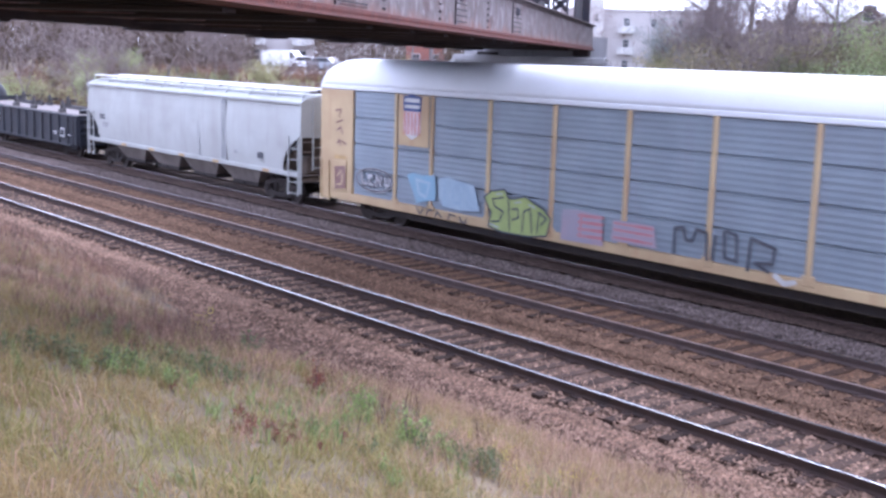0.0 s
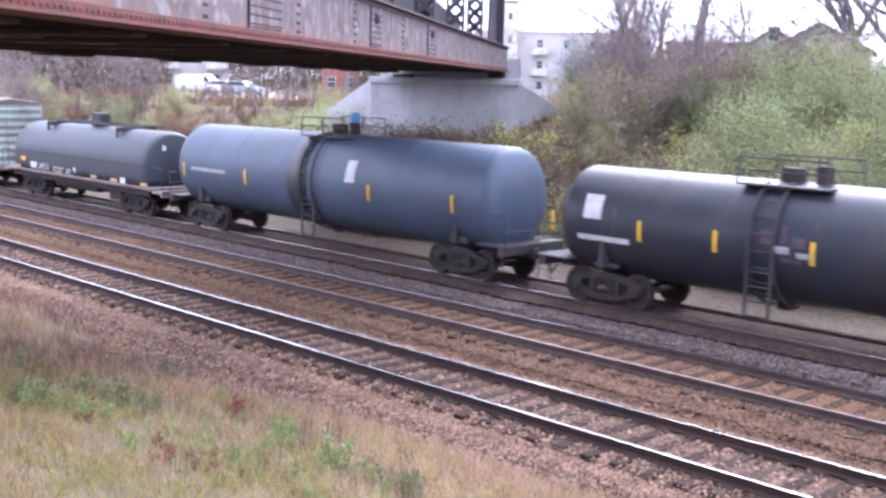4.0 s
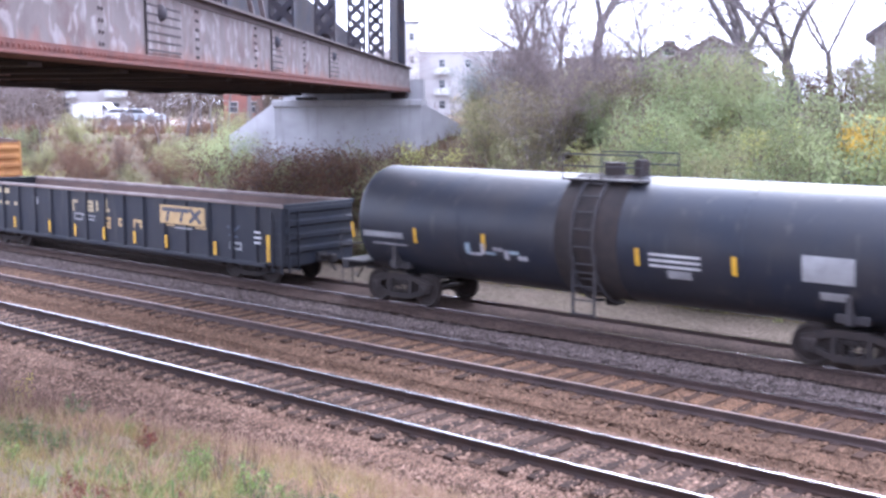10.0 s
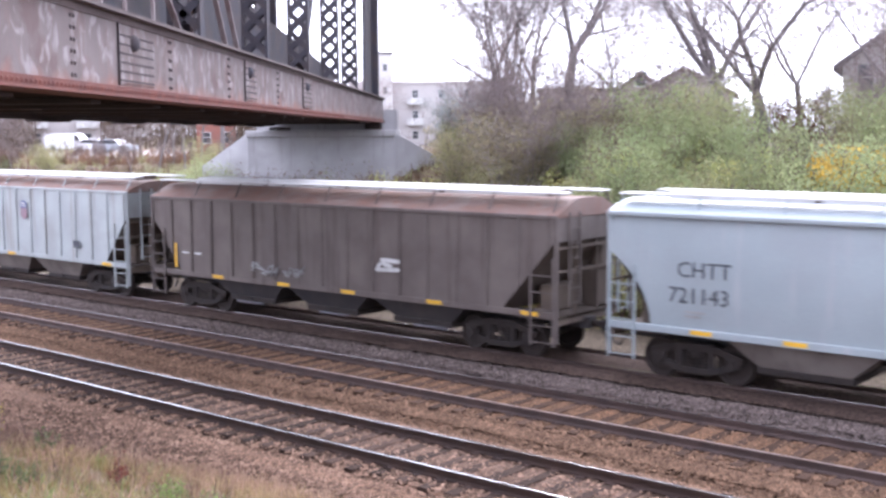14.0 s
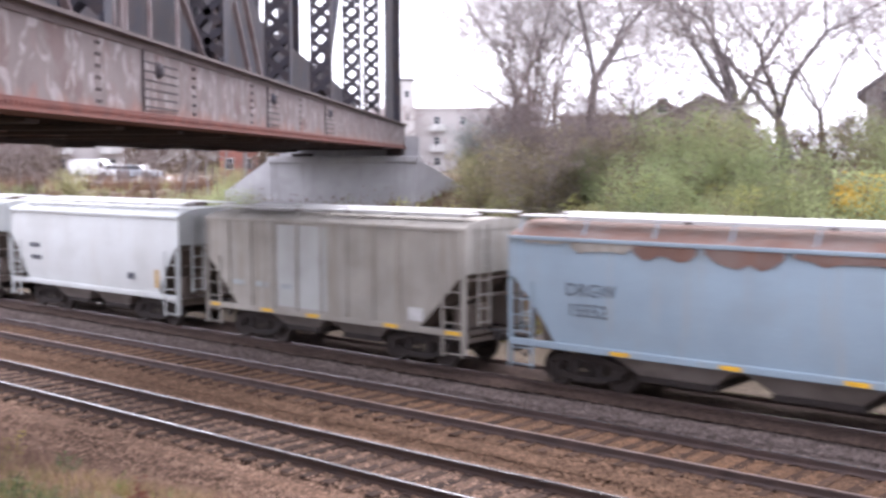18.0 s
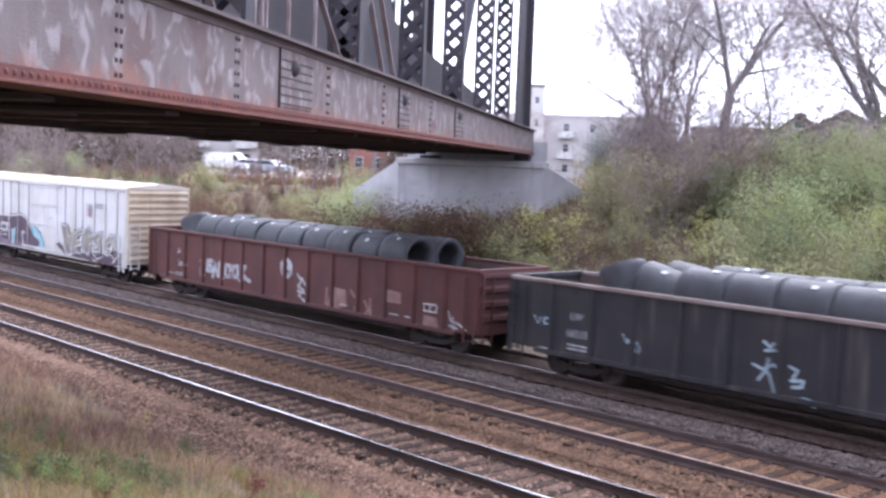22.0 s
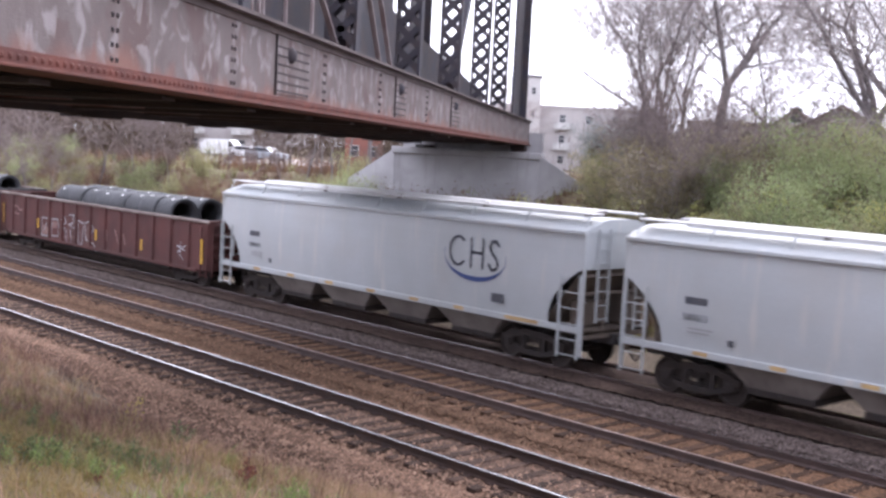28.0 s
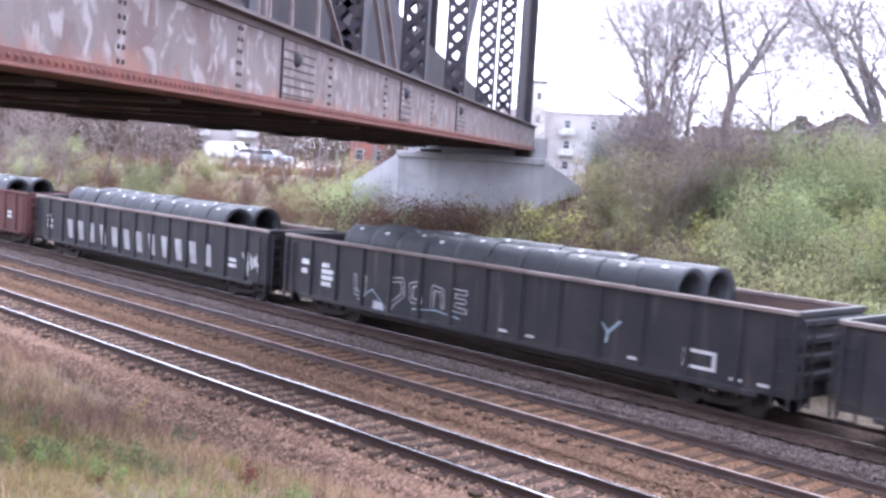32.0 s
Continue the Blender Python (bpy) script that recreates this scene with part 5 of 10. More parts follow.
# ---- railway cars: each in its own space, x ahead, y = -1.6 the side towards the tracks, z = 0 the rail top ----
M.update({
    "grey_hopper": mat("grey_hopper", (0.41, 0.422, 0.412), (0.35, 0.35, 0.335), 0.6, rough=0.6, bump=0.05, streak=(0.3, 0.29, 0.28), amount=0.3),
    "chalk_hopper": mat("chalk_hopper", (0.52, 0.54, 0.54), (0.46, 0.47, 0.46), 0.5, rough=0.55, bump=0.04, streak=(0.42, 0.41, 0.39), amount=0.25),
    "white_hopper": mat("white_hopper", (0.403, 0.424, 0.441), (0.353, 0.37, 0.378), 0.5, rough=0.5, bump=0.04, streak=(0.46, 0.44, 0.41), amount=0.22),
    "blue_grey_hopper": mat("blue_grey_hopper", (0.31, 0.355, 0.375), (0.27, 0.31, 0.33), 0.5, rough=0.5, bump=0.04, streak=(0.33, 0.34, 0.36), amount=0.2),
    "brown_hopper": mat("brown_hopper", (0.15, 0.125, 0.115), (0.105, 0.085, 0.08), 0.9, rough=0.85, bump=0.15, streak=(0.07, 0.055, 0.05), amount=0.4),
    "pale_hopper": mat("pale_hopper", (0.36, 0.39, 0.395), (0.3, 0.32, 0.325), 0.8, rough=0.7, bump=0.1, streak=(0.2, 0.17, 0.15), amount=0.35),
    "slate_hopper": mat("slate_hopper", (0.21, 0.215, 0.25), (0.17, 0.17, 0.2), 0.6, rough=0.65, bump=0.06, streak=(0.3, 0.24, 0.24), amount=0.3),
    "sky_hopper": mat("sky_hopper", (0.27, 0.35, 0.415), (0.235, 0.3, 0.355), 0.5, rough=0.6, bump=0.06, streak=(0.27, 0.3, 0.31), amount=0.35),
    "stain_grey": mat("stain_grey", (0.235, 0.24, 0.25), (0.33, 0.335, 0.33), 1.6, rough=0.7, bump=0.0),
    "stain_pale": mat("stain_pale", (0.34, 0.345, 0.34), (0.39, 0.39, 0.38), 1.6, rough=0.7, bump=0.0),
    "hopper_grime": mat("hopper_grime", (0.115, 0.09, 0.078), (0.16, 0.125, 0.1), 1.2, rough=0.9, bump=0.15, streak=(0.06, 0.048, 0.042), amount=0.4),
    "bay_grime": mat("bay_grime", (0.2, 0.175, 0.16), (0.13, 0.11, 0.1), 0.9, rough=0.9, bump=0.1, streak=(0.08, 0.065, 0.06), amount=0.4),
    "pink_wash": mat("pink_wash", (0.42, 0.35, 0.38), (0.5, 0.47, 0.48), 1.2, rough=0.65, bump=0.0),
    "rust_wash": mat("rust_wash", (0.46, 0.36, 0.26), (0.52, 0.46, 0.4), 1.2, rough=0.7, bump=0.0),
    "walkway_pale": mat("walkway_pale", (0.6, 0.6, 0.6), (0.48, 0.47, 0.46), 1.5, rough=0.6, bump=0.05),
    "rib_grey": mat("rib_grey", (0.208, 0.22, 0.232), (0.136, 0.132, 0.132), 1.2, rough=0.8, bump=0.08, streak=(0.12, 0.1, 0.095), amount=0.4),
    "door_steel": mat("door_steel", (0.1, 0.11, 0.13), (0.16, 0.15, 0.15), 1.4, rough=0.8, bump=0.08, streak=(0.07, 0.05, 0.05), amount=0.4),
    "maroon_panel": mat("maroon_panel", (0.22, 0.115, 0.105), (0.2, 0.155, 0.145), 0.7, rough=0.85, bump=0.08, streak=(0.13, 0.09, 0.08), amount=0.4),
    "ashen_panel": mat("ashen_panel", (0.181, 0.152, 0.127), (0.146, 0.118, 0.0998), 0.6, rough=0.85, bump=0.08, streak=(0.15, 0.12, 0.105), amount=0.4),
    "amber_end": mat("amber_end", (0.6, 0.31, 0.1), (0.42, 0.19, 0.07), 0.9, rough=0.8, bump=0.1, streak=(0.24, 0.1, 0.05), amount=0.35),
    "rusty_roof": mat("rusty_roof", (0.165, 0.1, 0.082), (0.22, 0.175, 0.16), 0.8, rough=0.8, bump=0.1, streak=(0.2, 0.1, 0.07), amount=0.5, spec=0.2),
    "beige_hopper": mat("beige_hopper", (0.36, 0.335, 0.3), (0.27, 0.25, 0.225), 0.8, rough=0.8, bump=0.1, streak=(0.21, 0.18, 0.15), amount=0.5),
    "patched_box": mat("patched_box", (0.107, 0.0918, 0.0804), (0.119, 0.0804, 0.0656), 0.55, rough=0.85, bump=0.15, streak=(0.11, 0.1, 0.095), amount=0.5,
                       patch=(0.2, 0.2, 0.19), patch_amount=0.35),
    "oxide_dull": mat("oxide_dull", (0.2, 0.1, 0.085), (0.14, 0.075, 0.065), 0.7, rough=0.85, bump=0.1, streak=(0.1, 0.075, 0.065), amount=0.5),
    "green_end": mat("green_end", (0.36, 0.43, 0.4), (0.2, 0.2, 0.18), 0.9, rough=0.8, bump=0.1, streak=(0.16, 0.11, 0.09), amount=0.45),
    "patched_roof": mat("patched_roof", (0.15, 0.112, 0.104), (0.1, 0.072, 0.068), 1.2, rough=0.9, bump=0.1, streak=(0.34, 0.31, 0.31), amount=0.25, spec=0.2),
    "red_box": mat("red_box", (0.2, 0.068, 0.062), (0.15, 0.052, 0.048), 0.6, rough=0.75, bump=0.06, streak=(0.13, 0.05, 0.045), amount=0.3),
    "orange_box": mat("orange_box", (0.39, 0.175, 0.066), (0.24, 0.098, 0.045), 0.9, rough=0.8, bump=0.1, streak=(0.13, 0.058, 0.038), amount=0.65,
                      patch=(0.24, 0.1, 0.06), patch_amount=0.3, patch_scale=1.4),
    "white_box": mat("white_box", (0.58, 0.58, 0.59), (0.5, 0.49, 0.475), 0.6, rough=0.6, bump=0.06, streak=(0.4, 0.36, 0.32), amount=0.25),
    "white_roof": mat("white_roof", (0.74, 0.71, 0.66), (0.55, 0.46, 0.38), 0.9, rough=0.7, bump=0.08),
    "cream_end": mat("cream_end", (0.66, 0.58, 0.46), (0.5, 0.4, 0.28), 1.0, rough=0.75, bump=0.08, streak=(0.36, 0.24, 0.14), amount=0.35),
    "black_tank": mat("black_tank", (0.018, 0.023, 0.036), (0.032, 0.031, 0.035), 0.7, rough=0.45, bump=0.03, streak=(0.07, 0.062, 0.06), amount=0.2),
    "blue_tank": mat("blue_tank", (0.064, 0.085, 0.125), (0.052, 0.066, 0.095), 0.7, rough=0.5, bump=0.03, streak=(0.05, 0.05, 0.06), amount=0.25),
    "white_tank": mat("white_tank", (0.6, 0.53, 0.45), (0.52, 0.44, 0.36), 0.6, rough=0.55, bump=0.03, streak=(0.42, 0.29, 0.2), amount=0.45),
    "white_steel": mat("white_steel", (0.5, 0.47, 0.43), (0.33, 0.28, 0.24), 2.0, rough=0.6, bump=0.05),
    "tank_rust": mat("tank_rust", (0.42, 0.22, 0.11), (0.6, 0.48, 0.38), 1.2, rough=0.75, bump=0.05),
    "coil_black": mat("coil_black", (0.03, 0.036, 0.05), (0.042, 0.042, 0.047), 0.9, rough=0.5, bump=0.03, streak=(0.06, 0.055, 0.055), amount=0.2),
    "black_gondola": mat("black_gondola", (0.0156, 0.0156, 0.0204), (0.0245, 0.0224, 0.0252), 1.0, rough=0.65, bump=0.1, streak=(0.075, 0.06, 0.055), amount=0.35),
    "blue_black": mat("blue_black", (0.013, 0.016, 0.026), (0.022, 0.023, 0.03), 1.0, rough=0.6, bump=0.08, streak=(0.05, 0.045, 0.045), amount=0.2),
    "red_gondola": mat("red_gondola", (0.0999, 0.0348, 0.0311), (0.0651, 0.0266, 0.0252), 0.9, rough=0.8, bump=0.1, streak=(0.08, 0.04, 0.036), amount=0.4),
    "gondola_inside": mat("gondola_inside", (0.13, 0.085, 0.07), (0.085, 0.06, 0.055), 1.0, rough=0.9, bump=0.15),
    "gondola_rim": mat("gondola_rim", (0.22, 0.18, 0.165), (0.14, 0.1, 0.09), 1.5, rough=0.75, bump=0.1),
    "deck_cover": mat("deck_cover", (0.165, 0.14, 0.132), (0.118, 0.098, 0.094), 0.9, rough=0.85, bump=0.1),
    "wire_coil": mat("wire_coil", (0.0442, 0.045, 0.051), (0.0306, 0.0314, 0.0357), 2.5, rough=0.62, metal=0.1, bump=0.5, fine=60),
    "timber": mat("timber", (0.2, 0.14, 0.09), (0.13, 0.09, 0.06), 3.0, rough=0.9, bump=0.3),
    "rack_yellow": mat("rack_yellow", (0.5, 0.375, 0.215), (0.42, 0.31, 0.18), 0.8, rough=0.7, bump=0.06, streak=(0.36, 0.21, 0.12), amount=0.3),
    "rack_grey": mat("rack_grey", (0.235, 0.275, 0.315), (0.2, 0.235, 0.275), 0.7, rough=0.5, metal=0.15, bump=0.05, streak=(0.2, 0.21, 0.25), amount=0.25),
    "rack_roof": mat("rack_roof", (0.7, 0.72, 0.75), (0.64, 0.65, 0.67), 0.5, rough=0.5, bump=0.03),
    "yellow_tape": mat("yellow_tape", (0.72, 0.42, 0.03), (0.6, 0.34, 0.03), 3.0, rough=0.5, bump=0.0),
    "white_paint": mat("white_paint", (0.58, 0.58, 0.58), (0.42, 0.41, 0.41), 3.0, rough=0.65, bump=0.0),
    "grey_paint": mat("grey_paint", (0.33, 0.33, 0.335), (0.22, 0.215, 0.22), 2.0, rough=0.7, bump=0.0),
    "dark_paint": mat("dark_paint", (0.05, 0.055, 0.075), (0.08, 0.08, 0.09), 3.0, rough=0.65, bump=0.0),
    "navy_paint": mat("navy_paint", (0.03, 0.055, 0.17), (0.045, 0.07, 0.2), 3.0, rough=0.6, bump=0.0),
    "red_paint": mat("red_paint", (0.5, 0.09, 0.085), (0.42, 0.1, 0.1), 3.0, rough=0.6, bump=0.0),
    "pink_paint": mat("pink_paint", (0.33, 0.2, 0.24), (0.22, 0.16, 0.19), 1.5, rough=0.65, bump=0.0),
    "rose_paint": mat("rose_paint", (0.36, 0.14, 0.18), (0.34, 0.2, 0.23), 2.0, rough=0.65, bump=0.0),
    "pale_cyan": mat("pale_cyan", (0.3, 0.42, 0.5), (0.22, 0.34, 0.44), 1.2, rough=0.65, bump=0.0),
    "cyan_paint": mat("cyan_paint", (0.2, 0.42, 0.5), (0.3, 0.42, 0.46), 1.5, rough=0.65, bump=0.0),
    "lime_paint": mat("lime_paint", (0.33, 0.39, 0.14), (0.25, 0.31, 0.11), 1.5, rough=0.65, bump=0.0),
    "olive_paint": mat("olive_paint", (0.28, 0.265, 0.22), (0.18, 0.16, 0.15), 1.5, rough=0.65, bump=0.0),
    "mauve_paint": mat("mauve_paint", (0.2, 0.165, 0.19), (0.14, 0.11, 0.14), 1.6, rough=0.7, bump=0.0),
    "plum_paint": mat("plum_paint", (0.06, 0.038, 0.055), (0.1, 0.065, 0.085), 2.0, rough=0.65, bump=0.0),
    "gold_paint": mat("gold_paint", (0.48, 0.33, 0.15), (0.34, 0.23, 0.11), 2.0, rough=0.65, bump=0.0),
    "chalk_blue": mat("chalk_blue", (0.36, 0.45, 0.52), (0.27, 0.36, 0.45), 1.6, rough=0.7, bump=0.0),
    "cyan_faint": mat("cyan_faint", (0.26, 0.36, 0.46), (0.33, 0.42, 0.5), 1.6, rough=0.7, bump=0.0),
    "cyan_pale": mat("cyan_pale", (0.2, 0.36, 0.48), (0.24, 0.34, 0.42), 1.2, rough=0.65, bump=0.0),
    "rose_faded": mat("rose_faded", (0.36, 0.26, 0.3), (0.29, 0.27, 0.33), 1.0, rough=0.65, bump=0.0),
    "gold_pale": mat("gold_pale", (0.44, 0.36, 0.22), (0.3, 0.24, 0.15), 3.0, rough=0.7, bump=0.0),
    "red_faded": mat("red_faded", (0.42, 0.13, 0.15), (0.4, 0.22, 0.24), 2.0, rough=0.65, bump=0.0),
    "chalk_grey": mat("chalk_grey", (0.42, 0.42, 0.44), (0.2, 0.19, 0.2), 4.0, rough=0.75, bump=0.0),
    "ice_paint": mat("ice_paint", (0.33, 0.42, 0.47), (0.16, 0.2, 0.24), 3.0, rough=0.7, bump=0.0),
    "rust_pale": mat("rust_pale", (0.25, 0.16, 0.145), (0.18, 0.09, 0.08), 2.0, rough=0.8, bump=0.0),
    "plum_door": mat("plum_door", (0.075, 0.055, 0.068), (0.05, 0.04, 0.05), 0.8, rough=0.75, bump=0.06, streak=(0.11, 0.08, 0.075), amount=0.35),
    "amber_dull": mat("amber_dull", (0.43, 0.22, 0.085), (0.3, 0.13, 0.06), 0.8, rough=0.8, bump=0.08, streak=(0.15, 0.07, 0.045), amount=0.5),
    "red_panel": mat("red_panel", (0.38, 0.13, 0.085), (0.34, 0.16, 0.09), 0.8, rough=0.75, bump=0.03),
    "graffiti_pale": mat("graffiti_pale", (0.4, 0.38, 0.38), (0.26, 0.2, 0.18), 1.6, rough=0.75, bump=0.02, patch=(0.2, 0.1, 0.06), patch_amount=0.3, patch_scale=2.5),
    "navy_dull": mat("navy_dull", (0.06, 0.075, 0.12), (0.09, 0.085, 0.1), 1.8, rough=0.7, bump=0.0),
    "blue_knob": mat("blue_knob", (0.1, 0.25, 0.5), (0.08, 0.2, 0.42), 2.0, rough=0.5, bump=0.0),
})
SIDE = -1.6
GAUGE_HALF = (RAIL_LINES[2][1] - RAIL_LINES[2][0]) / 2 / CAR_SLIM


def wheelset_mesh():
    w = Mesh()
    for sg in (-1, 1):
        y = sg * GAUGE_HALF
        prof = [(-0.055, 0.0), (-0.09, 0.08), (-0.09, 0.11), (-0.03, 0.14), (-0.02, 0.34), (-0.065, 0.37), (-0.065, 0.43), (0.06, 0.44), (0.066, 0.47),
                (0.085, 0.47), (0.09, 0.37), (0.02, 0.34), (0.01, 0.14), (0.06, 0.11), (0.06, 0.0)]
        w.lathe([(-sg * a, r) for a, r in prof], 20, "y", (0, y, 0))
        for k in range(3):
            a = k * math.tau / 3
            w.tube((0.06 * math.cos(a), y + sg * 0.085, 0.06 * math.sin(a)), (0.06 * math.cos(a), y + sg * 0.11, 0.06 * math.sin(a)), 0.018, 5)
    w.tube((0, -GAUGE_HALF - 0.18, 0), (0, GAUGE_HALF + 0.18, 0), 0.08, 10)
    return w.data("wheelset", M["wheel"], False)


def side_frame_mesh():
    s = Mesh()
    for a, b, h in (((-1.12, 0.56), (-0.4, 0.76), 0.15), ((-0.4, 0.76), (0.4, 0.76), 0.16), ((0.4, 0.76), (1.12, 0.56), 0.15), ((-0.95, 0.42), (-0.36, 0.24), 0.13),
                    ((-0.36, 0.24), (0.36, 0.24), 0.14), ((0.36, 0.24), (0.95, 0.42), 0.13), ((-0.38, 0.28), (-0.38, 0.74), 0.13), ((0.38, 0.28), (0.38, 0.74), 0.13)):
        s.beam((a[0], 0, a[1]), (b[0], 0, b[1]), 0.13, h, (0, 0, 1) if abs(a[0] - b[0]) > 0.01 else (1, 0, 0))
    for x in (-0.89, 0.89):
        s.box(x - 0.15, x + 0.15, -0.1, 0.1, 0.34, 0.6, 0.03)
        s.tube((x, -0.16, 0.44), (x, 0.0, 0.44), 0.11, 10)
    for x in (-0.22, 0.0, 0.22):
        for k in range(5):
            s.tube((x, 0, 0.32 + k * 0.07), (x, 0, 0.355 + k * 0.07), 0.085, 8)
    return s.data("side_frame", M["bogie"])


def bolster_mesh():
    b = Mesh().box(-0.2, 0.2, -1.05, 1.05, 0.52, 0.78, 0.03).tube((0, 0, 0.78), (0, 0, 0.95), 0.2, 12)
    for x in (-0.5, 0.5):
        b.box(x - 0.05, x + 0.05, -0.9, 0.9, 0.4, 0.52)
    return b.data("bogie", M["bogie"])


WHEELSET, SIDE_FRAME, BOLSTER = wheelset_mesh(), side_frame_mesh(), bolster_mesh()
TRAIN, WHEELS = [], []


def start_car(name, label, category, front, rear):
    car = thing(name, label, category, "cars of the freight train")
    mid, hl = (front + rear) / 2, (front - rear) / 2
    car.scale = (1.0, CAR_SLIM, 1.0)
    TRAIN.append((car, mid))
    return car, hl


def running_gear(car, hl, inset, sill_mat="black_steel", sill=(0.72, 1.0), stub=0.0):
    for x0, x1 in ((-hl - 0.1, -hl + stub), (hl - stub, hl + 0.1)) if stub else ((-hl - 0.1, hl + 0.1),):
        part("centre_sill", Mesh().box(x0, x1, -0.2, 0.2, *sill), M[sill_mat], car)
    mid = TRAIN[-1][1]
    for sg in (-1, 1):
        x = sg * (hl - inset)
        bg = part("bogie", BOLSTER, None, car, at=pose(x, 0, 0))
        for y in (-1.04, 1.04):
            part("side_frame", SIDE_FRAME, None, bg, at=pose(0, y, 0))
        for dx in (-0.89, 0.89):
            ws = part("wheelset", WHEELSET, None, bg, at=pose(dx, 0, 0.44))
            WHEELS.append((ws, dx, mid))
        e = sg * (hl + 0.1)
        part("coupler", Mesh().box(min(e, e + sg * 0.42), max(e, e + sg * 0.42), -0.07, 0.07, 0.77, 0.92, 0.02)
             .box(min(e + sg * 0.32, e + sg * 0.56), max(e + sg * 0.32, e + sg * 0.56), -0.15, 0.15, 0.7, 0.98, 0.05), M["bogie"], car)
        part("air_hose", Mesh().tube((e, 0.35 * sg, 0.75), (e + sg * 0.25, 0.3 * sg, 0.45), 0.025, 6).tube((e + sg * 0.25, 0.3 * sg, 0.45), (e + sg * 0.5, 0.12 * sg, 0.5), 0.025, 6), M["black_steel"], car)


def ladder(parent, x, z0, z1, material, width=0.42, y=SIDE - 0.06, step=0.36, name="ladder"):
    m = Mesh()
    for dx in (-width / 2, width / 2):
        m.box(x + dx - 0.025, x + dx + 0.025, y - 0.025, y + 0.025, z0, z1)
    z = z0 + 0.08
    while z < z1 - 0.05:
        m.tube((x - width / 2, y, z), (x + width / 2, y, z), 0.016, 6)
        z += step
    return part(name, m, material, parent)


def end_ladder(parent, x, y, z0, z1, material, width=0.42, step=0.36):
    m = Mesh()
    for dy in (-width / 2, width / 2):
        m.box(x - 0.025, x + 0.025, y + dy - 0.025, y + dy + 0.025, z0, z1)
    z = z0 + 0.08
    while z < z1 - 0.05:
        m.tube((x, y - width / 2, z), (x, y + width / 2, z), 0.016, 6)
        z += step
    return part("end_ladder", m, material, parent)


def patch(parent, x0, x1, z0, z1, material, y=SIDE - 0.012, name="marking", label=""):
    return part(name, Mesh().box(x0, x1, y, y + 0.006, z0, z1), M[material], parent, label)


def bars(parent, x, z, rows, material, y=SIDE - 0.014, gap=0.09, h=0.05, name="stencil"):
    """Small writing that cannot be read: plain bars. rows: widths."""
    for k, w in enumerate(rows):
        part(name, Mesh().box(x, x + w, y, y + 0.005, z - k * gap, z - k * gap + h), M[material], parent)


def tapes(parent, xs, z, material="yellow_tape", w=0.5, h=0.1, y=SIDE - 0.025):
    for x in xs:
        patch(parent, x - w / 2, x + w / 2, z, z + h, material, y, "reflector")


STROKES = (
    (((0.4, 0.35), (0.0, 0.5), (-0.38, 0.3), (-0.42, -0.1), (-0.28, -0.45), (0.1, -0.5), (0.42, -0.3)),),
    (((0.4, 0.4), (-0.05, 0.5), (-0.36, 0.28), (-0.05, 0.03), (0.32, -0.12), (0.38, -0.36), (0.0, -0.5), (-0.42, -0.4)),),
    (((-0.38, -0.5), (-0.36, 0.48), (0.1, 0.46), (0.36, 0.26), (0.05, 0.0), (-0.3, -0.02)), ((0.0, 0.0), (0.42, -0.5))),
    (((0.4, 0.45), (-0.36, 0.5), (-0.3, 0.0), (0.25, 0.02)), ((-0.3, 0.0), (-0.36, -0.48), (0.44, -0.42))),
    (((-0.42, -0.5), (-0.15, 0.3), (0.05, 0.5), (0.22, 0.3), (0.42, -0.5)), ((-0.2, -0.1), (0.25, -0.12))),
    (((-0.4, 0.5), (-0.4, -0.25), (-0.1, -0.5), (0.3, -0.35), (0.4, 0.5)),),
    (((-0.42, 0.45), (0.0, 0.0), (0.42, 0.48)), ((0.0, 0.0), (-0.08, -0.5))),
)


def brush(m, pts, width, y, rounded=True):
    """A flat painted band along pts, its pieces laid in hair-thin layers."""
    for k, ((ax, az), (bx, bz)) in enumerate(zip(pts, pts[1:])):
        d = math.hypot(bx - ax, bz - az) or 1.0
        nx, nz = -(bz - az) / d * width / 2, (bx - ax) / d * width / 2
        yy = y - 0.0004 * (2 * k % 12)
        m.add([(ax + nx, yy, az + nz), (ax - nx, yy, az - nz), (bx - nx, yy, bz - nz), (bx + nx, yy, bz + nz)], [(0, 1, 2, 3)])
    for k, (ax, az) in enumerate(pts):
        yy = y - 0.0004 * ((2 * k + 1) % 12)
        n, r = (9, width / 2) if rounded else (4, width * 0.62)
        m.add([(ax + r * math.cos(i * math.tau / n), yy, az + r * math.sin(i * math.tau / n)) for i in range(n)], [tuple(range(n))])


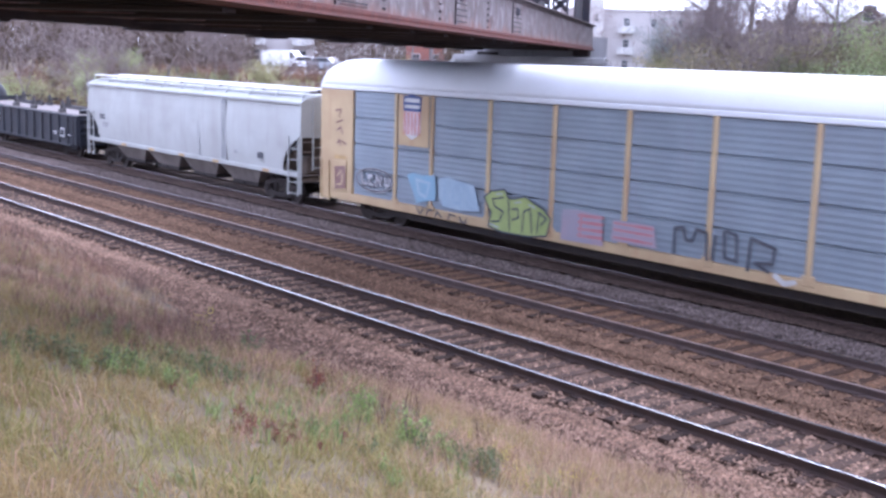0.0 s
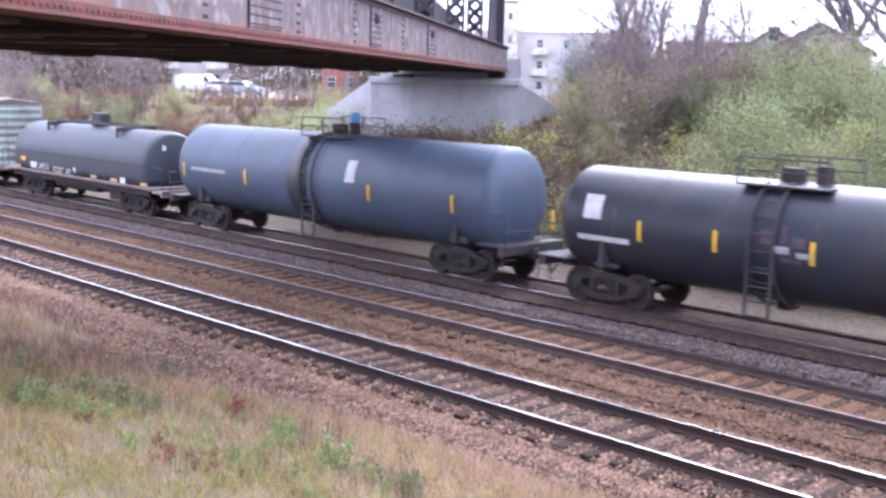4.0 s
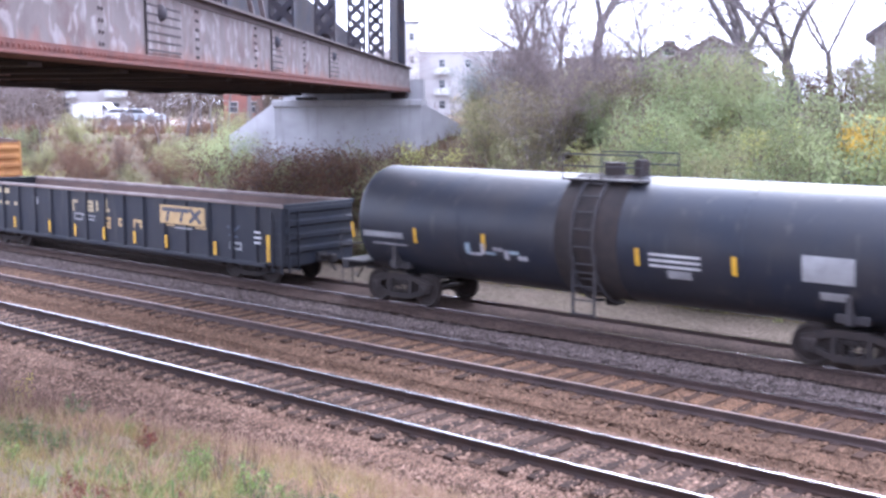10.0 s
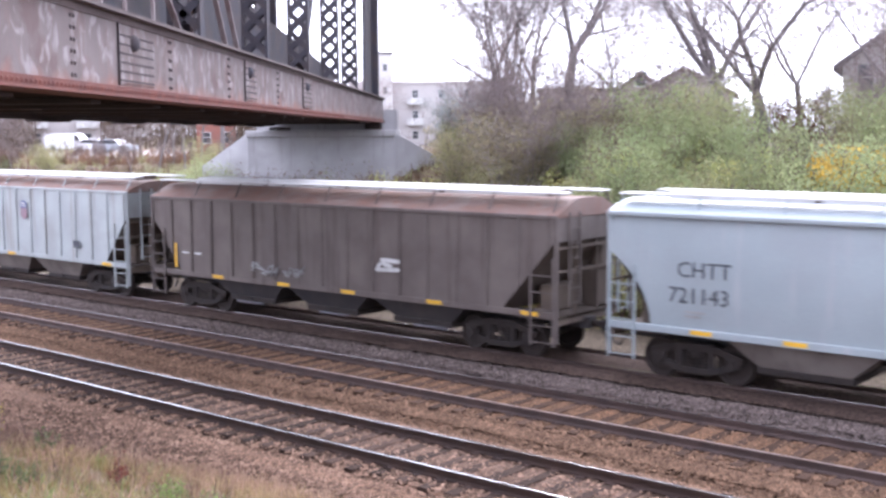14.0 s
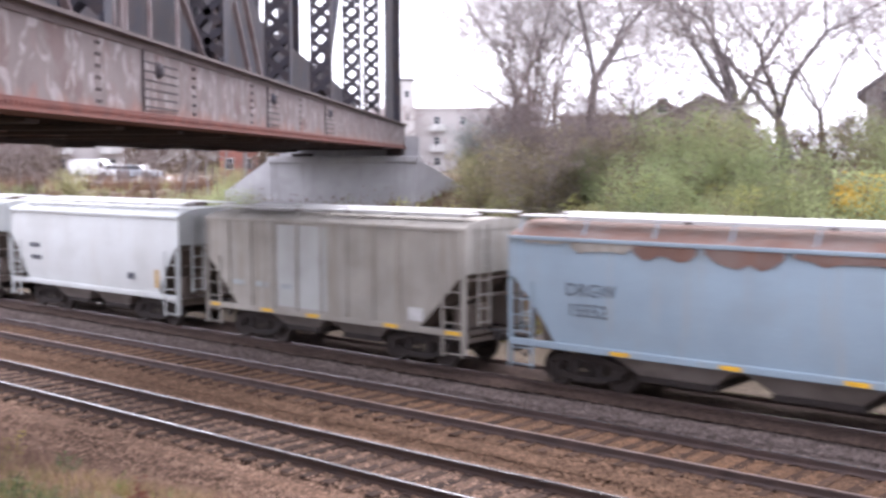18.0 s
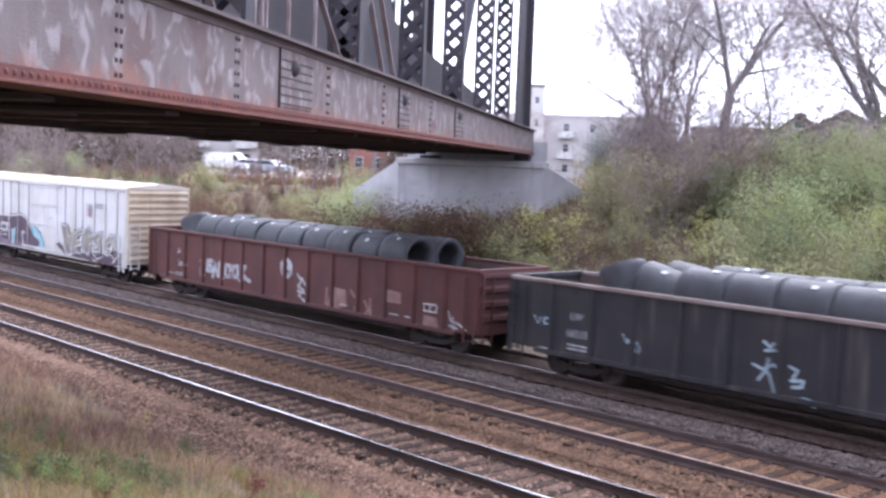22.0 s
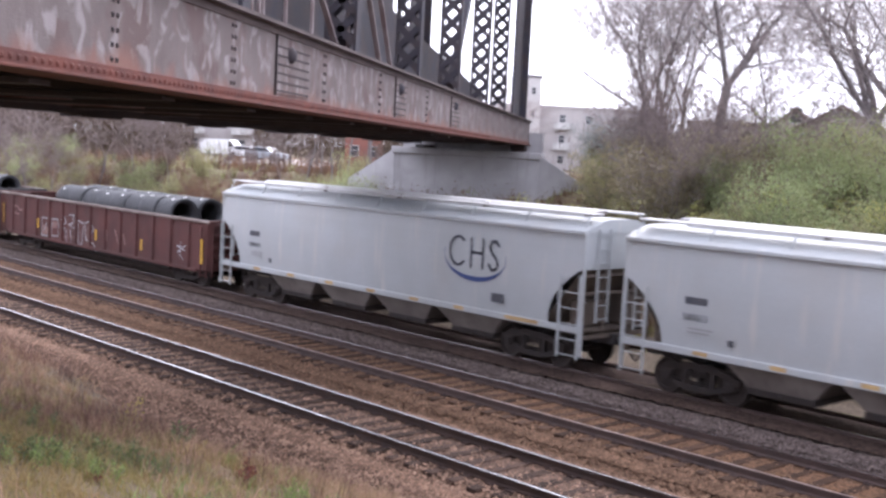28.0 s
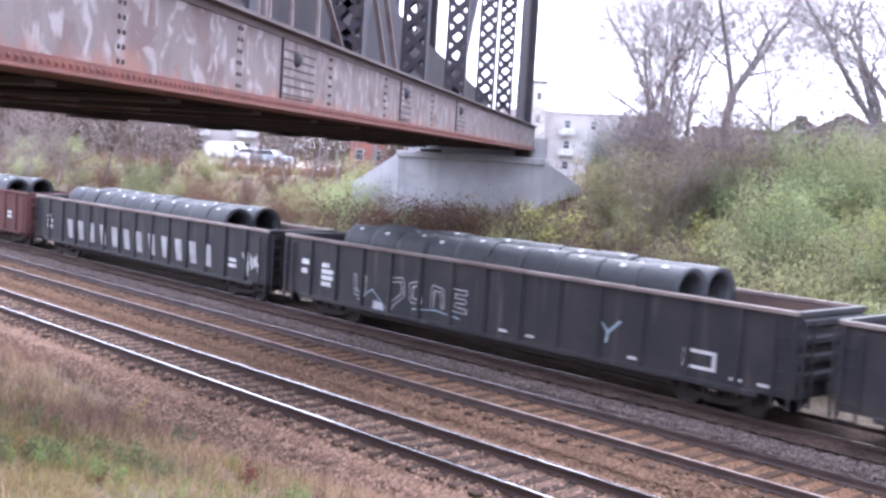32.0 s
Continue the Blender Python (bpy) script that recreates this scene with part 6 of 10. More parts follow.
def graffiti(parent, x0, x1, z0, z1, fill, line, seed, letters=4, y=SIDE - 0.012, angular=False, swell=0.27):
    """Spray-painted swollen letters that spell nothing: fat strokes over a wider outline."""
    rnd = random.Random(seed)
    w, h = (x1 - x0) / letters, z1 - z0
    f, o = Mesh(), Mesh()
    fat = swell * min(w, h)
    rim = max(0.03, 0.06 * min(w, h))
    order = list(range(len(STROKES)))
    rnd.shuffle(order)
    for k in range(letters):
        cx, cz = x0 + (k + 0.5) * w, (z0 + z1) / 2 + rnd.uniform(-0.05, 0.05) * h
        lean, sx, sz = rnd.uniform(-0.15, 0.22), w * rnd.uniform(1.0, 1.35) * rnd.choice((-1, 1)), (h - fat) * rnd.uniform(0.86, 1.05) * rnd.choice((-1, 1))
        jit = 0.2 if angular else 0.14
        for st in STROKES[order[k % len(order)]]:
            pts = [(px + rnd.uniform(-jit, jit), pz + rnd.uniform(-jit, jit)) for px, pz in st]
            pts = [(cx + px * sx + lean * pz * sz, cz + pz * sz) for px, pz in pts]
            if fill:
                brush(f, pts, fat, y - 0.006 - 0.0002 * (k % 2), not angular)
                if line:
                    brush(o, pts, fat + 2 * rim, y - 0.0002 * (k % 2), not angular)
            else:
                brush(o, pts, fat * 0.4, y - 0.0002 * (k % 2), not angular)
        for q in range(2 if fill and line else 0):
            ax, az = cx + rnd.uniform(-0.5, 0.3) * w, cz + rnd.uniform(-0.4, 0.4) * h
            brush(o, [(ax, az), (ax + rnd.uniform(0.1, 0.3) * w, az + rnd.uniform(-0.3, 0.3) * h), (ax + rnd.uniform(0.2, 0.5) * w, az + rnd.uniform(-0.2, 0.2) * h)], rim * 0.8, y - 0.013, False)
    g = None
    if fill:
        g = part("graffiti", f, M[fill], parent, "faded spray-painted graffiti", fix=False)
    if o.v:
        part("graffiti_outline" if g else "graffiti", o, M[line or "dark_paint"], g or parent, "" if g else "scrawled graffiti outline", fix=False)


def scrawl(parent, x0, x1, z0, z1, material, seed, strokes=9, t=0.05, y=SIDE - 0.016):
    """Hand-sprayed strokes."""
    rnd = random.Random(seed)
    m = Mesh()
    for k in range(strokes):
        x = x0 + (x1 - x0) * (k + 0.5) / strokes
        px, pz = x, rnd.uniform(z0, z1)
        for i in range(5):
            qx, qz = x + rnd.uniform(-1, 1) * (x1 - x0) / strokes, rnd.uniform(z0, z1)
            m.beam((px, y, pz), (qx, y, qz), 0.004, t * rnd.uniform(0.6, 1.3), (0, 0, 1) if abs(px - qx) > 0.1 else (1, 0, 0))
            px, pz = qx, qz
    return part("graffiti", m, M[material], parent, "scrawled spray-paint tag", fix=False)


def shield(parent, x, z, s, y=SIDE - 0.02, stripes=True):
    """A railway shield as plain shapes: a dark blue band over a striped field."""
    sh = part("emblem", Mesh().plate([(x - 0.42 * s, z + 0.15 * s), (x + 0.42 * s, z + 0.15 * s), (x + 0.44 * s, z + 0.6 * s), (x + 0.2 * s, z + 0.62 * s), (x, z + 0.68 * s),
                                      (x - 0.2 * s, z + 0.62 * s), (x - 0.44 * s, z + 0.6 * s)], y, y + 0.006), M["navy_paint"], parent)
    part("emblem_field", Mesh().plate([(x - 0.4 * s, z + 0.15 * s), (x - 0.42 * s, z - 0.45 * s), (x - 0.2 * s, z - 0.62 * s), (x, z - 0.7 * s), (x + 0.2 * s, z - 0.62 * s),
                                       (x + 0.42 * s, z - 0.45 * s), (x + 0.4 * s, z + 0.15 * s)], y, y + 0.006), M["white_paint" if stripes else "pink_paint"], sh)
    if stripes:
        m = Mesh()
        for k in range(5):
            xx = x - 0.34 * s + k * 0.17 * s
            m.box(xx - 0.035 * s, xx + 0.035 * s, y - 0.005, y - 0.001, z - 0.56 * s, z + 0.14 * s)
        part("emblem_stripe", m, M["red_paint"], sh)
    b = Mesh().box(x - 0.36 * s, x + 0.36 * s, y - 0.005, y - 0.001, z + 0.24 * s, z + 0.34 * s).box(x - 0.36 * s, x + 0.36 * s, y - 0.005, y - 0.001, z + 0.42 * s, z + 0.54 * s)
    part("emblem_band", b, M["white_paint"], sh)


def covered_hopper(front, rear, label, paint, ribbed=False, eave=3.66, top=4.02, cut=1.35, cut_z=2.75, bays=3, sill=1.24, ribs=1.0, roof=None, weld=None, dark="hopper_grime", steel=None, bay_mat=None, drop=0.42, bow=2.2, top_mat=None):
    car, hl = start_car("covered_hopper", label, "hopper car", front, rear)
    pm = M[paint]
    st = M[steel or paint]
    tm = M[top_mat or "walkway_pale"]
    grim = M["hopper_grime"]
    zs = [sill + (cut_z - sill) * k / 7 for k in range(8)] + [cut_z + 0.001, (cut_z + eave) / 2, eave]

    def reach(z):
        if z > cut_z:
            return hl - 0.04
        k = (z - sill) / (cut_z - sill)
        return hl - 0.04 - cut * ((1 - k) if ribbed else (1 - k ** bow))

    def bulge(z):
        return 1.6 - (0.0 if ribbed else 0.07 * ((z - 2.4) / 1.2) ** 2)
    for sg in (-1, 1):
        rings = [[(-reach(z), sg * bulge(z), z), (reach(z), sg * bulge(z), z), (reach(z), sg * (bulge(z) - 0.04), z), (-reach(z), sg * (bulge(z) - 0.04), z)] for z in zs]
        sd = part("side_panel", Mesh().loft(rings), pm, car)
        if ribbed:
            n = int(2 * hl / ribs)
            for k in range(n + 1):
                x = -hl + 0.15 + k * (2 * hl - 0.3) / n
                z0 = max(sill, sill + (cut_z - sill) * (1 - (hl - 0.04 - abs(x)) / cut))
                if z0 < eave - 0.2:
                    part("rib", Mesh().box(x - 0.04, x + 0.04, min(sg * 1.6, sg * 1.665), max(sg * 1.6, sg * 1.665), z0, eave - 0.04, 0.012), pm, sd)
        if weld is not None:
            part("weld_seam", Mesh().box(weld - 0.05, weld + 0.05, min(sg * 1.58, sg * 1.63), max(sg * 1.58, sg * 1.63), sill, eave, 0.01), st, sd)
        part("side_sill", Mesh().box(-hl + 0.02, hl - 0.02, min(sg * 1.5, sg * 1.62), max(sg * 1.5, sg * 1.62), sill - 0.16, sill, 0.015), st, car)
        part("eave_rail", Mesh().box(-hl, hl, min(sg * 1.55, sg * 1.64), max(sg * 1.55, sg * 1.64), eave - 0.05, eave + 0.04, 0.01), st, car)
    ring = [(-1.6, eave - 0.02), (-1.56, eave + 0.05), (-1.3, eave + 0.16), (-0.7, top - 0.02), (-0.4, top), (0.4, top), (0.7, top - 0.02), (1.3, eave + 0.16), (1.56, eave + 0.05), (1.6, eave - 0.02)]
    rf = part("roof", Mesh().loft([[(x, y, z) for y, z in ring] for x in (-hl + 0.01, hl - 0.01)]), M[roof] if roof else pm, car)
    m = (top - 0.02 - eave) / 2
    n = max(4, int(hl / 1.7))
    for k in range(n):
        x0 = -hl + 0.9 + k * (2 * hl - 1.8) / n
        x1 = x0 + (2 * hl - 1.8) / n
        lid = [(-0.4, top), (-0.4, top + 0.1), (-0.3, top + 0.19), (0.3, top + 0.19), (0.4, top + 0.1), (0.4, top)]
        hatch = part("hatch_cover", Mesh().loft([[(x, y * f, top + (z - top) * f) for y, z in lid] for x, f in ((x0 + 0.03, 0.8), (x0 + 0.12, 1.0), (x1 - 0.12, 1.0), (x1 - 0.03, 0.8))]), tm, rf)
        part("hatch_clamp", Mesh().box(x1 - 0.03, x1 + 0.03, -0.5, 0.5, top + 0.02, top + 0.15, 0.01), M["hopper_grime"], hatch)
    for y in (-0.98, 0.98):
        part("running_board", Mesh().box(-hl + 0.1, hl - 0.1, y - 0.26, y + 0.26, top + 0.1, top + 0.15, 0.01), tm, rf, "pale roof walkway grating")
        s = math.copysign(1, y)
        br = Mesh().beam((0, y + s * 0.2, top + 0.1), (0, s * 1.45, eave + 0.06), 0.035, 0.035).data("walkway_bracket", st)
        for k in range(2 * n + 1):
            part("walkway_bracket", br, None, rf, at=pose(-hl + 0.2 + k * (2 * hl - 0.4) / (2 * n), 0, 0))
    for sg in (-1, 1):
        x = sg * (hl - 0.04)
        part("end_wall", Mesh().box(min(x, x - sg * 0.04), max(x, x - sg * 0.04), -1.52, 1.52, cut_z - 0.05, eave), pm, car)
        part("slope_sheet", Mesh().loft([[(x - sg * 0.05, y, cut_z) for y in (-1.5, 1.5)] + [(x - sg * 0.1, y, cut_z - 0.06) for y in (1.5, -1.5)],
                                         [(x - sg * (cut + 0.25), y, sill - 0.1) for y in (-1.5, 1.5)] + [(x - sg * (cut + 0.3), y, sill - 0.16) for y in (1.5, -1.5)]]), M[dark], car, "grimy slope sheet")
        part("end_platform", Mesh().box(min(x, x - sg * 1.1), max(x, x - sg * 1.1), -1.5, 1.5, sill - 0.2, sill - 0.12).box(min(x, x - sg * 0.12), max(x, x - sg * 0.12), -1.55, 1.55, sill - 0.34, sill - 0.12, 0.02), grim, car)
        for y in (-1.55, 1.55):
            part("corner_post", Mesh().box(x - 0.045, x + 0.045, y - 0.04, y + 0.04, 0.5 if y < 0 else sill - 0.15, eave, 0.01), st, car)
        for y in (-0.55, 0.55):
            part("end_post", Mesh().beam((x - sg * 0.05, y, sill - 0.15), (x - sg * 0.05, y, cut_z), 0.06, 0.06), grim, car)
        part("end_rail", Mesh().beam((x, -1.5, (sill + cut_z) / 2 + 0.1), (x, 1.5, (sill + cut_z) / 2 + 0.1), 0.05, 0.05).beam((x, -1.5, cut_z - 0.2), (x, 1.5, cut_z - 0.2), 0.05, 0.05), grim, car)
        ladder(car, sg * (hl - 0.4), 0.42, min(cut_z - 0.05, 2.55), st, 0.66, SIDE - 0.045, 0.4)
        part("brake_box", Mesh().box(min(x - sg * 0.5, x - sg * 0.9), max(x - sg * 0.5, x - sg * 0.9), -0.9, 0.3, sill - 0.1, sill + 0.55, 0.05), grim, car)
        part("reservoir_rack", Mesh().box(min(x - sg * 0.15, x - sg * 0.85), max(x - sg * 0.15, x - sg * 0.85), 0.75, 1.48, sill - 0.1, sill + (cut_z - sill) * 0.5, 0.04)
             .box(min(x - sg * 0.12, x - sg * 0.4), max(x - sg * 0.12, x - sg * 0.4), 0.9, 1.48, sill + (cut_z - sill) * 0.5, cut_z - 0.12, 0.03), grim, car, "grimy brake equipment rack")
        end_ladder(car, x + sg * 0.06, -0.75, sill + 0.1, eave + 0.1, st, 0.5)
    span = 2 * (hl - 2.8)
    for k in range(bays):
        xc = -span / 2 + (k + 0.5) * span / bays
        w = span / bays * 0.5
        bay = part("hopper_bay", Mesh().loft([[(xc - w, -1.48, sill - 0.1), (xc + w, -1.48, sill - 0.1), (xc + w, 1.48, sill - 0.1), (xc - w, 1.48, sill - 0.1)],
                                              [(xc - w * 0.58, -1.2, drop + 0.12), (xc + w * 0.58, -1.2, drop + 0.12), (xc + w * 0.58, 1.2, drop + 0.12), (xc - w * 0.58, 1.2, drop + 0.12)]]), M[bay_mat or "bay_grime"], car)
        part("outlet_gate", Mesh().box(xc - w * 0.6, xc + w * 0.6, -1.22, 1.22, drop - 0.04, drop + 0.12, 0.02).tube((xc, -1.3, drop + 0.05), (xc, -0.9, drop + 0.05), 0.04, 8), M["bogie"], bay)
    running_gear(car, hl, 2.0)
    return car, hl


def boxcar(front, rear, label, paint, roof, end, eave=3.98, ribs=None, doors=(), stripes=8, low=0.82, rib_mat=None, sill_mat=None, stripe_mat="white_paint", ridge=4.2, rib_at=None, panels=(), corr=9):
    """rib_at: where the side posts stand; panels: (from, to, paint) between them; doors: (from, to, paint, kind)."""
    car, hl = start_car("boxcar", label, "boxcar", front, rear)
    part("underframe", Mesh().box(-hl + 3.3, hl - 3.3, -1.3, 1.3, 0.5, low), M["bogie"], car)
    part("body", Mesh().box(-hl + 0.06, hl - 0.06, -1.56, 1.56, low, eave), M[paint], car)
    rf = part("roof", Mesh().loft([[(x, y, z) for y, z in ((-1.64, eave - 0.05), (-1.64, eave + 0.02), (0, ridge), (1.64, eave + 0.02), (1.64, eave - 0.05))] for x in (-hl, hl)]), M[roof], car)
    part("eave_rail", Mesh().box(-hl, hl, -1.66, -1.56, eave - 0.13, eave - 0.052, 0.012), M[rib_mat or paint], car)
    for k in range(stripes):
        x = -hl + (k + 0.6) * 2 * hl / stripes
        for sg in (-1, 1):
            part("roof_seam", Mesh().loft([[(x - 0.07, sg * 1.63, eave + 0.025), (x + 0.07, sg * 1.63, eave + 0.025), (x + 0.07, sg * 1.63, eave + 0.06), (x - 0.07, sg * 1.63, eave + 0.06)],
                                           [(x - 0.07, 0, ridge + 0.002), (x + 0.07, 0, ridge + 0.002), (x + 0.07, 0, ridge + 0.04), (x - 0.07, 0, ridge + 0.04)]]), M[stripe_mat], rf)
    posts = rib_at or [-hl + 0.1 + k * (2 * hl - 0.2) / (ribs - 1) for k in range(ribs or 0)]
    for sg in (-1, 1):
        part("side_sill", Mesh().box(-hl + 0.02, hl - 0.02, min(sg * 1.54, sg * 1.62), max(sg * 1.54, sg * 1.62), low - 0.14, low + 0.06, 0.012), M[sill_mat or paint], car)
        for x in posts:
            if any(d[0] - 0.2 < x < d[1] + 0.2 for d in doors):
                continue
            part("rib", Mesh().box(x - 0.05, x + 0.05, min(sg * 1.56, sg * 1.64), max(sg * 1.56, sg * 1.64), low + 0.06, eave - 0.13, 0.018), M[rib_mat or paint], car)
        x = sg * (hl - 0.06)
        ew = part("end_wall", Mesh().box(min(x, x + sg * 0.03), max(x, x + sg * 0.03), -1.58, 1.58, low, eave - 0.02), M[end], car)
        for y in (-1.55, 1.55):
            part("corner_post", Mesh().box(min(x, x + sg * 0.08), max(x, x + sg * 0.08), y - 0.05, y + 0.05, low, eave - 0.02, 0.015), M[end], ew)
        part("end_gable", Mesh().loft([[(xx, -1.6, eave - 0.05), (xx, 1.6, eave - 0.05), (xx, 0, ridge - 0.02)] for xx in sorted((x, x + sg * 0.05))]), M[end], ew)
        nz = corr
        for k in range(nz):
            z, h = low + 0.15 + k * (eave - low - 0.2) / nz, (eave - low - 0.2) / nz
            part("corrugation", Mesh().loft([[(x + sg * 0.03, y, z), (x + sg * 0.03, y, z + 0.64 * h), (x + sg * 0.12, y * 0.985, z + 0.48 * h), (x + sg * 0.12, y * 0.985, z + 0.19 * h)] for y in (-1.5, 1.5)]), M[end], ew)
        end_ladder(car, x + sg * 0.17, -1.25, 0.6, 2.5, M[sill_mat or paint])
        part("brake_platform", Mesh().box(min(x, x + sg * 0.35), max(x, x + sg * 0.35), -0.6, 0.6, low + 0.18, low + 0.23).tube((x + sg * 0.15, 0.3, low + 0.9), (x + sg * 0.2, 0.3, low + 0.9), 0.25, 14), M["hopper_grime"], car)
        ladder(car, sg * (hl - 0.35), 0.5, 2.0, M[sill_mat or paint], 0.45, SIDE - 0.05)
    for a, b, pmat in panels:
        part("side_panel", Mesh().box(a, b, -1.572, -1.561, low + 0.07, eave - 0.14), M[pmat], car, "repainted side panel")
    for a, b, dm, style in doors:
        d = part("door", Mesh().box(a, b, -1.6, -1.565, low + 0.1, eave - 0.14, 0.01), M[dm], car)
        w = b - a
        if style == "slats":
            n = 20
            for k in range(n):
                z, h = low + 0.14 + k * (eave - low - 0.32) / n, (eave - low - 0.32) / n
                part("door_slat", Mesh().loft([[(a + 0.05, -1.6, z), (a + 0.05, -1.6, z + h * 0.9), (a + 0.05, -1.635, z + h * 0.7), (a + 0.05, -1.635, z + h * 0.2)],
                                               [(b - 0.05, -1.6, z), (b - 0.05, -1.6, z + h * 0.9), (b - 0.05, -1.635, z + h * 0.7), (b - 0.05, -1.635, z + h * 0.2)]]), M[dm], d)
        else:
            for k in range(4):
                z = low + 0.3 + k * (eave - low - 0.6) / 3
                part("door_rib", Mesh().box(a + 0.06, b - 0.06, -1.63, -1.6, z - 0.03, z + 0.03, 0.008), M[dm], d)
        if style == "rods":
            for x in (a + 0.06, a + 0.2 * w, a + 0.3 * w, a + 0.7 * w, a + 0.8 * w, b - 0.06):
                part("lock_rod", Mesh().box(x - 0.045, x + 0.045, -1.665, -1.6, low + 0.12, eave - 0.18, 0.015), M["door_steel"], d)
                part("rod_guide", Mesh().box(x - 0.09, x + 0.09, -1.68, -1.61, 1.9, 1.98, 0.01), M["bogie"], d)
            part("door_plate", Mesh().box(a + 0.36 * w, a + 0.64 * w, -1.615, -1.6, 2.25, 3.55, 0.004), M["pale_hopper"], d, "faded pale placard plate")
            part("crank_wheel", Mesh().lathe([(0, 0.12), (-0.04, 0.12), (-0.04, 0.19), (0, 0.19)], 14, "y", (a + 0.5 * w, -1.62, 1.55)), M["oxide_dull"], d)
        elif style == "plain":
            for x in (a + 0.25 * w, a + 0.6 * w):
                part("lock_rod", Mesh().tube((x, -1.645, low + 0.15), (x, -1.645, eave - 0.2), 0.02, 6), M[dm], d)
        part("lower_track", Mesh().box(a - 1.0, b + 0.4, -1.67, -1.6, low, low + 0.07), M[sill_mat or paint], d)
        part("upper_track", Mesh().box(a - 1.0, b + 0.4, -1.66, -1.6, eave - 0.19, eave - 0.135), M[sill_mat or paint], d)
    running_gear(car, hl, 2.1)
    part("brake_gear", Mesh().box(-1.2, 0.6, -0.8, -0.4, 0.5, 0.8, 0.04).tube((-3.5, -0.6, 0.62), (3.2, -0.6, 0.62), 0.03, 6), M["bogie"], car)
    return car, hl


def strokes(parent, lines, width, material, y=SIDE - 0.05, label="", name="graffiti", rounded=True):
    """Sprayed bands along lines of (x, z), each a part."""
    for k, pts in enumerate(lines):
        m = Mesh()
        brush(m, pts, width, y - 0.0001 * k, rounded)
        part(name, m, M[material], parent, label, fix=False)


def shapes(parent, outlines, material, y=SIDE - 0.04, label="", name="graffiti"):
    """Flat painted shapes, each an outline of (x, z)."""
    for pts in outlines:
        part(name, Mesh().plate(pts, y, y + 0.004), M[material], parent, label)


def gondola(front, rear, label, paint, top=2.58, low=0.62, ribs=15, rim="gondola_rim"):
    car, hl = start_car("gondola", label, "gondola car", front, rear)
    part("underframe", Mesh().box(-hl + 3.3, hl - 3.3, -1.3, 1.3, 0.42, low + 0.1), M["bogie"], car)
    for sg in (-1, 1):
        sd = part("side_wall", Mesh().box(-hl + 0.05, hl - 0.05, min(sg * 1.5, sg * 1.55), max(sg * 1.5, sg * 1.55), low + 0.1, top - 0.04), M[paint], car)
        part("top_chord", Mesh().box(-hl, hl, min(sg * 1.48, sg * 1.66), max(sg * 1.48, sg * 1.66), top - 0.1, top, 0.015), M[rim], car)
        part("side_sill", Mesh().box(-hl + 0.9, hl - 0.9, min(sg * 1.5, sg * 1.62), max(sg * 1.5, sg * 1.62), low, low + 0.12, 0.012), M[paint], car)
        part("lining", Mesh().box(-hl + 0.1, hl - 0.1, min(sg * 1.46, sg * 1.497), max(sg * 1.46, sg * 1.497), 1.0, top - 0.12), M["gondola_inside"], car, "rusty inside lining")
        for k in range(ribs):
            x = -hl + 0.12 + k * (2 * hl - 0.24) / (ribs - 1)
            part("side_post", Mesh().loft([[(x - 0.07, sg * 1.55, low + 0.12), (x + 0.07, sg * 1.55, low + 0.12), (x + 0.045, sg * 1.645, low + 0.12), (x - 0.045, sg * 1.645, low + 0.12)],
                                           [(x - 0.09, sg * 1.55, top - 0.1), (x + 0.09, sg * 1.55, top - 0.1), (x + 0.055, sg * 1.64, top - 0.1), (x - 0.055, sg * 1.64, top - 0.1)]]), M[paint], sd)
        x = sg * (hl - 0.05)
        ew = part("end_wall", Mesh().box(min(x, x + sg * 0.04), max(x, x + sg * 0.04), -1.55, 1.55, low + 0.1, top - 0.04).box(min(x - sg * 0.06, x + sg * 0.1), max(x - sg * 0.06, x + sg * 0.1), -1.62, 1.62, top - 0.12, top + 0.01, 0.015), M[paint], car)
        for k in range(4):
            z = low + 0.45 + k * 0.4
            part("corrugation", Mesh().loft([[(x + sg * 0.04, y, z), (x + sg * 0.04, y, z + 0.24), (x + sg * 0.13, y, z + 0.18), (x + sg * 0.13, y, z + 0.06)] for y in (-1.5, 1.5)]), M[paint], ew)
        end_ladder(car, x + sg * 0.16, -1.3, 0.5, top - 0.2, M[paint])
        ladder(car, sg * (hl - 0.32), 0.45, top - 0.25, M[paint], 0.42, SIDE - 0.04, 0.38)
    part("floor", Mesh().box(-hl + 0.1, hl - 0.1, -1.5, 1.5, 0.98, 1.06), M["gondola_inside"], car)
    running_gear(car, hl, 2.2)
    return car, hl


COIL_MESH = []
LOADS = []


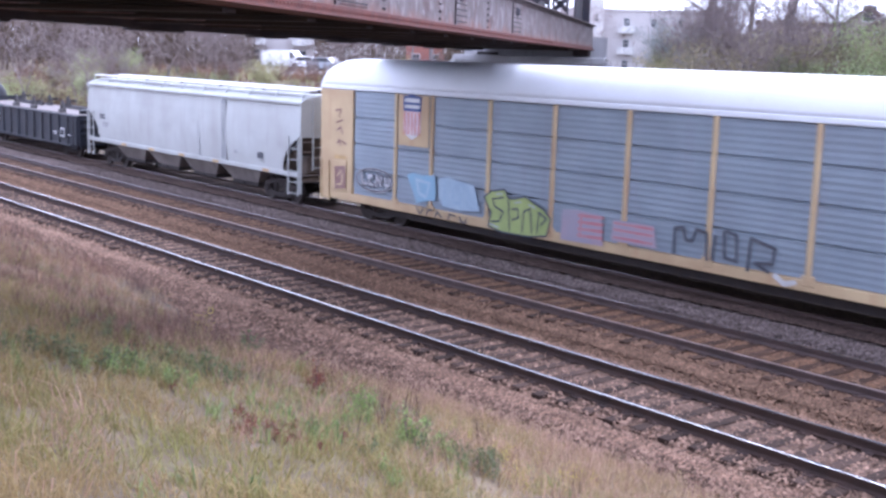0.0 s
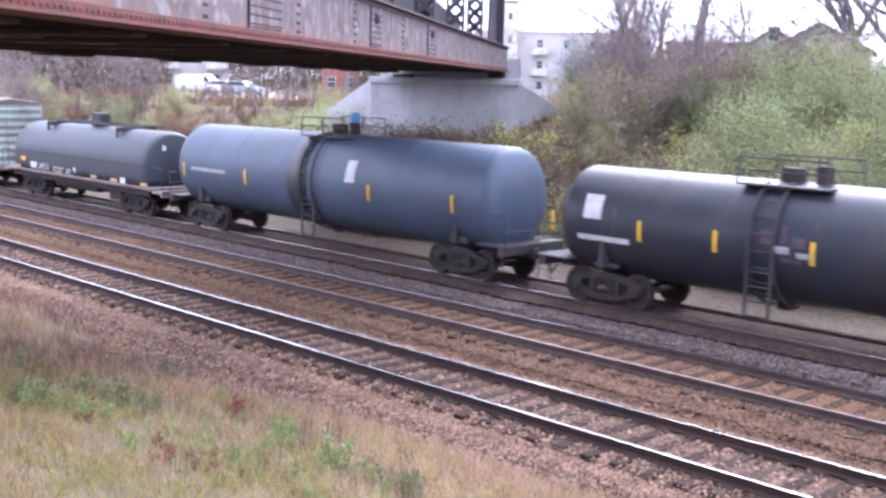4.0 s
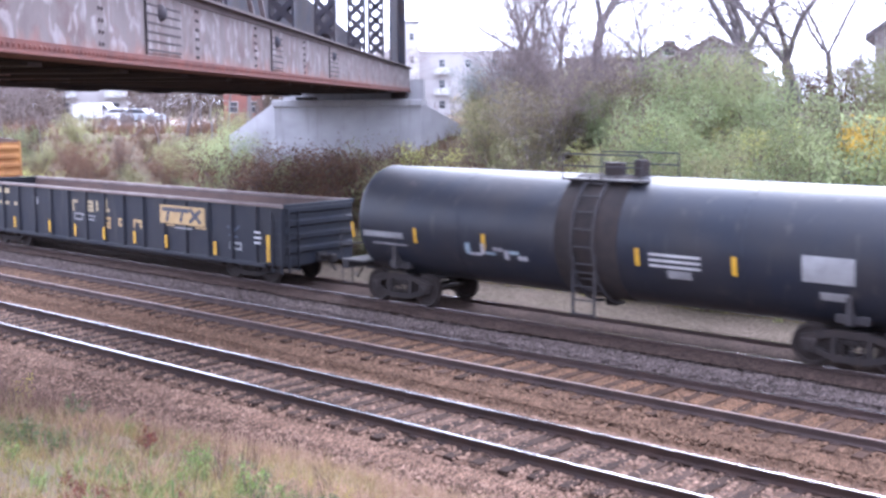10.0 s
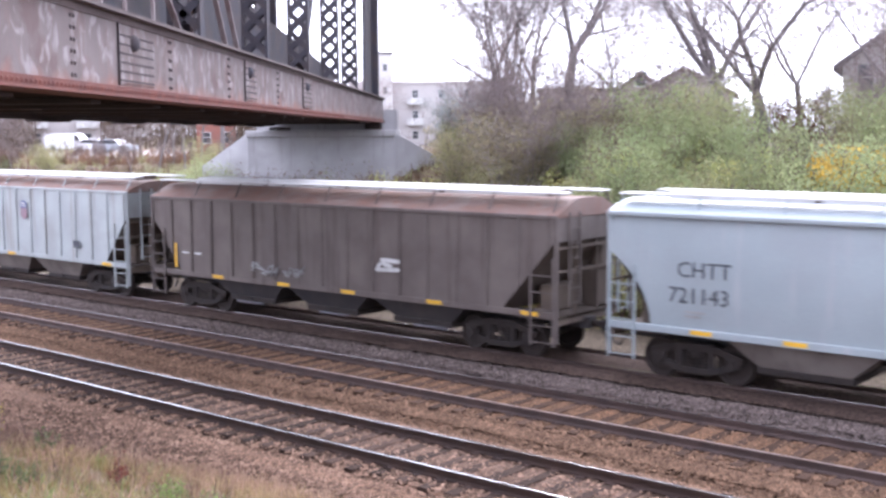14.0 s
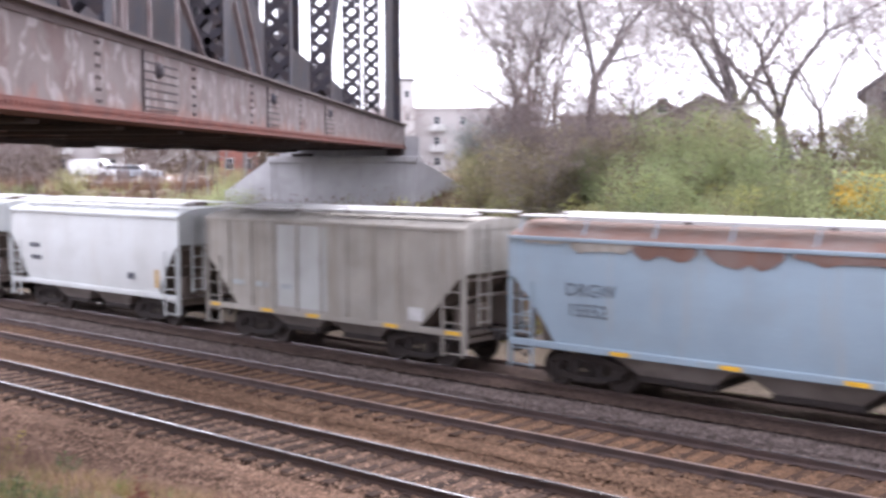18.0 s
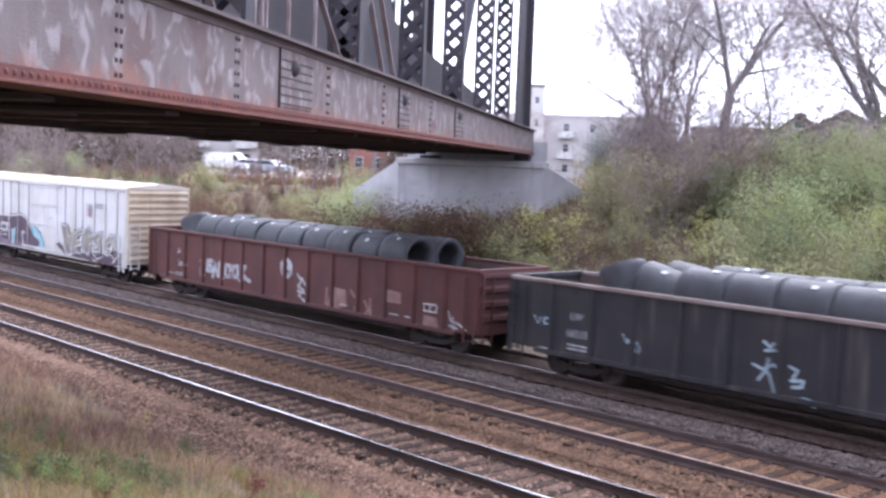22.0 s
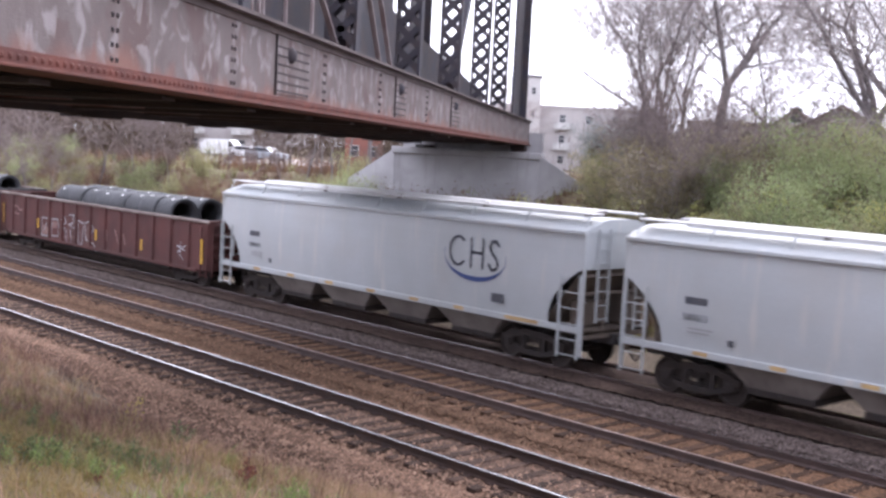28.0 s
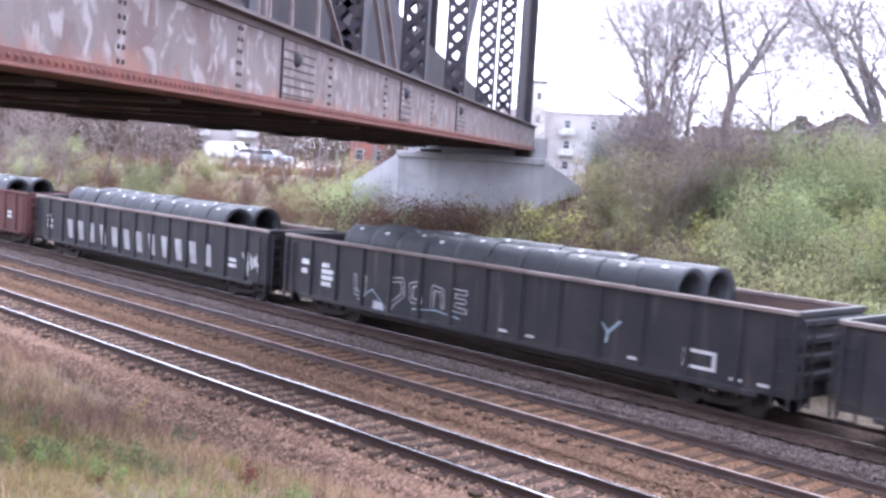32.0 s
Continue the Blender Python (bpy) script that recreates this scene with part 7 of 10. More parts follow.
def wire_coils(x0, x1, seed, tipped=()):
    """Coils of wire rod, laid end to end in two rows; each rides with its car."""
    rnd = random.Random(seed)
    if not COIL_MESH:
        for k in range(3):
            rr = random.Random(40 + k)
            prof = []
            n = 9
            for i in range(n + 1):
                a = -0.655 + 1.31 * i / n
                prof.append((a, 0.615 + rr.uniform(-0.004, 0.004) - (0.008 if i in (0, n) else 0)))
            prof += [(a, 0.44 + rr.uniform(-0.015, 0.015)) for a in (0.55, 0.2, -0.2, -0.55)]
            prof.append(prof[0])
            COIL_MESH.append(Mesh().lathe(prof, 22, "x").data("wire_coil", M["wire_coil"], True))
        COIL_MESH.append(Mesh().box(-0.07, 0.07, -0.05, 0.05, 0.618, 0.632).data("tag", M["white_paint"]))
    car, mid = TRAIN[-1]
    crib = Mesh()
    for y in (-1.25, -0.12, 0.12, 1.25):
        crib.box(x0, x1, y - 0.06, y + 0.06, 1.062, 2.06)
    part("timber_cradle", crib, M["timber"], car)
    n = max(1, round((x1 - x0) / 1.28))
    spots = [(x0 + (k + 0.5) * (x1 - x0) / n, y, 2.56, 0.0) for y in (-0.68, 0.68) for k in range(n)]
    for x, y, z, pitch in spots + list(tipped):
        coil = new("wire_coil", COIL_MESH[rnd.randrange(3)])
        tagged(coil, "dark grey steel wire rod coil lying in a gondola", "steel coil", "wire coils in the gondolas")
        turn = rnd.uniform(0, 360)
        part("tag", COIL_MESH[3], None, coil, "small white paper tag", at=pose(rnd.uniform(-0.3, 0.3), 0, 0, rnd.uniform(15, 45) - turn))
        LOADS.append((coil, mid + x, y * 0.9 + rnd.uniform(-0.02, 0.02), z + rnd.uniform(-0.03, 0.03), turn, pitch))


def tank_car(front, rear, label, paint, radius, zc, head=0.55, steel="black_steel", walkway=False, rail_mat=None, dome=True):
    car, hl = start_car("tank_car", label, "tank car", front, rear)
    L = hl - (0.35 if not walkway else 0.12)
    prof = [(-L, 0.0)]
    for k in range(1, 7):
        a = k * math.pi / 12
        prof.append((-L + head * (1 - math.cos(a)), radius * math.sin(a)))
    prof += [(-L + head + 0.01, radius), (0.0, radius + 0.012)]
    prof += [(-a, r) for a, r in reversed(prof[:-1])]
    tank = part("tank", Mesh().lathe(prof, 36, "x", (0, 0, zc)), M[paint], car, smooth=True)
    for x in (-L * 0.5, L * 0.5):
        part("weld_ring", Mesh().lathe([(-0.05, radius + 0.004), (-0.05, radius + 0.016), (0.05, radius + 0.016), (0.05, radius + 0.004)], 36, "x", (x, 0, zc)), M[paint], tank)
    sm = M[steel]
    for sg in (-1, 1):
        x = sg * (hl - 2.0)
        part("saddle", Mesh().box(x - 0.35, x + 0.35, -1.15, 1.15, 0.98, zc - radius * 0.72, 0.03).box(x - 0.06, x + 0.06, -1.35, 1.35, 1.0, zc - radius * 0.3), sm, car)
        e = sg * hl
        part("end_sill", Mesh().box(min(e, e - sg * 0.25), max(e, e - sg * 0.25), -1.4, 1.4, 0.85, 1.08, 0.02).box(min(e, e - sg * 2.6), max(e, e - sg * 2.6), -0.35, 0.35, 0.85, 1.1, 0.02)
             .box(min(e, e - sg * 1.0), max(e, e - sg * 1.0), -1.45, 1.45, 1.08, 1.12), sm, car)
        part("handrail", Mesh().tube((e, -1.4, 1.1), (e, -1.4, 1.95), 0.02, 6).tube((e, -1.4, 1.95), (e - sg * 0.55, -1.42, 1.95), 0.02, 6).tube((e, 1.4, 1.1), (e, 1.4, 1.95), 0.02, 6)
             .tube((e, -1.4, 1.5), (e, 1.4, 1.5), 0.02, 6), M[rail_mat or steel], car)
        part("sill_step", Mesh().tube((e - sg * 0.05, -1.42, 0.95), (e - sg * 0.05, -1.42, 0.45), 0.02, 6).tube((e - sg * 0.45, -1.42, 0.95), (e - sg * 0.45, -1.42, 0.45), 0.02, 6)
             .tube((e - sg * 0.05, -1.42, 0.45), (e - sg * 0.45, -1.42, 0.45), 0.02, 6), M[rail_mat or steel], car)
    if dome:
        part("manway", Mesh().tube((0, 0, zc + radius - 0.05), (0, 0, zc + radius + 0.3), 0.28, 14), M["bogie"] if not walkway else M["tank_rust"], car)
        part("valve_housing", Mesh().tube((0.75, 0, zc + radius - 0.05), (0.75, 0, zc + radius + 0.38), 0.2, 12), M["bogie"] if not walkway else M["tank_rust"], car)
        pl = Mesh().box(-0.95, 1.25, -0.95, -0.42, zc + radius * 0.93, zc + radius * 0.93 + 0.04).box(-0.95, 1.25, 0.42, 0.95, zc + radius * 0.93, zc + radius * 0.93 + 0.04)
        part("top_platform", pl, M[rail_mat or steel], car)
        rl = Mesh()
        for y in (-0.95, 0.95):
            for x in (-0.95, 0.15, 1.25):
                rl.tube((x, y, zc + radius * 0.93), (x, y, zc + radius * 0.93 + 0.62), 0.022, 6)
            for h in (0.34, 0.62):
                rl.tube((-0.95, y, zc + radius * 0.93 + h), (1.25, y, zc + radius * 0.93 + h), 0.02, 6)
        part("platform_railing", rl, M[rail_mat or steel], car)
        lad, lx = Mesh(), 0.55 if walkway else 0.0
        for x in (lx - 0.3, lx + 0.3):
            for k in range(12):
                a0, a1 = radians(25 + k * 13), radians(25 + (k + 1) * 13)
                r = radius + 0.12
                lad.beam((x, -r * math.sin(a0), zc + r * math.cos(a0)), (x, -r * math.sin(a1), zc + r * math.cos(a1)), 0.07, 0.05, (1, 0, 0))
        for k in range(8):
            a0 = radians(35 + k * 15)
            r = radius + 0.12
            lad.tube((lx - 0.3, -r * math.sin(a0), zc + r * math.cos(a0)), (lx + 0.3, -r * math.sin(a0), zc + r * math.cos(a0)), 0.022, 6)
        lad.box(lx - 0.33, lx - 0.27, -1.5, -1.44, 0.45, zc - radius * 0.2).box(lx + 0.27, lx + 0.33, -1.5, -1.44, 0.45, zc - radius * 0.2)
        for k in range(4):
            lad.tube((lx - 0.3, -1.47, 0.5 + 0.33 * k), (lx + 0.3, -1.47, 0.5 + 0.33 * k), 0.022, 6)
        part("side_ladder", lad, M[rail_mat or steel], car)
    part("bottom_outlet", Mesh().tube((0, 0, zc - radius - 0.2), (0, 0, zc - radius + 0.05), 0.2, 12), M["bogie"], car)
    if walkway:
        part("side_rail", Mesh().tube((-hl + 0.4, -1.5, 0.98), (hl - 0.4, -1.5, 0.98), 0.025, 6).tube((-hl + 0.4, 1.5, 0.98), (hl - 0.4, 1.5, 0.98), 0.025, 6), M[rail_mat], car)
        for x in (-3.5, -1.8, 1.8, 3.5):
            part("rail_bracket", Mesh().beam((x, -1.5, 0.98), (x * 0.97, -radius * 0.8, zc - radius * 0.6), 0.04, 0.04), M[rail_mat], car)
    running_gear(car, hl, 2.0, steel, stub=3.3)
    return car, hl


def on_tank(parent, x, ang, w, h, radius, zc, material, name="marking"):
    """A marking laid on the round side of a tank; ang: degrees from the top towards the side that is seen."""
    n = 4
    rings = []
    for k in range(n + 1):
        a = radians(ang) + (k / n - 0.5) * h / radius
        r = radius + 0.022
        rings.append([(x - w / 2, -r * math.sin(a), zc + r * math.cos(a)), (x + w / 2, -r * math.sin(a), zc + r * math.cos(a))])
    return part(name, Mesh().loft(rings, closed=False, caps=False), M[material], parent)


# ---- the train, car by car ----
def autorack(front, rear):
    car, hl = start_car("autorack", "yellow and grey autorack car with white roof and graffiti", "autorack car", front, rear)
    low, eave = 0.72, 4.38
    cuts = [-hl + 0.75, -hl + 1.9, -9.5, -7.7, -5.1, -2.5, 0.12, 2.77, 5.5, 8.2, 10.9, hl - 0.75]
    part("frame", Mesh().box(-hl, hl, -1.5, 1.5, 0.62, 1.05), M["rack_yellow"], car)
    part("underframe", Mesh().box(-hl + 3.6, hl - 3.6, -1.3, 1.3, 0.34, 0.62), M["bogie"], car)
    for sg in (-1, 1):
        part("side_sill", Mesh().box(-hl, hl, min(sg * 1.46, sg * 1.58), max(sg * 1.46, sg * 1.58), 0.6, 0.86, 0.02), M["rack_yellow"], car)
        part("top_rail", Mesh().box(-hl, hl, min(sg * 1.44, sg * 1.6), max(sg * 1.44, sg * 1.6), eave - 0.06, eave + 0.08, 0.02), M["rack_roof"], car)
        for k, (a, b) in enumerate(zip(cuts[1:-1], cuts[2:])):
            if a >= b - 0.1:
                continue
            a0, b0 = a + 0.11, b - 0.02
            ring, foot, rise = [], low + 0.14, (eave - 0.2 - low) / 4
            for strip in range(4):
                z0 = foot + strip * rise
                ring += [(sg * 1.47, z0), (sg * 1.47, z0 + 0.022)]
                ring += [(sg * (1.56 - (0.009 if i % 2 else 0.0)), z0 + 0.03 + (rise - 0.06) * i / 10) for i in range(11)]
                ring += [(sg * 1.47, z0 + rise - 0.022)]
            m = Mesh().loft([[(x, y, z) for y, z in ring] + [(x, sg * 1.44, eave - 0.06), (x, sg * 1.44, low + 0.14)] for x in (a0, b0)])
            part("corrugated_panel", m, M["rack_grey"], car)
        for x in cuts[2:]:
            part("post", Mesh().box(x - 0.02, x + 0.12, min(sg * 1.5, sg * 1.62), max(sg * 1.5, sg * 1.62), low + 0.1, eave - 0.05, 0.02)
                 .box(x - 0.12, x + 0.22, min(sg * 1.5, sg * 1.6), max(sg * 1.5, sg * 1.6), low, low + 0.25, 0.03), M["rack_yellow"], car)
        for e in (-1, 1):
            x0, x1 = sorted((e * hl, e * (hl - 1.9)))
            part("end_panel", Mesh().box(x0, x1, min(sg * 1.48, sg * 1.575), max(sg * 1.48, sg * 1.575), 0.86, eave - 0.05, 0.02), M["rack_yellow"], car)
    arc = [(-1.58, eave + 0.06), (-1.58, eave + 0.2), (-1.5, eave + 0.5), (-1.3, eave + 0.75), (-0.9, eave + 0.9), (0, eave + 0.97), (0.9, eave + 0.9), (1.3, eave + 0.75), (1.5, eave + 0.5), (1.58, eave + 0.2), (1.58, eave + 0.06)]
    rings = []
    for x, s in ((-hl, 0.55), (-hl + 0.25, 0.85), (-hl + 0.7, 1.0), (hl - 0.7, 1.0), (hl - 0.25, 0.85), (hl, 0.55)):
        rings.append([(x, y * (0.94 + 0.06 * s), eave + 0.06 + (z - eave - 0.06) * s) for y, z in arc])
    part("roof", Mesh().loft(rings), M["rack_roof"], car, "smooth white rounded roof", smooth=True)
    for sg in (-1, 1):
        x = sg * hl
        part("end_door", Mesh().box(min(x, x - sg * 0.05), max(x, x - sg * 0.05), -1.45, 1.45, 1.0, eave + 0.05), M["rack_yellow"], car)
        ladder(car, sg * (hl - 0.35), 0.5, 1.9, M["rack_yellow"], 0.45, -1.62)
    patch(car, -9.3, -7.78, 2.72, 4.3, "rack_yellow", -1.615, "logo_panel", "yellow panel that carries the emblem")
    shield(car, -8.6, 3.64, 1.03, -1.63)
    part("control_box", Mesh().box(-12.98, -12.1, -1.62, -1.58, 0.95, 1.95, 0.02), M["rack_yellow"], car)
    shapes(car, [[(-12.75, 0.95), (-12.78, 1.72), (-12.15, 1.78), (-12.12, 1.02)]], "rust_pale", -1.632, "rust-brown worn panel on the control box", "stain")
    strokes(car, [[(-12.6, 1.1), (-12.35, 1.15), (-12.3, 1.5)], [(-12.6, 1.4), (-12.4, 1.6)]], 0.06, "rack_yellow", -1.64, "", "scratch")
    patch(car, -12.85, -12.15, 1.98, 2.12, "gold_paint", -1.6)
    oval = [(-10.5 + 1.0 * math.cos(k * 0.3142), 1.46 + 0.36 * math.sin(k * 0.3142)) for k in range(21)]
    strokes(car, [oval], 0.1, "chalk_grey", -1.628, "chalky rim of the oval tag")
    strokes(car, [oval], 0.045, "dark_paint", -1.634, "thin dark line of the oval tag")
    inner = [[(-11.2, 1.58), (-11.12, 1.3), (-10.92, 1.32)], [(-10.62, 1.6), (-10.8, 1.58), (-10.75, 1.32), (-10.55, 1.3)], [(-10.4, 1.3), (-10.35, 1.62), (-10.15, 1.34), (-10.1, 1.62)], [(-9.9, 1.6), (-9.88, 1.34), (-9.7, 1.36), (-9.68, 1.6)]]
    strokes(car, inner, 0.17, "dark_paint", -1.638, "dark outline of the bubble letters")
    strokes(car, inner, 0.11, "chalk_grey", -1.644, "chalky bubble letters inside the oval")
    shapes(car, [[(-8.78, 1.8), (-8.5, 1.9), (-8.0, 1.86), (-7.42, 1.92), (-7.34, 1.5), (-7.36, 1.15), (-7.9, 1.08), (-8.27, 0.97), (-8.45, 1.3)]], "cyan_pale", -1.628, "pale sky-blue sprayed block")
    shapes(car, [[(-7.22, 1.84), (-6.8, 1.93), (-6.3, 1.86), (-5.6, 1.8), (-5.42, 1.4), (-5.31, 1.07), (-6.2, 0.98), (-6.98, 1.02), (-7.2, 1.3)]], "chalk_blue", -1.628, "chalky blue-white sprayed block")
    strokes(car, [[(-8.3, 1.72), (-8.15, 1.3), (-7.8, 1.2), (-7.65, 1.65), (-8.2, 1.7)], [(-6.95, 1.75), (-6.9, 1.15)], [(-6.55, 1.75), (-6.5, 1.2), (-6.2, 1.2), (-6.15, 1.7)], [(-5.85, 1.65), (-5.75, 1.2), (-5.5, 1.2)]], 0.1, "cyan_faint", -1.636, "faint letter lines in the blue blocks")
    strokes(car, [[(-8.25, 0.86), (-8.05, 0.66), (-7.9, 0.86)], [(-7.75, 0.66), (-7.7, 0.84), (-7.45, 0.84)], [(-7.3, 0.66), (-7.25, 0.84), (-7.0, 0.68)], [(-6.7, 0.66), (-6.65, 0.82), (-6.4, 0.8)], [(-6.2, 0.8), (-6.1, 0.66), (-5.9, 0.66), (-5.85, 0.8)]], 0.055, "dark_paint", -1.65, "small black tags on the sill")
    blob = [(-5.12, 1.52), (-4.85, 1.72), (-4.27, 1.83), (-4.1, 1.6), (-3.9, 1.6), (-3.4, 1.72), (-3.08, 1.58), (-2.7, 1.45), (-2.39, 1.22), (-2.54, 0.73), (-3.2, 0.62), (-4.31, 0.6), (-4.91, 0.7), (-4.8, 1.1)]
    shapes(car, [blob], "lime_paint", -1.632, "yellow-green sprayed letters in one block")
    strokes(car, [blob + blob[:1]], 0.05, "dark_paint", -1.64, "dark outline of the green letters")
    strokes(car, [[(-4.3, 1.6), (-4.75, 1.5), (-4.65, 1.3), (-4.3, 1.2), (-4.45, 0.9), (-4.75, 0.85)], [(-4.1, 1.55), (-4.05, 1.1), (-4.0, 0.7)], [(-3.95, 1.3), (-3.7, 1.35), (-3.65, 1.1), (-3.9, 1.0)], [(-3.5, 0.72), (-3.45, 1.3), (-3.2, 1.4), (-3.1, 0.75)], [(-2.9, 0.78), (-2.85, 1.35), (-2.55, 1.2), (-2.75, 1.0)]], 0.055, "dark_paint", -1.641, "dark lines between the green letters")
    strokes(car, [[(-4.6, 1.66), (-4.35, 1.7)], [(-3.8, 1.5), (-3.6, 1.55)], [(-3.25, 1.52), (-3.0, 1.45)], [(-4.85, 0.78), (-4.5, 0.72)]], 0.05, "pale_hopper", -1.642, "pale highlights on the green letters")
    shapes(car, [[(-2.0, 0.72), (-1.98, 1.55), (-1.4, 1.6), (-0.6, 1.55), (-0.45, 0.75)], [(-0.2, 0.95), (-0.15, 1.5), (1.2, 1.5), (1.3, 0.95)]], "rose_faded", -1.628, "faded lilac-rose sprayed area")
    strokes(car, [[(-1.35, z), (-0.5, z + 0.03)] for z in (0.92, 1.1, 1.28, 1.46)] + [[(-1.3, 0.9), (-1.25, 1.5)]], 0.08, "red_faded", -1.634, "dull red sprayed bars")
    strokes(car, [[(-0.1, z), (1.15, z)] for z in (1.05, 1.25, 1.42)], 0.06, "red_faded", -1.634, "dull red streaks")
    strokes(car, [[(1.85, 0.95), (1.85, 1.55), (2.1, 1.6), (2.2, 1.3), (2.4, 1.3), (2.5, 1.6), (2.8, 1.55), (2.85, 0.92)], [(3.05, 1.5), (3.0, 0.95)], [(3.3, 1.65), (3.35, 1.05), (3.7, 1.0), (3.65, 1.6), (3.35, 1.68)],
                  [(4.0, 0.85), (4.05, 1.6), (4.7, 1.45), (4.65, 1.1), (4.2, 1.05), (4.55, 0.9)]], 0.085, "dark_paint", -1.635, "black sprayed outline letters")
    strokes(car, [[(4.75, 0.85), (5.0, 0.7), (5.25, 0.78)]], 0.12, "white_paint", -1.64, "white spray mark on the sill")
    strokes(car, [[(-12.8, 3.6), (-12.5, 3.65), (-12.6, 3.4)], [(-12.75, 3.2), (-12.4, 3.3)], [(-12.7, 2.95), (-12.5, 3.05), (-12.4, 2.85)], [(-12.7, 2.5), (-12.55, 2.65), (-12.5, 2.45)], [(-12.45, 2.6), (-12.2, 2.5)]], 0.06, "rust_pale", -1.59, "brown smudged tags", "smudge")
    running_gear(car, hl, 3.0, "rack_yellow", (0.6, 0.9))


def covered_gondola(front, rear):
    car, hl = gondola(front, rear, "dark blue-black gondola with a flat grey deck and clamps", "blue_black", 2.12, 0.55, 14, "blue_black")
    part("deck_cover", Mesh().box(-hl + 0.15, hl - 0.15, -1.42, 1.42, 2.08, 2.16, 0.02), M["deck_cover"], car, "flat dusty deck cover")
    for x in (-hl + 1.5, -hl + 5.6, -hl + 8.2, hl - 3.0):
        for y in (-1.2, 0.9):
            part("clamp", Mesh().beam((x, y, 2.16), (x + 0.25, y, 2.75), 0.09, 0.12).beam((x + 0.25, y, 2.75), (x + 0.6, y, 2.2), 0.09, 0.12).beam((x + 0.1, y, 2.5), (x + 0.9, y + 0.25, 2.55), 0.1, 0.1)
                 .box(x - 0.1, x + 0.5, y - 0.12, y + 0.12, 2.16, 2.28, 0.02), M["black_steel"], car, "folding black tie-down clamp")
    part("deck_beam", Mesh().box(-hl + 2.2, -hl + 6.0, 0.3, 0.5, 2.16, 2.34, 0.02), M["black_steel"], car)
    part("deck_beam", Mesh().box(hl - 6.5, hl - 3.0, 0.5, 0.7, 2.16, 2.34, 0.02), M["black_steel"], car)
    bars(car, -5.5, 1.62, (0.35,), "white_paint", -1.63, 0.1, 0.2)
    bars(car, -4.6, 1.5, (0.3, 0.5, 0.5), "white_paint", -1.63, 0.18, 0.1)
    bars(car, -3.85, 1.52, (0.4, 0.4), "white_paint", -1.63, 0.2, 0.16)
    patch(car, 5.35, 5.95, 0.98, 1.42, "white_paint", -1.63)
    patch(car, 5.42, 5.88, 1.04, 1.36, "blue_black", -1.638)
    bars(car, 4.5, 1.15, (0.4, 0.4), "white_paint", -1.63)
    bars(car, 6.4, 1.1, (0.35,), "white_paint", -1.63)


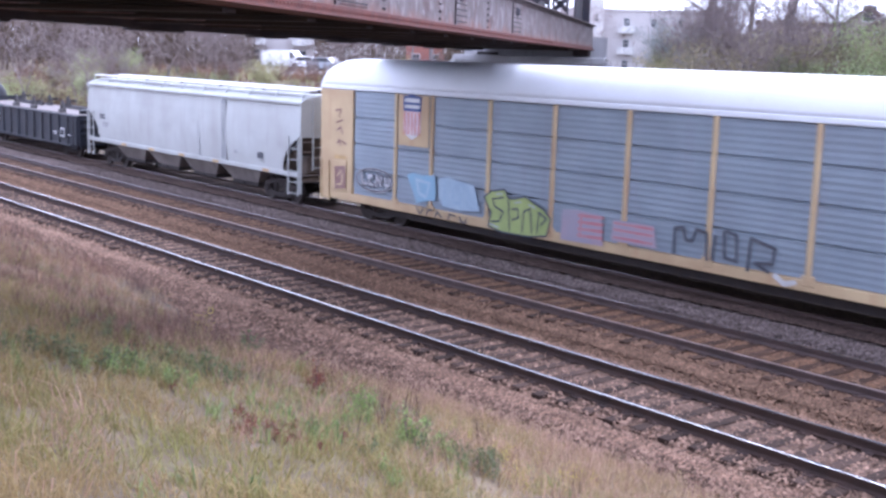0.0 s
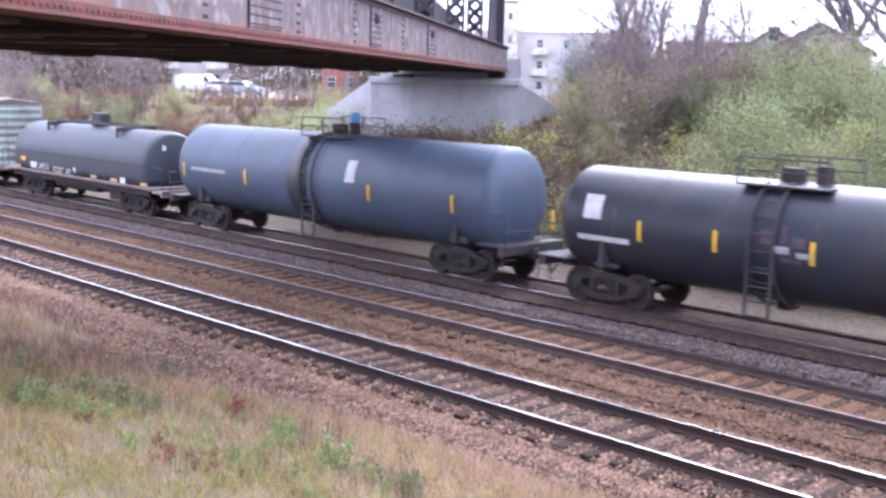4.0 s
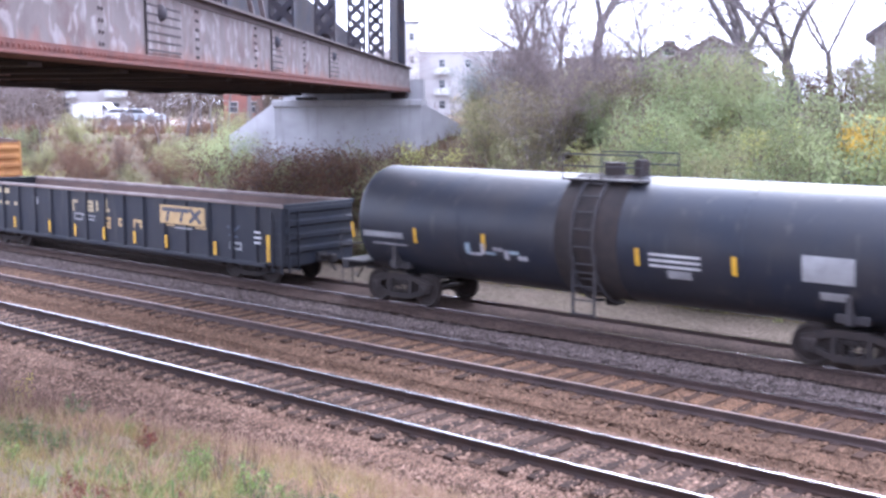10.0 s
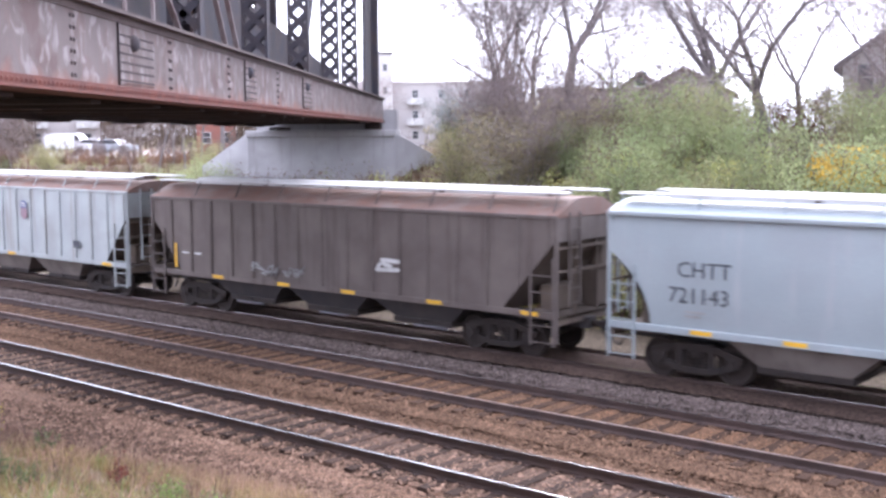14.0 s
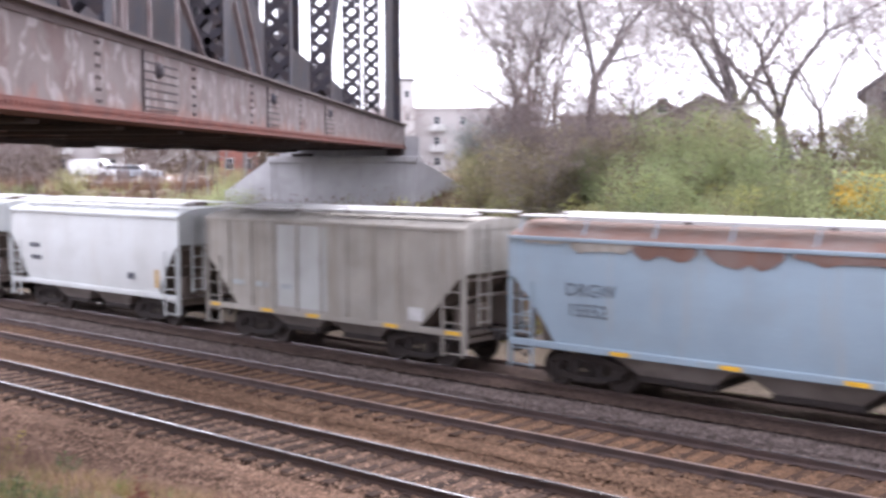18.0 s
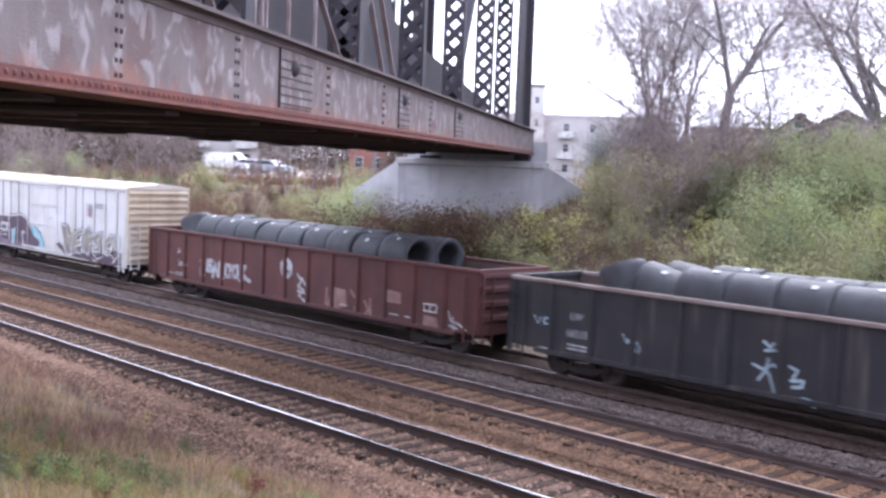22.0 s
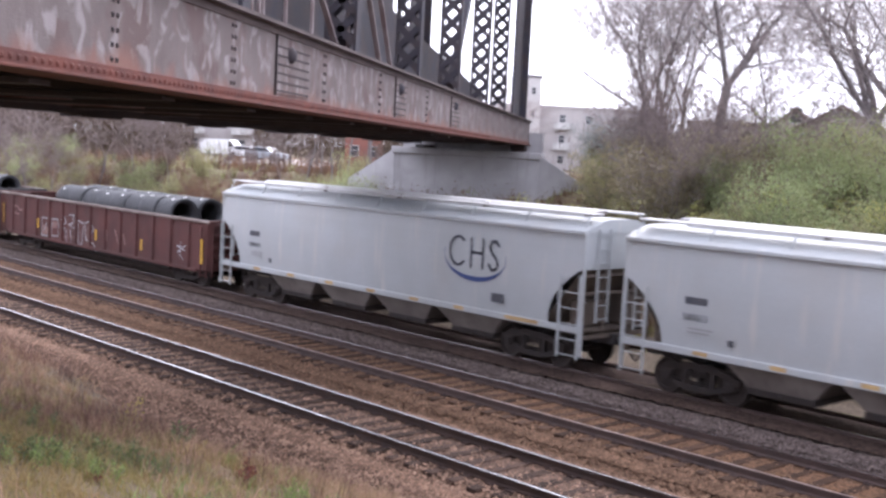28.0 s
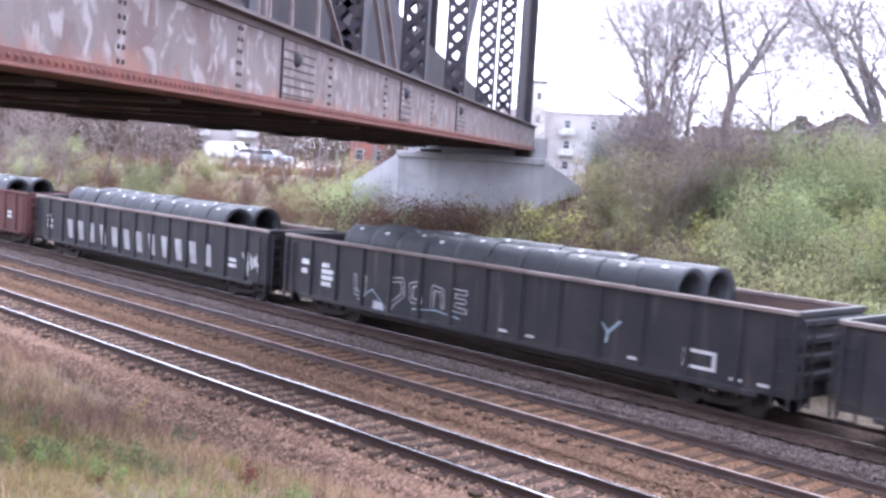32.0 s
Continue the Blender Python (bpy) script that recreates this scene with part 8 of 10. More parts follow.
def coil_car(front, rear):
    car, hl = start_car("coil_car", "black coil car with a long rounded steel hood", "coil car", front, rear)
    part("deck", Mesh().box(-hl, hl, -1.55, 1.55, 1.1, 1.2, 0.02), M["gondola_rim"], car)
    for sg in (-1, 1):
        part("side_girder", Mesh().box(-hl + 0.4, hl - 0.4, min(sg * 1.3, sg * 1.38), max(sg * 1.3, sg * 1.38), 0.86, 1.08), M["bogie"], car)
    part("underframe", Mesh().box(-2.4, 1.4, -1.1, 1.1, 0.6, 0.9, 0.03).box(2.6, 3.6, -1.2, -0.5, 0.45, 0.9, 0.04), M["bogie"], car)
    arc = [(-1.45, 1.22), (-1.47, 1.5), (-1.48, 2.0)] + [(-1.48 * math.cos(radians(a)), 2.0 + 1.3 * math.sin(radians(a))) for a in range(12, 180, 12)] + [(1.48, 2.0), (1.47, 1.5), (1.45, 1.22)]
    L = hl - 0.55
    rings = [[(x, y * s, 1.22 + (z - 1.22) * s) for y, z in arc] for x, s in ((-L, 0.93), (-L + 0.12, 0.985), (-L + 0.3, 1.0), (L - 0.3, 1.0), (L - 0.12, 0.985), (L, 0.93))]
    hood = part("hood", Mesh().loft(rings), M["coil_black"], car, smooth=True)
    for x in (-L * 0.55, L * 0.5):
        part("lifting_bracket", Mesh().box(x - 0.06, x + 0.06, -0.9, 0.9, 3.18, 3.36).box(x - 0.05, x + 0.05, -1.0, -0.9, 2.75, 3.36).box(x - 0.05, x + 0.05, 0.9, 1.0, 2.75, 3.36), M["black_steel"], hood)
    part("roof_rail", Mesh().tube((-L * 0.55, -0.5, 3.42), (L * 0.75, -0.5, 3.42), 0.04, 6).tube((-L * 0.55, 0.5, 3.42), (L * 0.75, 0.5, 3.42), 0.04, 6), M["black_steel"], hood)
    part("lifting_box", Mesh().box(-0.35, 0.35, -0.3, 0.3, 3.28, 3.85, 0.04), M["black_steel"], hood)
    bars(car, L - 0.02, 2.6, (0.3,), "white_paint", -0.6, 0.12, 0.2)
    part("hood_seam", Mesh().box(-L + 0.2, L - 0.2, -1.5, -1.47, 1.98, 2.04), M["black_steel"], hood)
    for sg in (-1, 1):
        x = sg * hl
        part("end_platform", Mesh().box(min(x, x + sg * 0.8), max(x, x + sg * 0.8), -1.5, 1.5, 1.02, 1.1).box(min(x + sg * 0.7, x + sg * 0.8), max(x + sg * 0.7, x + sg * 0.8), -1.55, 1.55, 0.9, 1.16, 0.02), M["gondola_rim"], car)
        part("handrail", Mesh().tube((x + sg * 0.7, -1.45, 1.1), (x + sg * 0.7, -1.45, 2.0), 0.02, 6).tube((x + sg * 0.7, -1.45, 2.0), (x + sg * 0.1, -1.45, 2.0), 0.02, 6), M["black_steel"], car)
    words(car, "34253", -3.3, 1.28, 0.3, M["white_paint"], -1.5)
    bars(car, -4.1, 1.3, (0.6,), "white_paint", -1.5, 0.1, 0.26)
    bars(car, -1.9, 1.42, (1.0, 0.9), "white_paint", -1.5, 0.12, 0.05)
    tapes(car, (-5.4, -1.3, 1.8, 3.5, 5.85), 1.24, "gold_paint", 0.55, 0.13, -1.5)
    patch(car, -5.1, -4.6, 1.58, 1.74, "yellow_tape", -1.5)
    patch(car, 4.0, 4.4, 1.22, 1.44, "white_paint", -1.5)
    part("marking", Mesh().plate([(0.0, 1.55), (0.25, 1.55), (0.125, 1.3)], -1.51, -1.5), M["white_paint"], car)
    bars(car, -0.7, 1.38, (0.5, 0.45), "white_paint", -1.5, 0.12, 0.05)
    running_gear(car, hl, 2.0)


def company_mark(car, x, z):
    """Three dark curved shapes over a blue crescent."""
    y = -1.625
    hook = [(x - 0.62 + 0.33 * math.cos(radians(a)), z + 0.22 + 0.4 * math.sin(radians(a))) for a in range(50, 315, 22)]
    wave = [(x + 0.78 + 0.17 * u, z + 0.2 + 0.4 * v) for u, v in ((1.0, 0.7), (0.4, 1.0), (-0.5, 0.95), (-0.9, 0.55), (-0.4, 0.15), (0.5, -0.15), (0.95, -0.55), (0.5, -0.95), (-0.4, -1.0), (-1.0, -0.65))]
    strokes(car, [hook, wave], 0.085, "dark_paint", y, "dark grey company mark", "emblem")
    strokes(car, [[(x - 0.1, z - 0.18), (x - 0.1, z + 0.6)], [(x + 0.36, z - 0.18), (x + 0.36, z + 0.6)], [(x - 0.1, z + 0.22), (x + 0.36, z + 0.22)]], 0.08, "dark_paint", y, "", "emblem", False)
    n = 20
    pts, inner = [], []
    for k in range(n + 1):
        a = radians(170 + 200 * k / n)
        t = math.sin(math.pi * k / n)
        pts.append((x + 0.04 + 1.22 * math.cos(a), z + 0.14 + 0.72 * math.sin(a)))
        inner.append((x + 0.04 + 1.2 * math.cos(a), z + 0.14 + (0.71 - 0.13 * t) * math.sin(a)))
    c = Mesh()
    for k in range(n):
        c.add([(pts[k][0], y, pts[k][1]), (pts[k + 1][0], y, pts[k + 1][1]), (inner[k + 1][0], y, inner[k + 1][1]), (inner[k][0], y, inner[k][1])], [(0, 1, 2, 3)])
    part("emblem_crescent", c, M["navy_paint"], car, "blue crescent under the mark")


def vertical_tapes(car, items, h=0.5, w=0.09, y=SIDE - 0.04):
    for x, z in items:
        patch(car, x - w / 2, x + w / 2, z, z + h, "yellow_tape", y, "reflector")


autorack(-5.5, -32.95)
c, hl = covered_hopper(-34.2, -52.85, "light grey covered hopper with a dark weld seam", "grey_hopper", eave=3.72, top=4.02, weld=3.62, bays=4, cut=1.2, cut_z=2.55)
patch(c, 6.4, 6.8, 1.55, 1.78, "dark_paint", -1.62)
shapes(c, [[(3.58, 3.6), (3.66, 2.6), (3.62, 1.3), (4.05, 1.3), (3.95, 2.2), (3.98, 3.6)]], "stain_grey", -1.612, "dark weathered streak down the side", "stain")
shapes(c, [[(1.62, 2.6), (1.66, 1.3), (1.85, 1.3), (1.8, 2.7)]], "stain_pale", -1.612, "faint grey streak", "stain")
patch(c, 4.7, 4.9, 1.6, 1.72, "grey_paint", -1.62)
bars(c, -7.9, 2.3, (0.6, 0.6), "dark_paint", -1.615, 0.12, 0.08)
bars(c, -7.6, 1.95, (0.7, 0.6), "grey_paint", -1.615, 0.12, 0.07)
tapes(c, (-5.3, -2.5, 0.3, 3.2, 7.0), 1.1, "gold_paint")
covered_gondola(-54.1, -69.25)
c, hl = tank_car(-70.4, -83.3, "black tank car with a white placard and yellow reflectors", "black_tank", 1.36, 2.08)
for x in (-6.0, -3.3, -1.2, 1.2, 3.35, 5.3):
    on_tank(c, x, 92, 0.11, 0.5, 1.36, 2.08, "yellow_tape", "reflector")
on_tank(c, -4.75, 72, 0.55, 0.62, 1.36, 2.08, "white_paint", "placard")
on_tank(c, -4.4, 105, 1.6, 0.14, 1.36, 2.08, "white_paint")
on_tank(c, 4.5, 96, 1.0, 0.34, 1.36, 2.08, "grey_paint")
for k, (x, a, w, h) in enumerate(((0.1, 82, 0.3, 0.3), (0.45, 92, 0.4, 0.16), (0.5, 78, 0.14, 0.4), (0.85, 84, 0.3, 0.22), (1.0, 95, 0.35, 0.12), (0.7, 101, 0.5, 0.1))):
    on_tank(c, x, a, w, h, 1.362, 2.08, ("plum_paint", "chalk_grey", "plum_paint")[k % 3], "graffiti")
on_tank(c, 4.55, 92, 0.7, 0.2, 1.366, 2.08, "ice_paint", "graffiti")
part("head_stencil", Mesh().box(6.26, 6.27, -0.7, -0.2, 2.7, 2.8).box(6.26, 6.27, -0.6, -0.15, 2.55, 2.62), M["white_paint"], c)
part("air_tank", Mesh().tube((3.2, -1.2, 1.0), (4.4, -1.2, 1.0), 0.22, 14), M["bogie"], c, smooth=False)
c, hl = tank_car(-84.5, -101.6, "slate blue tank car with a white mark and blue valve", "blue_tank", 1.5, 2.24)
part("tank_belt", Mesh().lathe([(-0.5, 1.52), (-0.5, 1.53), (0.5, 1.53), (0.5, 1.52)], 36, "x", (-0.6, 0, 2.24)), M["black_tank"], c, "dark band round the tank", smooth=True)
part("valve_knob", Mesh().lathe([(-0.2, 0.0), (-0.16, 0.14), (0.0, 0.2), (0.16, 0.14), (0.2, 0.0)], 12, "z", (0.75, 0, 4.25)), M["blue_knob"], c, "bright blue valve housing", smooth=True)
on_tank(c, 2.1, 72, 0.45, 0.7, 1.5, 2.24, "white_paint")
for x in (-7.4, -3.5, 3.0, 6.6):
    on_tank(c, x, 95, 0.11, 0.5, 1.5, 2.24, "yellow_tape", "reflector")
on_tank(c, -5.8, 92, 2.2, 0.12, 1.5, 2.24, "grey_paint")
coil_car(-102.8, -115.7)
c, hl = boxcar(-118.05, -133.3, "weathered brown and grey boxcar patched in maroon with pale green ends", "patched_box", "patched_roof", "green_end",
               doors=((-2.4, -0.28, "ashen_panel", "rods"), (-0.2, 2.15, "ashen_panel", "rods")), stripes=13, rib_mat="rib_grey", sill_mat="patched_box", corr=8,
               rib_at=(-7.4, -6.92, -6.03, -5.17, -4.33, -3.42, -2.55, 2.95, 3.9, 4.76, 5.64, 6.56, 7.49),
               panels=((-7.35, -6.97, "ashen_panel"), (-6.87, -6.08, "maroon_panel"), (-5.98, -5.22, "maroon_panel"), (-5.12, -4.38, "ashen_panel"), (-4.28, -3.47, "ashen_panel"), (-3.37, -2.6, "ashen_panel"),
                       (2.25, 2.9, "ashen_panel"), (3.0, 3.85, "ashen_panel"), (3.95, 4.71, "ashen_panel"), (4.81, 5.59, "maroon_panel"), (5.69, 6.51, "maroon_panel"), (6.61, 7.44, "oxide_dull")))
part("side_edge", Mesh().box(-5.6, 6.5, -1.625, -1.6, 0.64, 0.69), M["pale_hopper"], c, "pale worn lower edge")
strokes(c, [[(2.8, 1.15), (3.0, 1.55), (3.25, 1.2), (3.45, 1.6), (3.6, 1.15)], [(2.85, 1.35), (3.3, 1.45), (3.95, 1.3)], [(3.4, 1.05), (3.75, 1.5), (4.05, 1.2)], [(2.9, 1.05), (3.3, 1.0), (3.7, 1.08)]], 0.13, "cyan_paint", -1.65, "pale blue sprayed tag")
part("ladder_frame", Mesh().box(6.08, 6.54, -1.6, -1.585, 1.08, 1.14).box(6.08, 6.54, -1.6, -1.585, 1.4, 1.46).box(6.08, 6.54, -1.6, -1.585, 1.72, 1.78).box(6.08, 6.14, -1.6, -1.585, 1.14, 1.72).box(6.48, 6.54, -1.6, -1.585, 1.14, 1.72), M["white_paint"], c, "white painted frame")
vertical_tapes(c, ((-6.95, 1.0), (7.0, 1.05)), 0.45, 0.14, -1.65)
for x, z, w in ((-6.5, 1.95, 0.45), (-6.4, 1.5, 0.6), (-4.9, 3.1, 0.5), (-4.2, 3.1, 0.5), (4.15, 3.0, 0.3), (4.95, 3.0, 0.4), (5.95, 2.85, 0.45)):
    bars(c, x, z, (w, w * 0.8), "white_paint", -1.6, 0.13, 0.06)
patch(c, 6.2, 6.9, 0.7, 0.98, "pale_hopper", -1.628)
patch(c, -6.0, -5.5, 0.72, 0.92, "pale_hopper", -1.628)
patch(c, -4.2, -3.6, 1.25, 1.7, "dark_paint", -1.585)
c, hl = tank_car(-134.8, -148.3, "cream-white tank car with rust stains and white railings", "white_tank", 1.16, 2.38, 0.75, "white_steel", True, "white_steel")
part("rust_band", Mesh().lathe([(-1.15, 1.175), (-1.15, 1.18), (0.1, 1.18), (0.1, 1.175)], 36, "x", (0.0, 0, 2.38)), M["tank_rust"], c, "rust-stained band under the hatch", smooth=True)
part("drip_band", Mesh().lathe([(0.32, 1.176), (0.32, 1.182), (0.85, 1.182), (0.85, 1.176)], 36, "x", (0.0, 0, 2.38)), M["maroon_panel"], c, "dark red-brown band behind the ladder", smooth=True)
on_tank(c, -5.0, 104, 2.0, 0.36, 1.16, 2.38, "pale_hopper", "panel")
on_tank(c, -5.6, 101, 0.55, 0.13, 1.168, 2.38, "dark_paint")
on_tank(c, -4.65, 102, 0.75, 0.15, 1.168, 2.38, "dark_paint")
for k, (x, w) in enumerate(((-3.7, 0.4), (-3.1, 0.3), (-2.55, 0.45), (-1.9, 0.25), (-1.5, 0.35))):
    on_tank(c, x, 112 + 3 * (k % 2), w, 0.11, 1.16, 2.38, "dark_paint", "graffiti")
    on_tank(c, x + 0.1, 117 - 4 * (k % 2), w * 0.6, 0.07, 1.16, 2.38, "grey_paint", "graffiti")
on_tank(c, 3.5, 112, 0.35, 0.16, 1.16, 2.38, "dark_paint")
for k, (x, a, w) in enumerate(((3.95, 112, 0.3), (4.2, 116, 0.5), (4.5, 111, 0.35), (4.4, 119, 0.45))):
    on_tank(c, x, a, w, 0.09, 1.16, 2.38, "dark_paint" if k % 2 else "navy_paint", "graffiti")
for x in (-5.6, 5.6):
    part("cradle_plate", Mesh().plate([(x - 0.2, 1.05), (x + 0.2, 1.05), (x + 0.3, 1.95), (x + 0.1, 1.95)], -1.45, -1.38), M["white_steel"], c)
part("placard", Mesh().plate([(4.6, 1.15), (4.85, 1.4), (4.6, 1.65), (4.35, 1.4)], -1.5, -1.49), M["white_paint"], c)
c, hl = boxcar(-150.05, -165.5, "oxide red boxcar with a large grey graffiti patch", "red_box", "patched_roof", "red_box", ribs=13, doors=((-2.2, -0.1, "red_box", "plain"), (-0.05, 2.0, "red_box", "plain")), stripes=11, stripe_mat="walkway_pale", corr=7)
part("graffiti", Mesh().plate([(2.55, 0.9), (2.7, 0.84), (7.35, 0.84), (7.5, 1.3), (7.2, 1.75), (6.6, 1.95), (6.3, 1.82), (5.7, 2.02), (5.2, 1.9), (4.6, 2.05), (4.1, 1.9), (3.5, 2.06), (3.1, 1.95), (2.62, 2.0), (2.75, 1.6), (2.5, 1.3)], -1.652, -1.648), M["grey_paint"], c, "ragged silver-grey graffiti panel")
strokes(c, [[(x, 1.9 - 0.1 * (k % 2)), (x + 0.1, 1.5), (x - 0.05 + 0.1 * (k % 3), 0.95)] for k, x in enumerate((3.0, 3.3, 3.9, 4.2, 4.8, 5.05, 5.9, 6.3, 6.9, 7.1))], 0.035, "dark_paint", -1.656, "thin dark drips over the silver panel")
strokes(c, [[(2.8, 1.1), (3.3, 0.95), (3.6, 1.2)], [(4.3, 1.0), (4.9, 1.05)], [(5.5, 1.75), (6.2, 1.7)], [(6.4, 1.1), (7.1, 1.0)]], 0.05, "red_box", -1.657, "red gaps in the silver panel")
patch(c, 5.2, 5.65, 1.2, 1.5, "white_paint", -1.66)
patch(c, 3.4, 4.0, 0.9, 1.02, "yellow_tape", -1.66)
patch(c, 6.2, 6.7, 0.86, 1.02, "yellow_tape", -1.66)
shapes(c, [[(-3.75, 1.1), (-3.7, 1.72), (-3.2, 1.7), (-3.22, 1.15), (-3.5, 1.0)]], "dark_paint", -1.63, "dark sprayed block")
strokes(c, [[(-4.5, 1.6), (-4.3, 1.1), (-4.0, 0.98), (-3.85, 1.3)], [(-4.2, 1.2), (-3.9, 0.9)], [(-3.2, 1.05), (-2.9, 1.15), (-2.6, 1.3)], [(-3.0, 0.95), (-2.8, 1.25)]], 0.11, "grey_paint", -1.636, "greenish grey sprayed tag")
bars(c, -6.4, 2.25, (0.6,), "white_paint", -1.6, 0.1, 0.1)
words(c, "10516", -6.3, 1.78, 0.2, M["white_paint"], -1.6)
bars(c, -6.2, 1.3, (0.5, 0.45), "white_paint", -1.6, 0.14, 0.06)
bars(c, -4.4, 2.0, (0.35, 0.3), "white_paint", -1.6, 0.4, 0.08)
bars(c, 0.5, 3.35, (0.7,), "white_paint", -1.65, 0.1, 0.08)
bars(c, 0.4, 2.95, (0.8, 0.75, 0.8, 0.75), "white_paint", -1.65, 0.11, 0.07)
bars(c, -1.6, 3.45, (0.6,), "white_paint", -1.65, 0.1, 0.09)
tapes(c, (-6.1, -3.4, -1.0, 1.35, 3.9, 6.5), 0.78)
patch(c, 5.15, 5.6, 1.1, 1.45, "white_paint", -1.66)
c, hl = tank_car(-166.7, -183.3, "long black tank car with yellow reflectors and stencils", "black_tank", 1.49, 2.25)
for x in (-7.75, -5.4, -3.05, 1.45, 3.85, 7.6):
    on_tank(c, x, 100, 0.11, 0.42, 1.49, 2.25, "yellow_tape", "reflector")
on_tank(c, -6.6, 102, 1.5, 0.16, 1.49, 2.25, "grey_paint")
on_tank(c, -6.4, 112, 1.3, 0.06, 1.49, 2.25, "grey_paint")
for k in range(3):
    on_tank(c, 2.4, 96 + k * 5, 1.3, 0.06, 1.49, 2.25, "white_paint")
on_tank(c, 2.5, 113, 0.6, 0.2, 1.49, 2.25, "grey_paint")
on_tank(c, 5.9, 96, 1.1, 0.55, 1.49, 2.25, "grey_paint")
on_tank(c, 6.0, 118, 0.6, 0.2, 1.49, 2.25, "grey_paint")
for k, (x, a, w, h) in enumerate(((-3.6, 108, 0.16, 0.3), (-3.35, 113, 0.4, 0.09), (-3.1, 107, 0.14, 0.28), (-2.85, 111, 0.3, 0.08), (-2.6, 106, 0.3, 0.1), (-2.35, 111, 0.14, 0.26), (-2.1, 108, 0.3, 0.09), (-1.85, 113, 0.3, 0.12))):
    on_tank(c, x, a, w, h, 1.49, 2.25, "chalk_grey" if k % 3 else "ice_paint", "graffiti")
part("soot_band", Mesh().lathe([(-0.85, 1.506), (-0.85, 1.512), (0.9, 1.512), (0.9, 1.506)], 36, "x", (0.0, 0, 2.25)), M["bogie"], c, "dull black band round the hatch", smooth=True)
part("placard", Mesh().plate([(7.55, 1.0), (7.75, 1.2), (7.55, 1.4), (7.35, 1.2)], -1.46, -1.45), M["red_paint"], c)
c, hl = gondola(-185.55, -204.65, "empty blue-black gondola with gold block markings and yellow reflectors", "blue_black", 2.52, 0.58, 17)
strokes(c, [[(-2.05, 1.72), (-2.05, 2.04), (-1.8, 2.04)], [(-1.15, 2.06), (-0.8, 2.06), (-0.8, 1.76), (-1.15, 1.78), (-1.1, 1.9), (-0.82, 1.92)], [(-0.5, 1.8), (-0.5, 2.08)], [(0.1, 2.16), (0.1, 1.82), (0.24, 1.82)]], 0.11, "gold_pale", -1.558, "pale gold letter shapes", "marking", False)
strokes(c, [[(-2.0, 1.4), (-2.0, 1.6), (-1.5, 1.6), (-1.5, 1.4), (-2.0, 1.4)], [(-1.45, 1.58), (-0.65, 1.55)], [(-1.3, 1.45), (-0.7, 1.42)]], 0.05, "grey_paint", -1.558, "", "marking", False)
strokes(c, [[(0.3, 1.54), (-0.08, 1.54), (-0.08, 1.36), (0.28, 1.36), (0.28, 1.54), (0.28, 1.24), (-0.05, 1.24)], [(0.85, 1.54), (1.2, 1.54), (1.2, 1.36), (0.85, 1.36), (0.85, 1.54)], [(1.76, 1.35), (1.76, 1.56), (2.15, 1.56), (2.15, 1.35)]], 0.1, "gold_paint", -1.558, "gold letter shapes", "marking", False)
patch(c, 3.4, 5.8, 1.62, 2.22, "gold_paint", -1.66)
strokes(c, [[(3.6, 2.08), (4.25, 2.08)], [(3.9, 2.05), (3.8, 1.74)], [(4.35, 2.08), (4.95, 2.08)], [(4.65, 2.05), (4.55, 1.74)], [(5.1, 2.1), (5.55, 1.74)], [(5.55, 2.1), (5.05, 1.74)]], 0.14, "dark_paint", -1.668, "dark block shapes", "marking", False)
bars(c, 3.45, 1.52, (0.6,), "gold_paint", -1.56, 0.1, 0.06)
bars(c, 5.2, 1.52, (0.6,), "gold_paint", -1.56, 0.1, 0.06)
bars(c, -7.5, 2.1, (0.85,), "gold_pale", -1.56, 0.1, 0.2)
bars(c, -7.4, 1.66, (0.7,), "gold_pale", -1.56, 0.1, 0.13)
bars(c, -6.3, 1.66, (0.3,), "gold_pale", -1.56, 0.1, 0.13)
patch(c, -4.8, -4.5, 1.8, 2.05, "grey_paint", -1.56)
patch(c, 6.9, 7.5, 1.0, 1.25, "grey_paint", -1.56)
patch(c, 6.98, 7.42, 1.07, 1.18, "blue_black", -1.566)
strokes(c, [[(6.85, 1.7), (7.1, 1.55), (7.4, 1.75)], [(6.9, 1.45), (7.3, 1.4)]], 0.07, "navy_dull", -1.56, "dim scrawled tag")
bars(c, 4.2, 1.48, (0.9,), "grey_paint", -1.645)
vertical_tapes(c, ((-8.72, 0.85),), 0.8, 0.12, -1.66)
vertical_tapes(c, ((-6.17, 0.8), (-3.62, 0.82), (-1.86, 0.8), (0.0, 0.8), (1.87, 0.8), (3.69, 0.8), (6.28, 0.78)), 0.42, 0.12, -1.66)
vertical_tapes(c, ((8.86, 0.78),), 0.8, 0.13, -1.66)
bars(c, 8.2, 1.6, (0.3, 0.35, 0.3), "white_paint", -1.645, 0.16, 0.06)
c, hl = boxcar(-205.85, -220.6, "rusty orange boxcar with a dark slatted door and pale graffiti", "orange_box", "rusty_roof", "amber_end", doors=((-1.38, 1.44, "plum_door", "slats"), (-3.12, -1.5, "amber_dull", "frame")), stripes=9, rib_mat="orange_box", corr=8,
               rib_at=(-7.3, -6.69, -5.62, -4.7, -3.83, 1.8, 2.36, 3.29, 4.12, 5.81, 6.75, 7.32), panels=((-7.25, -6.74, "amber_dull"), (5.86, 6.7, "amber_dull")))
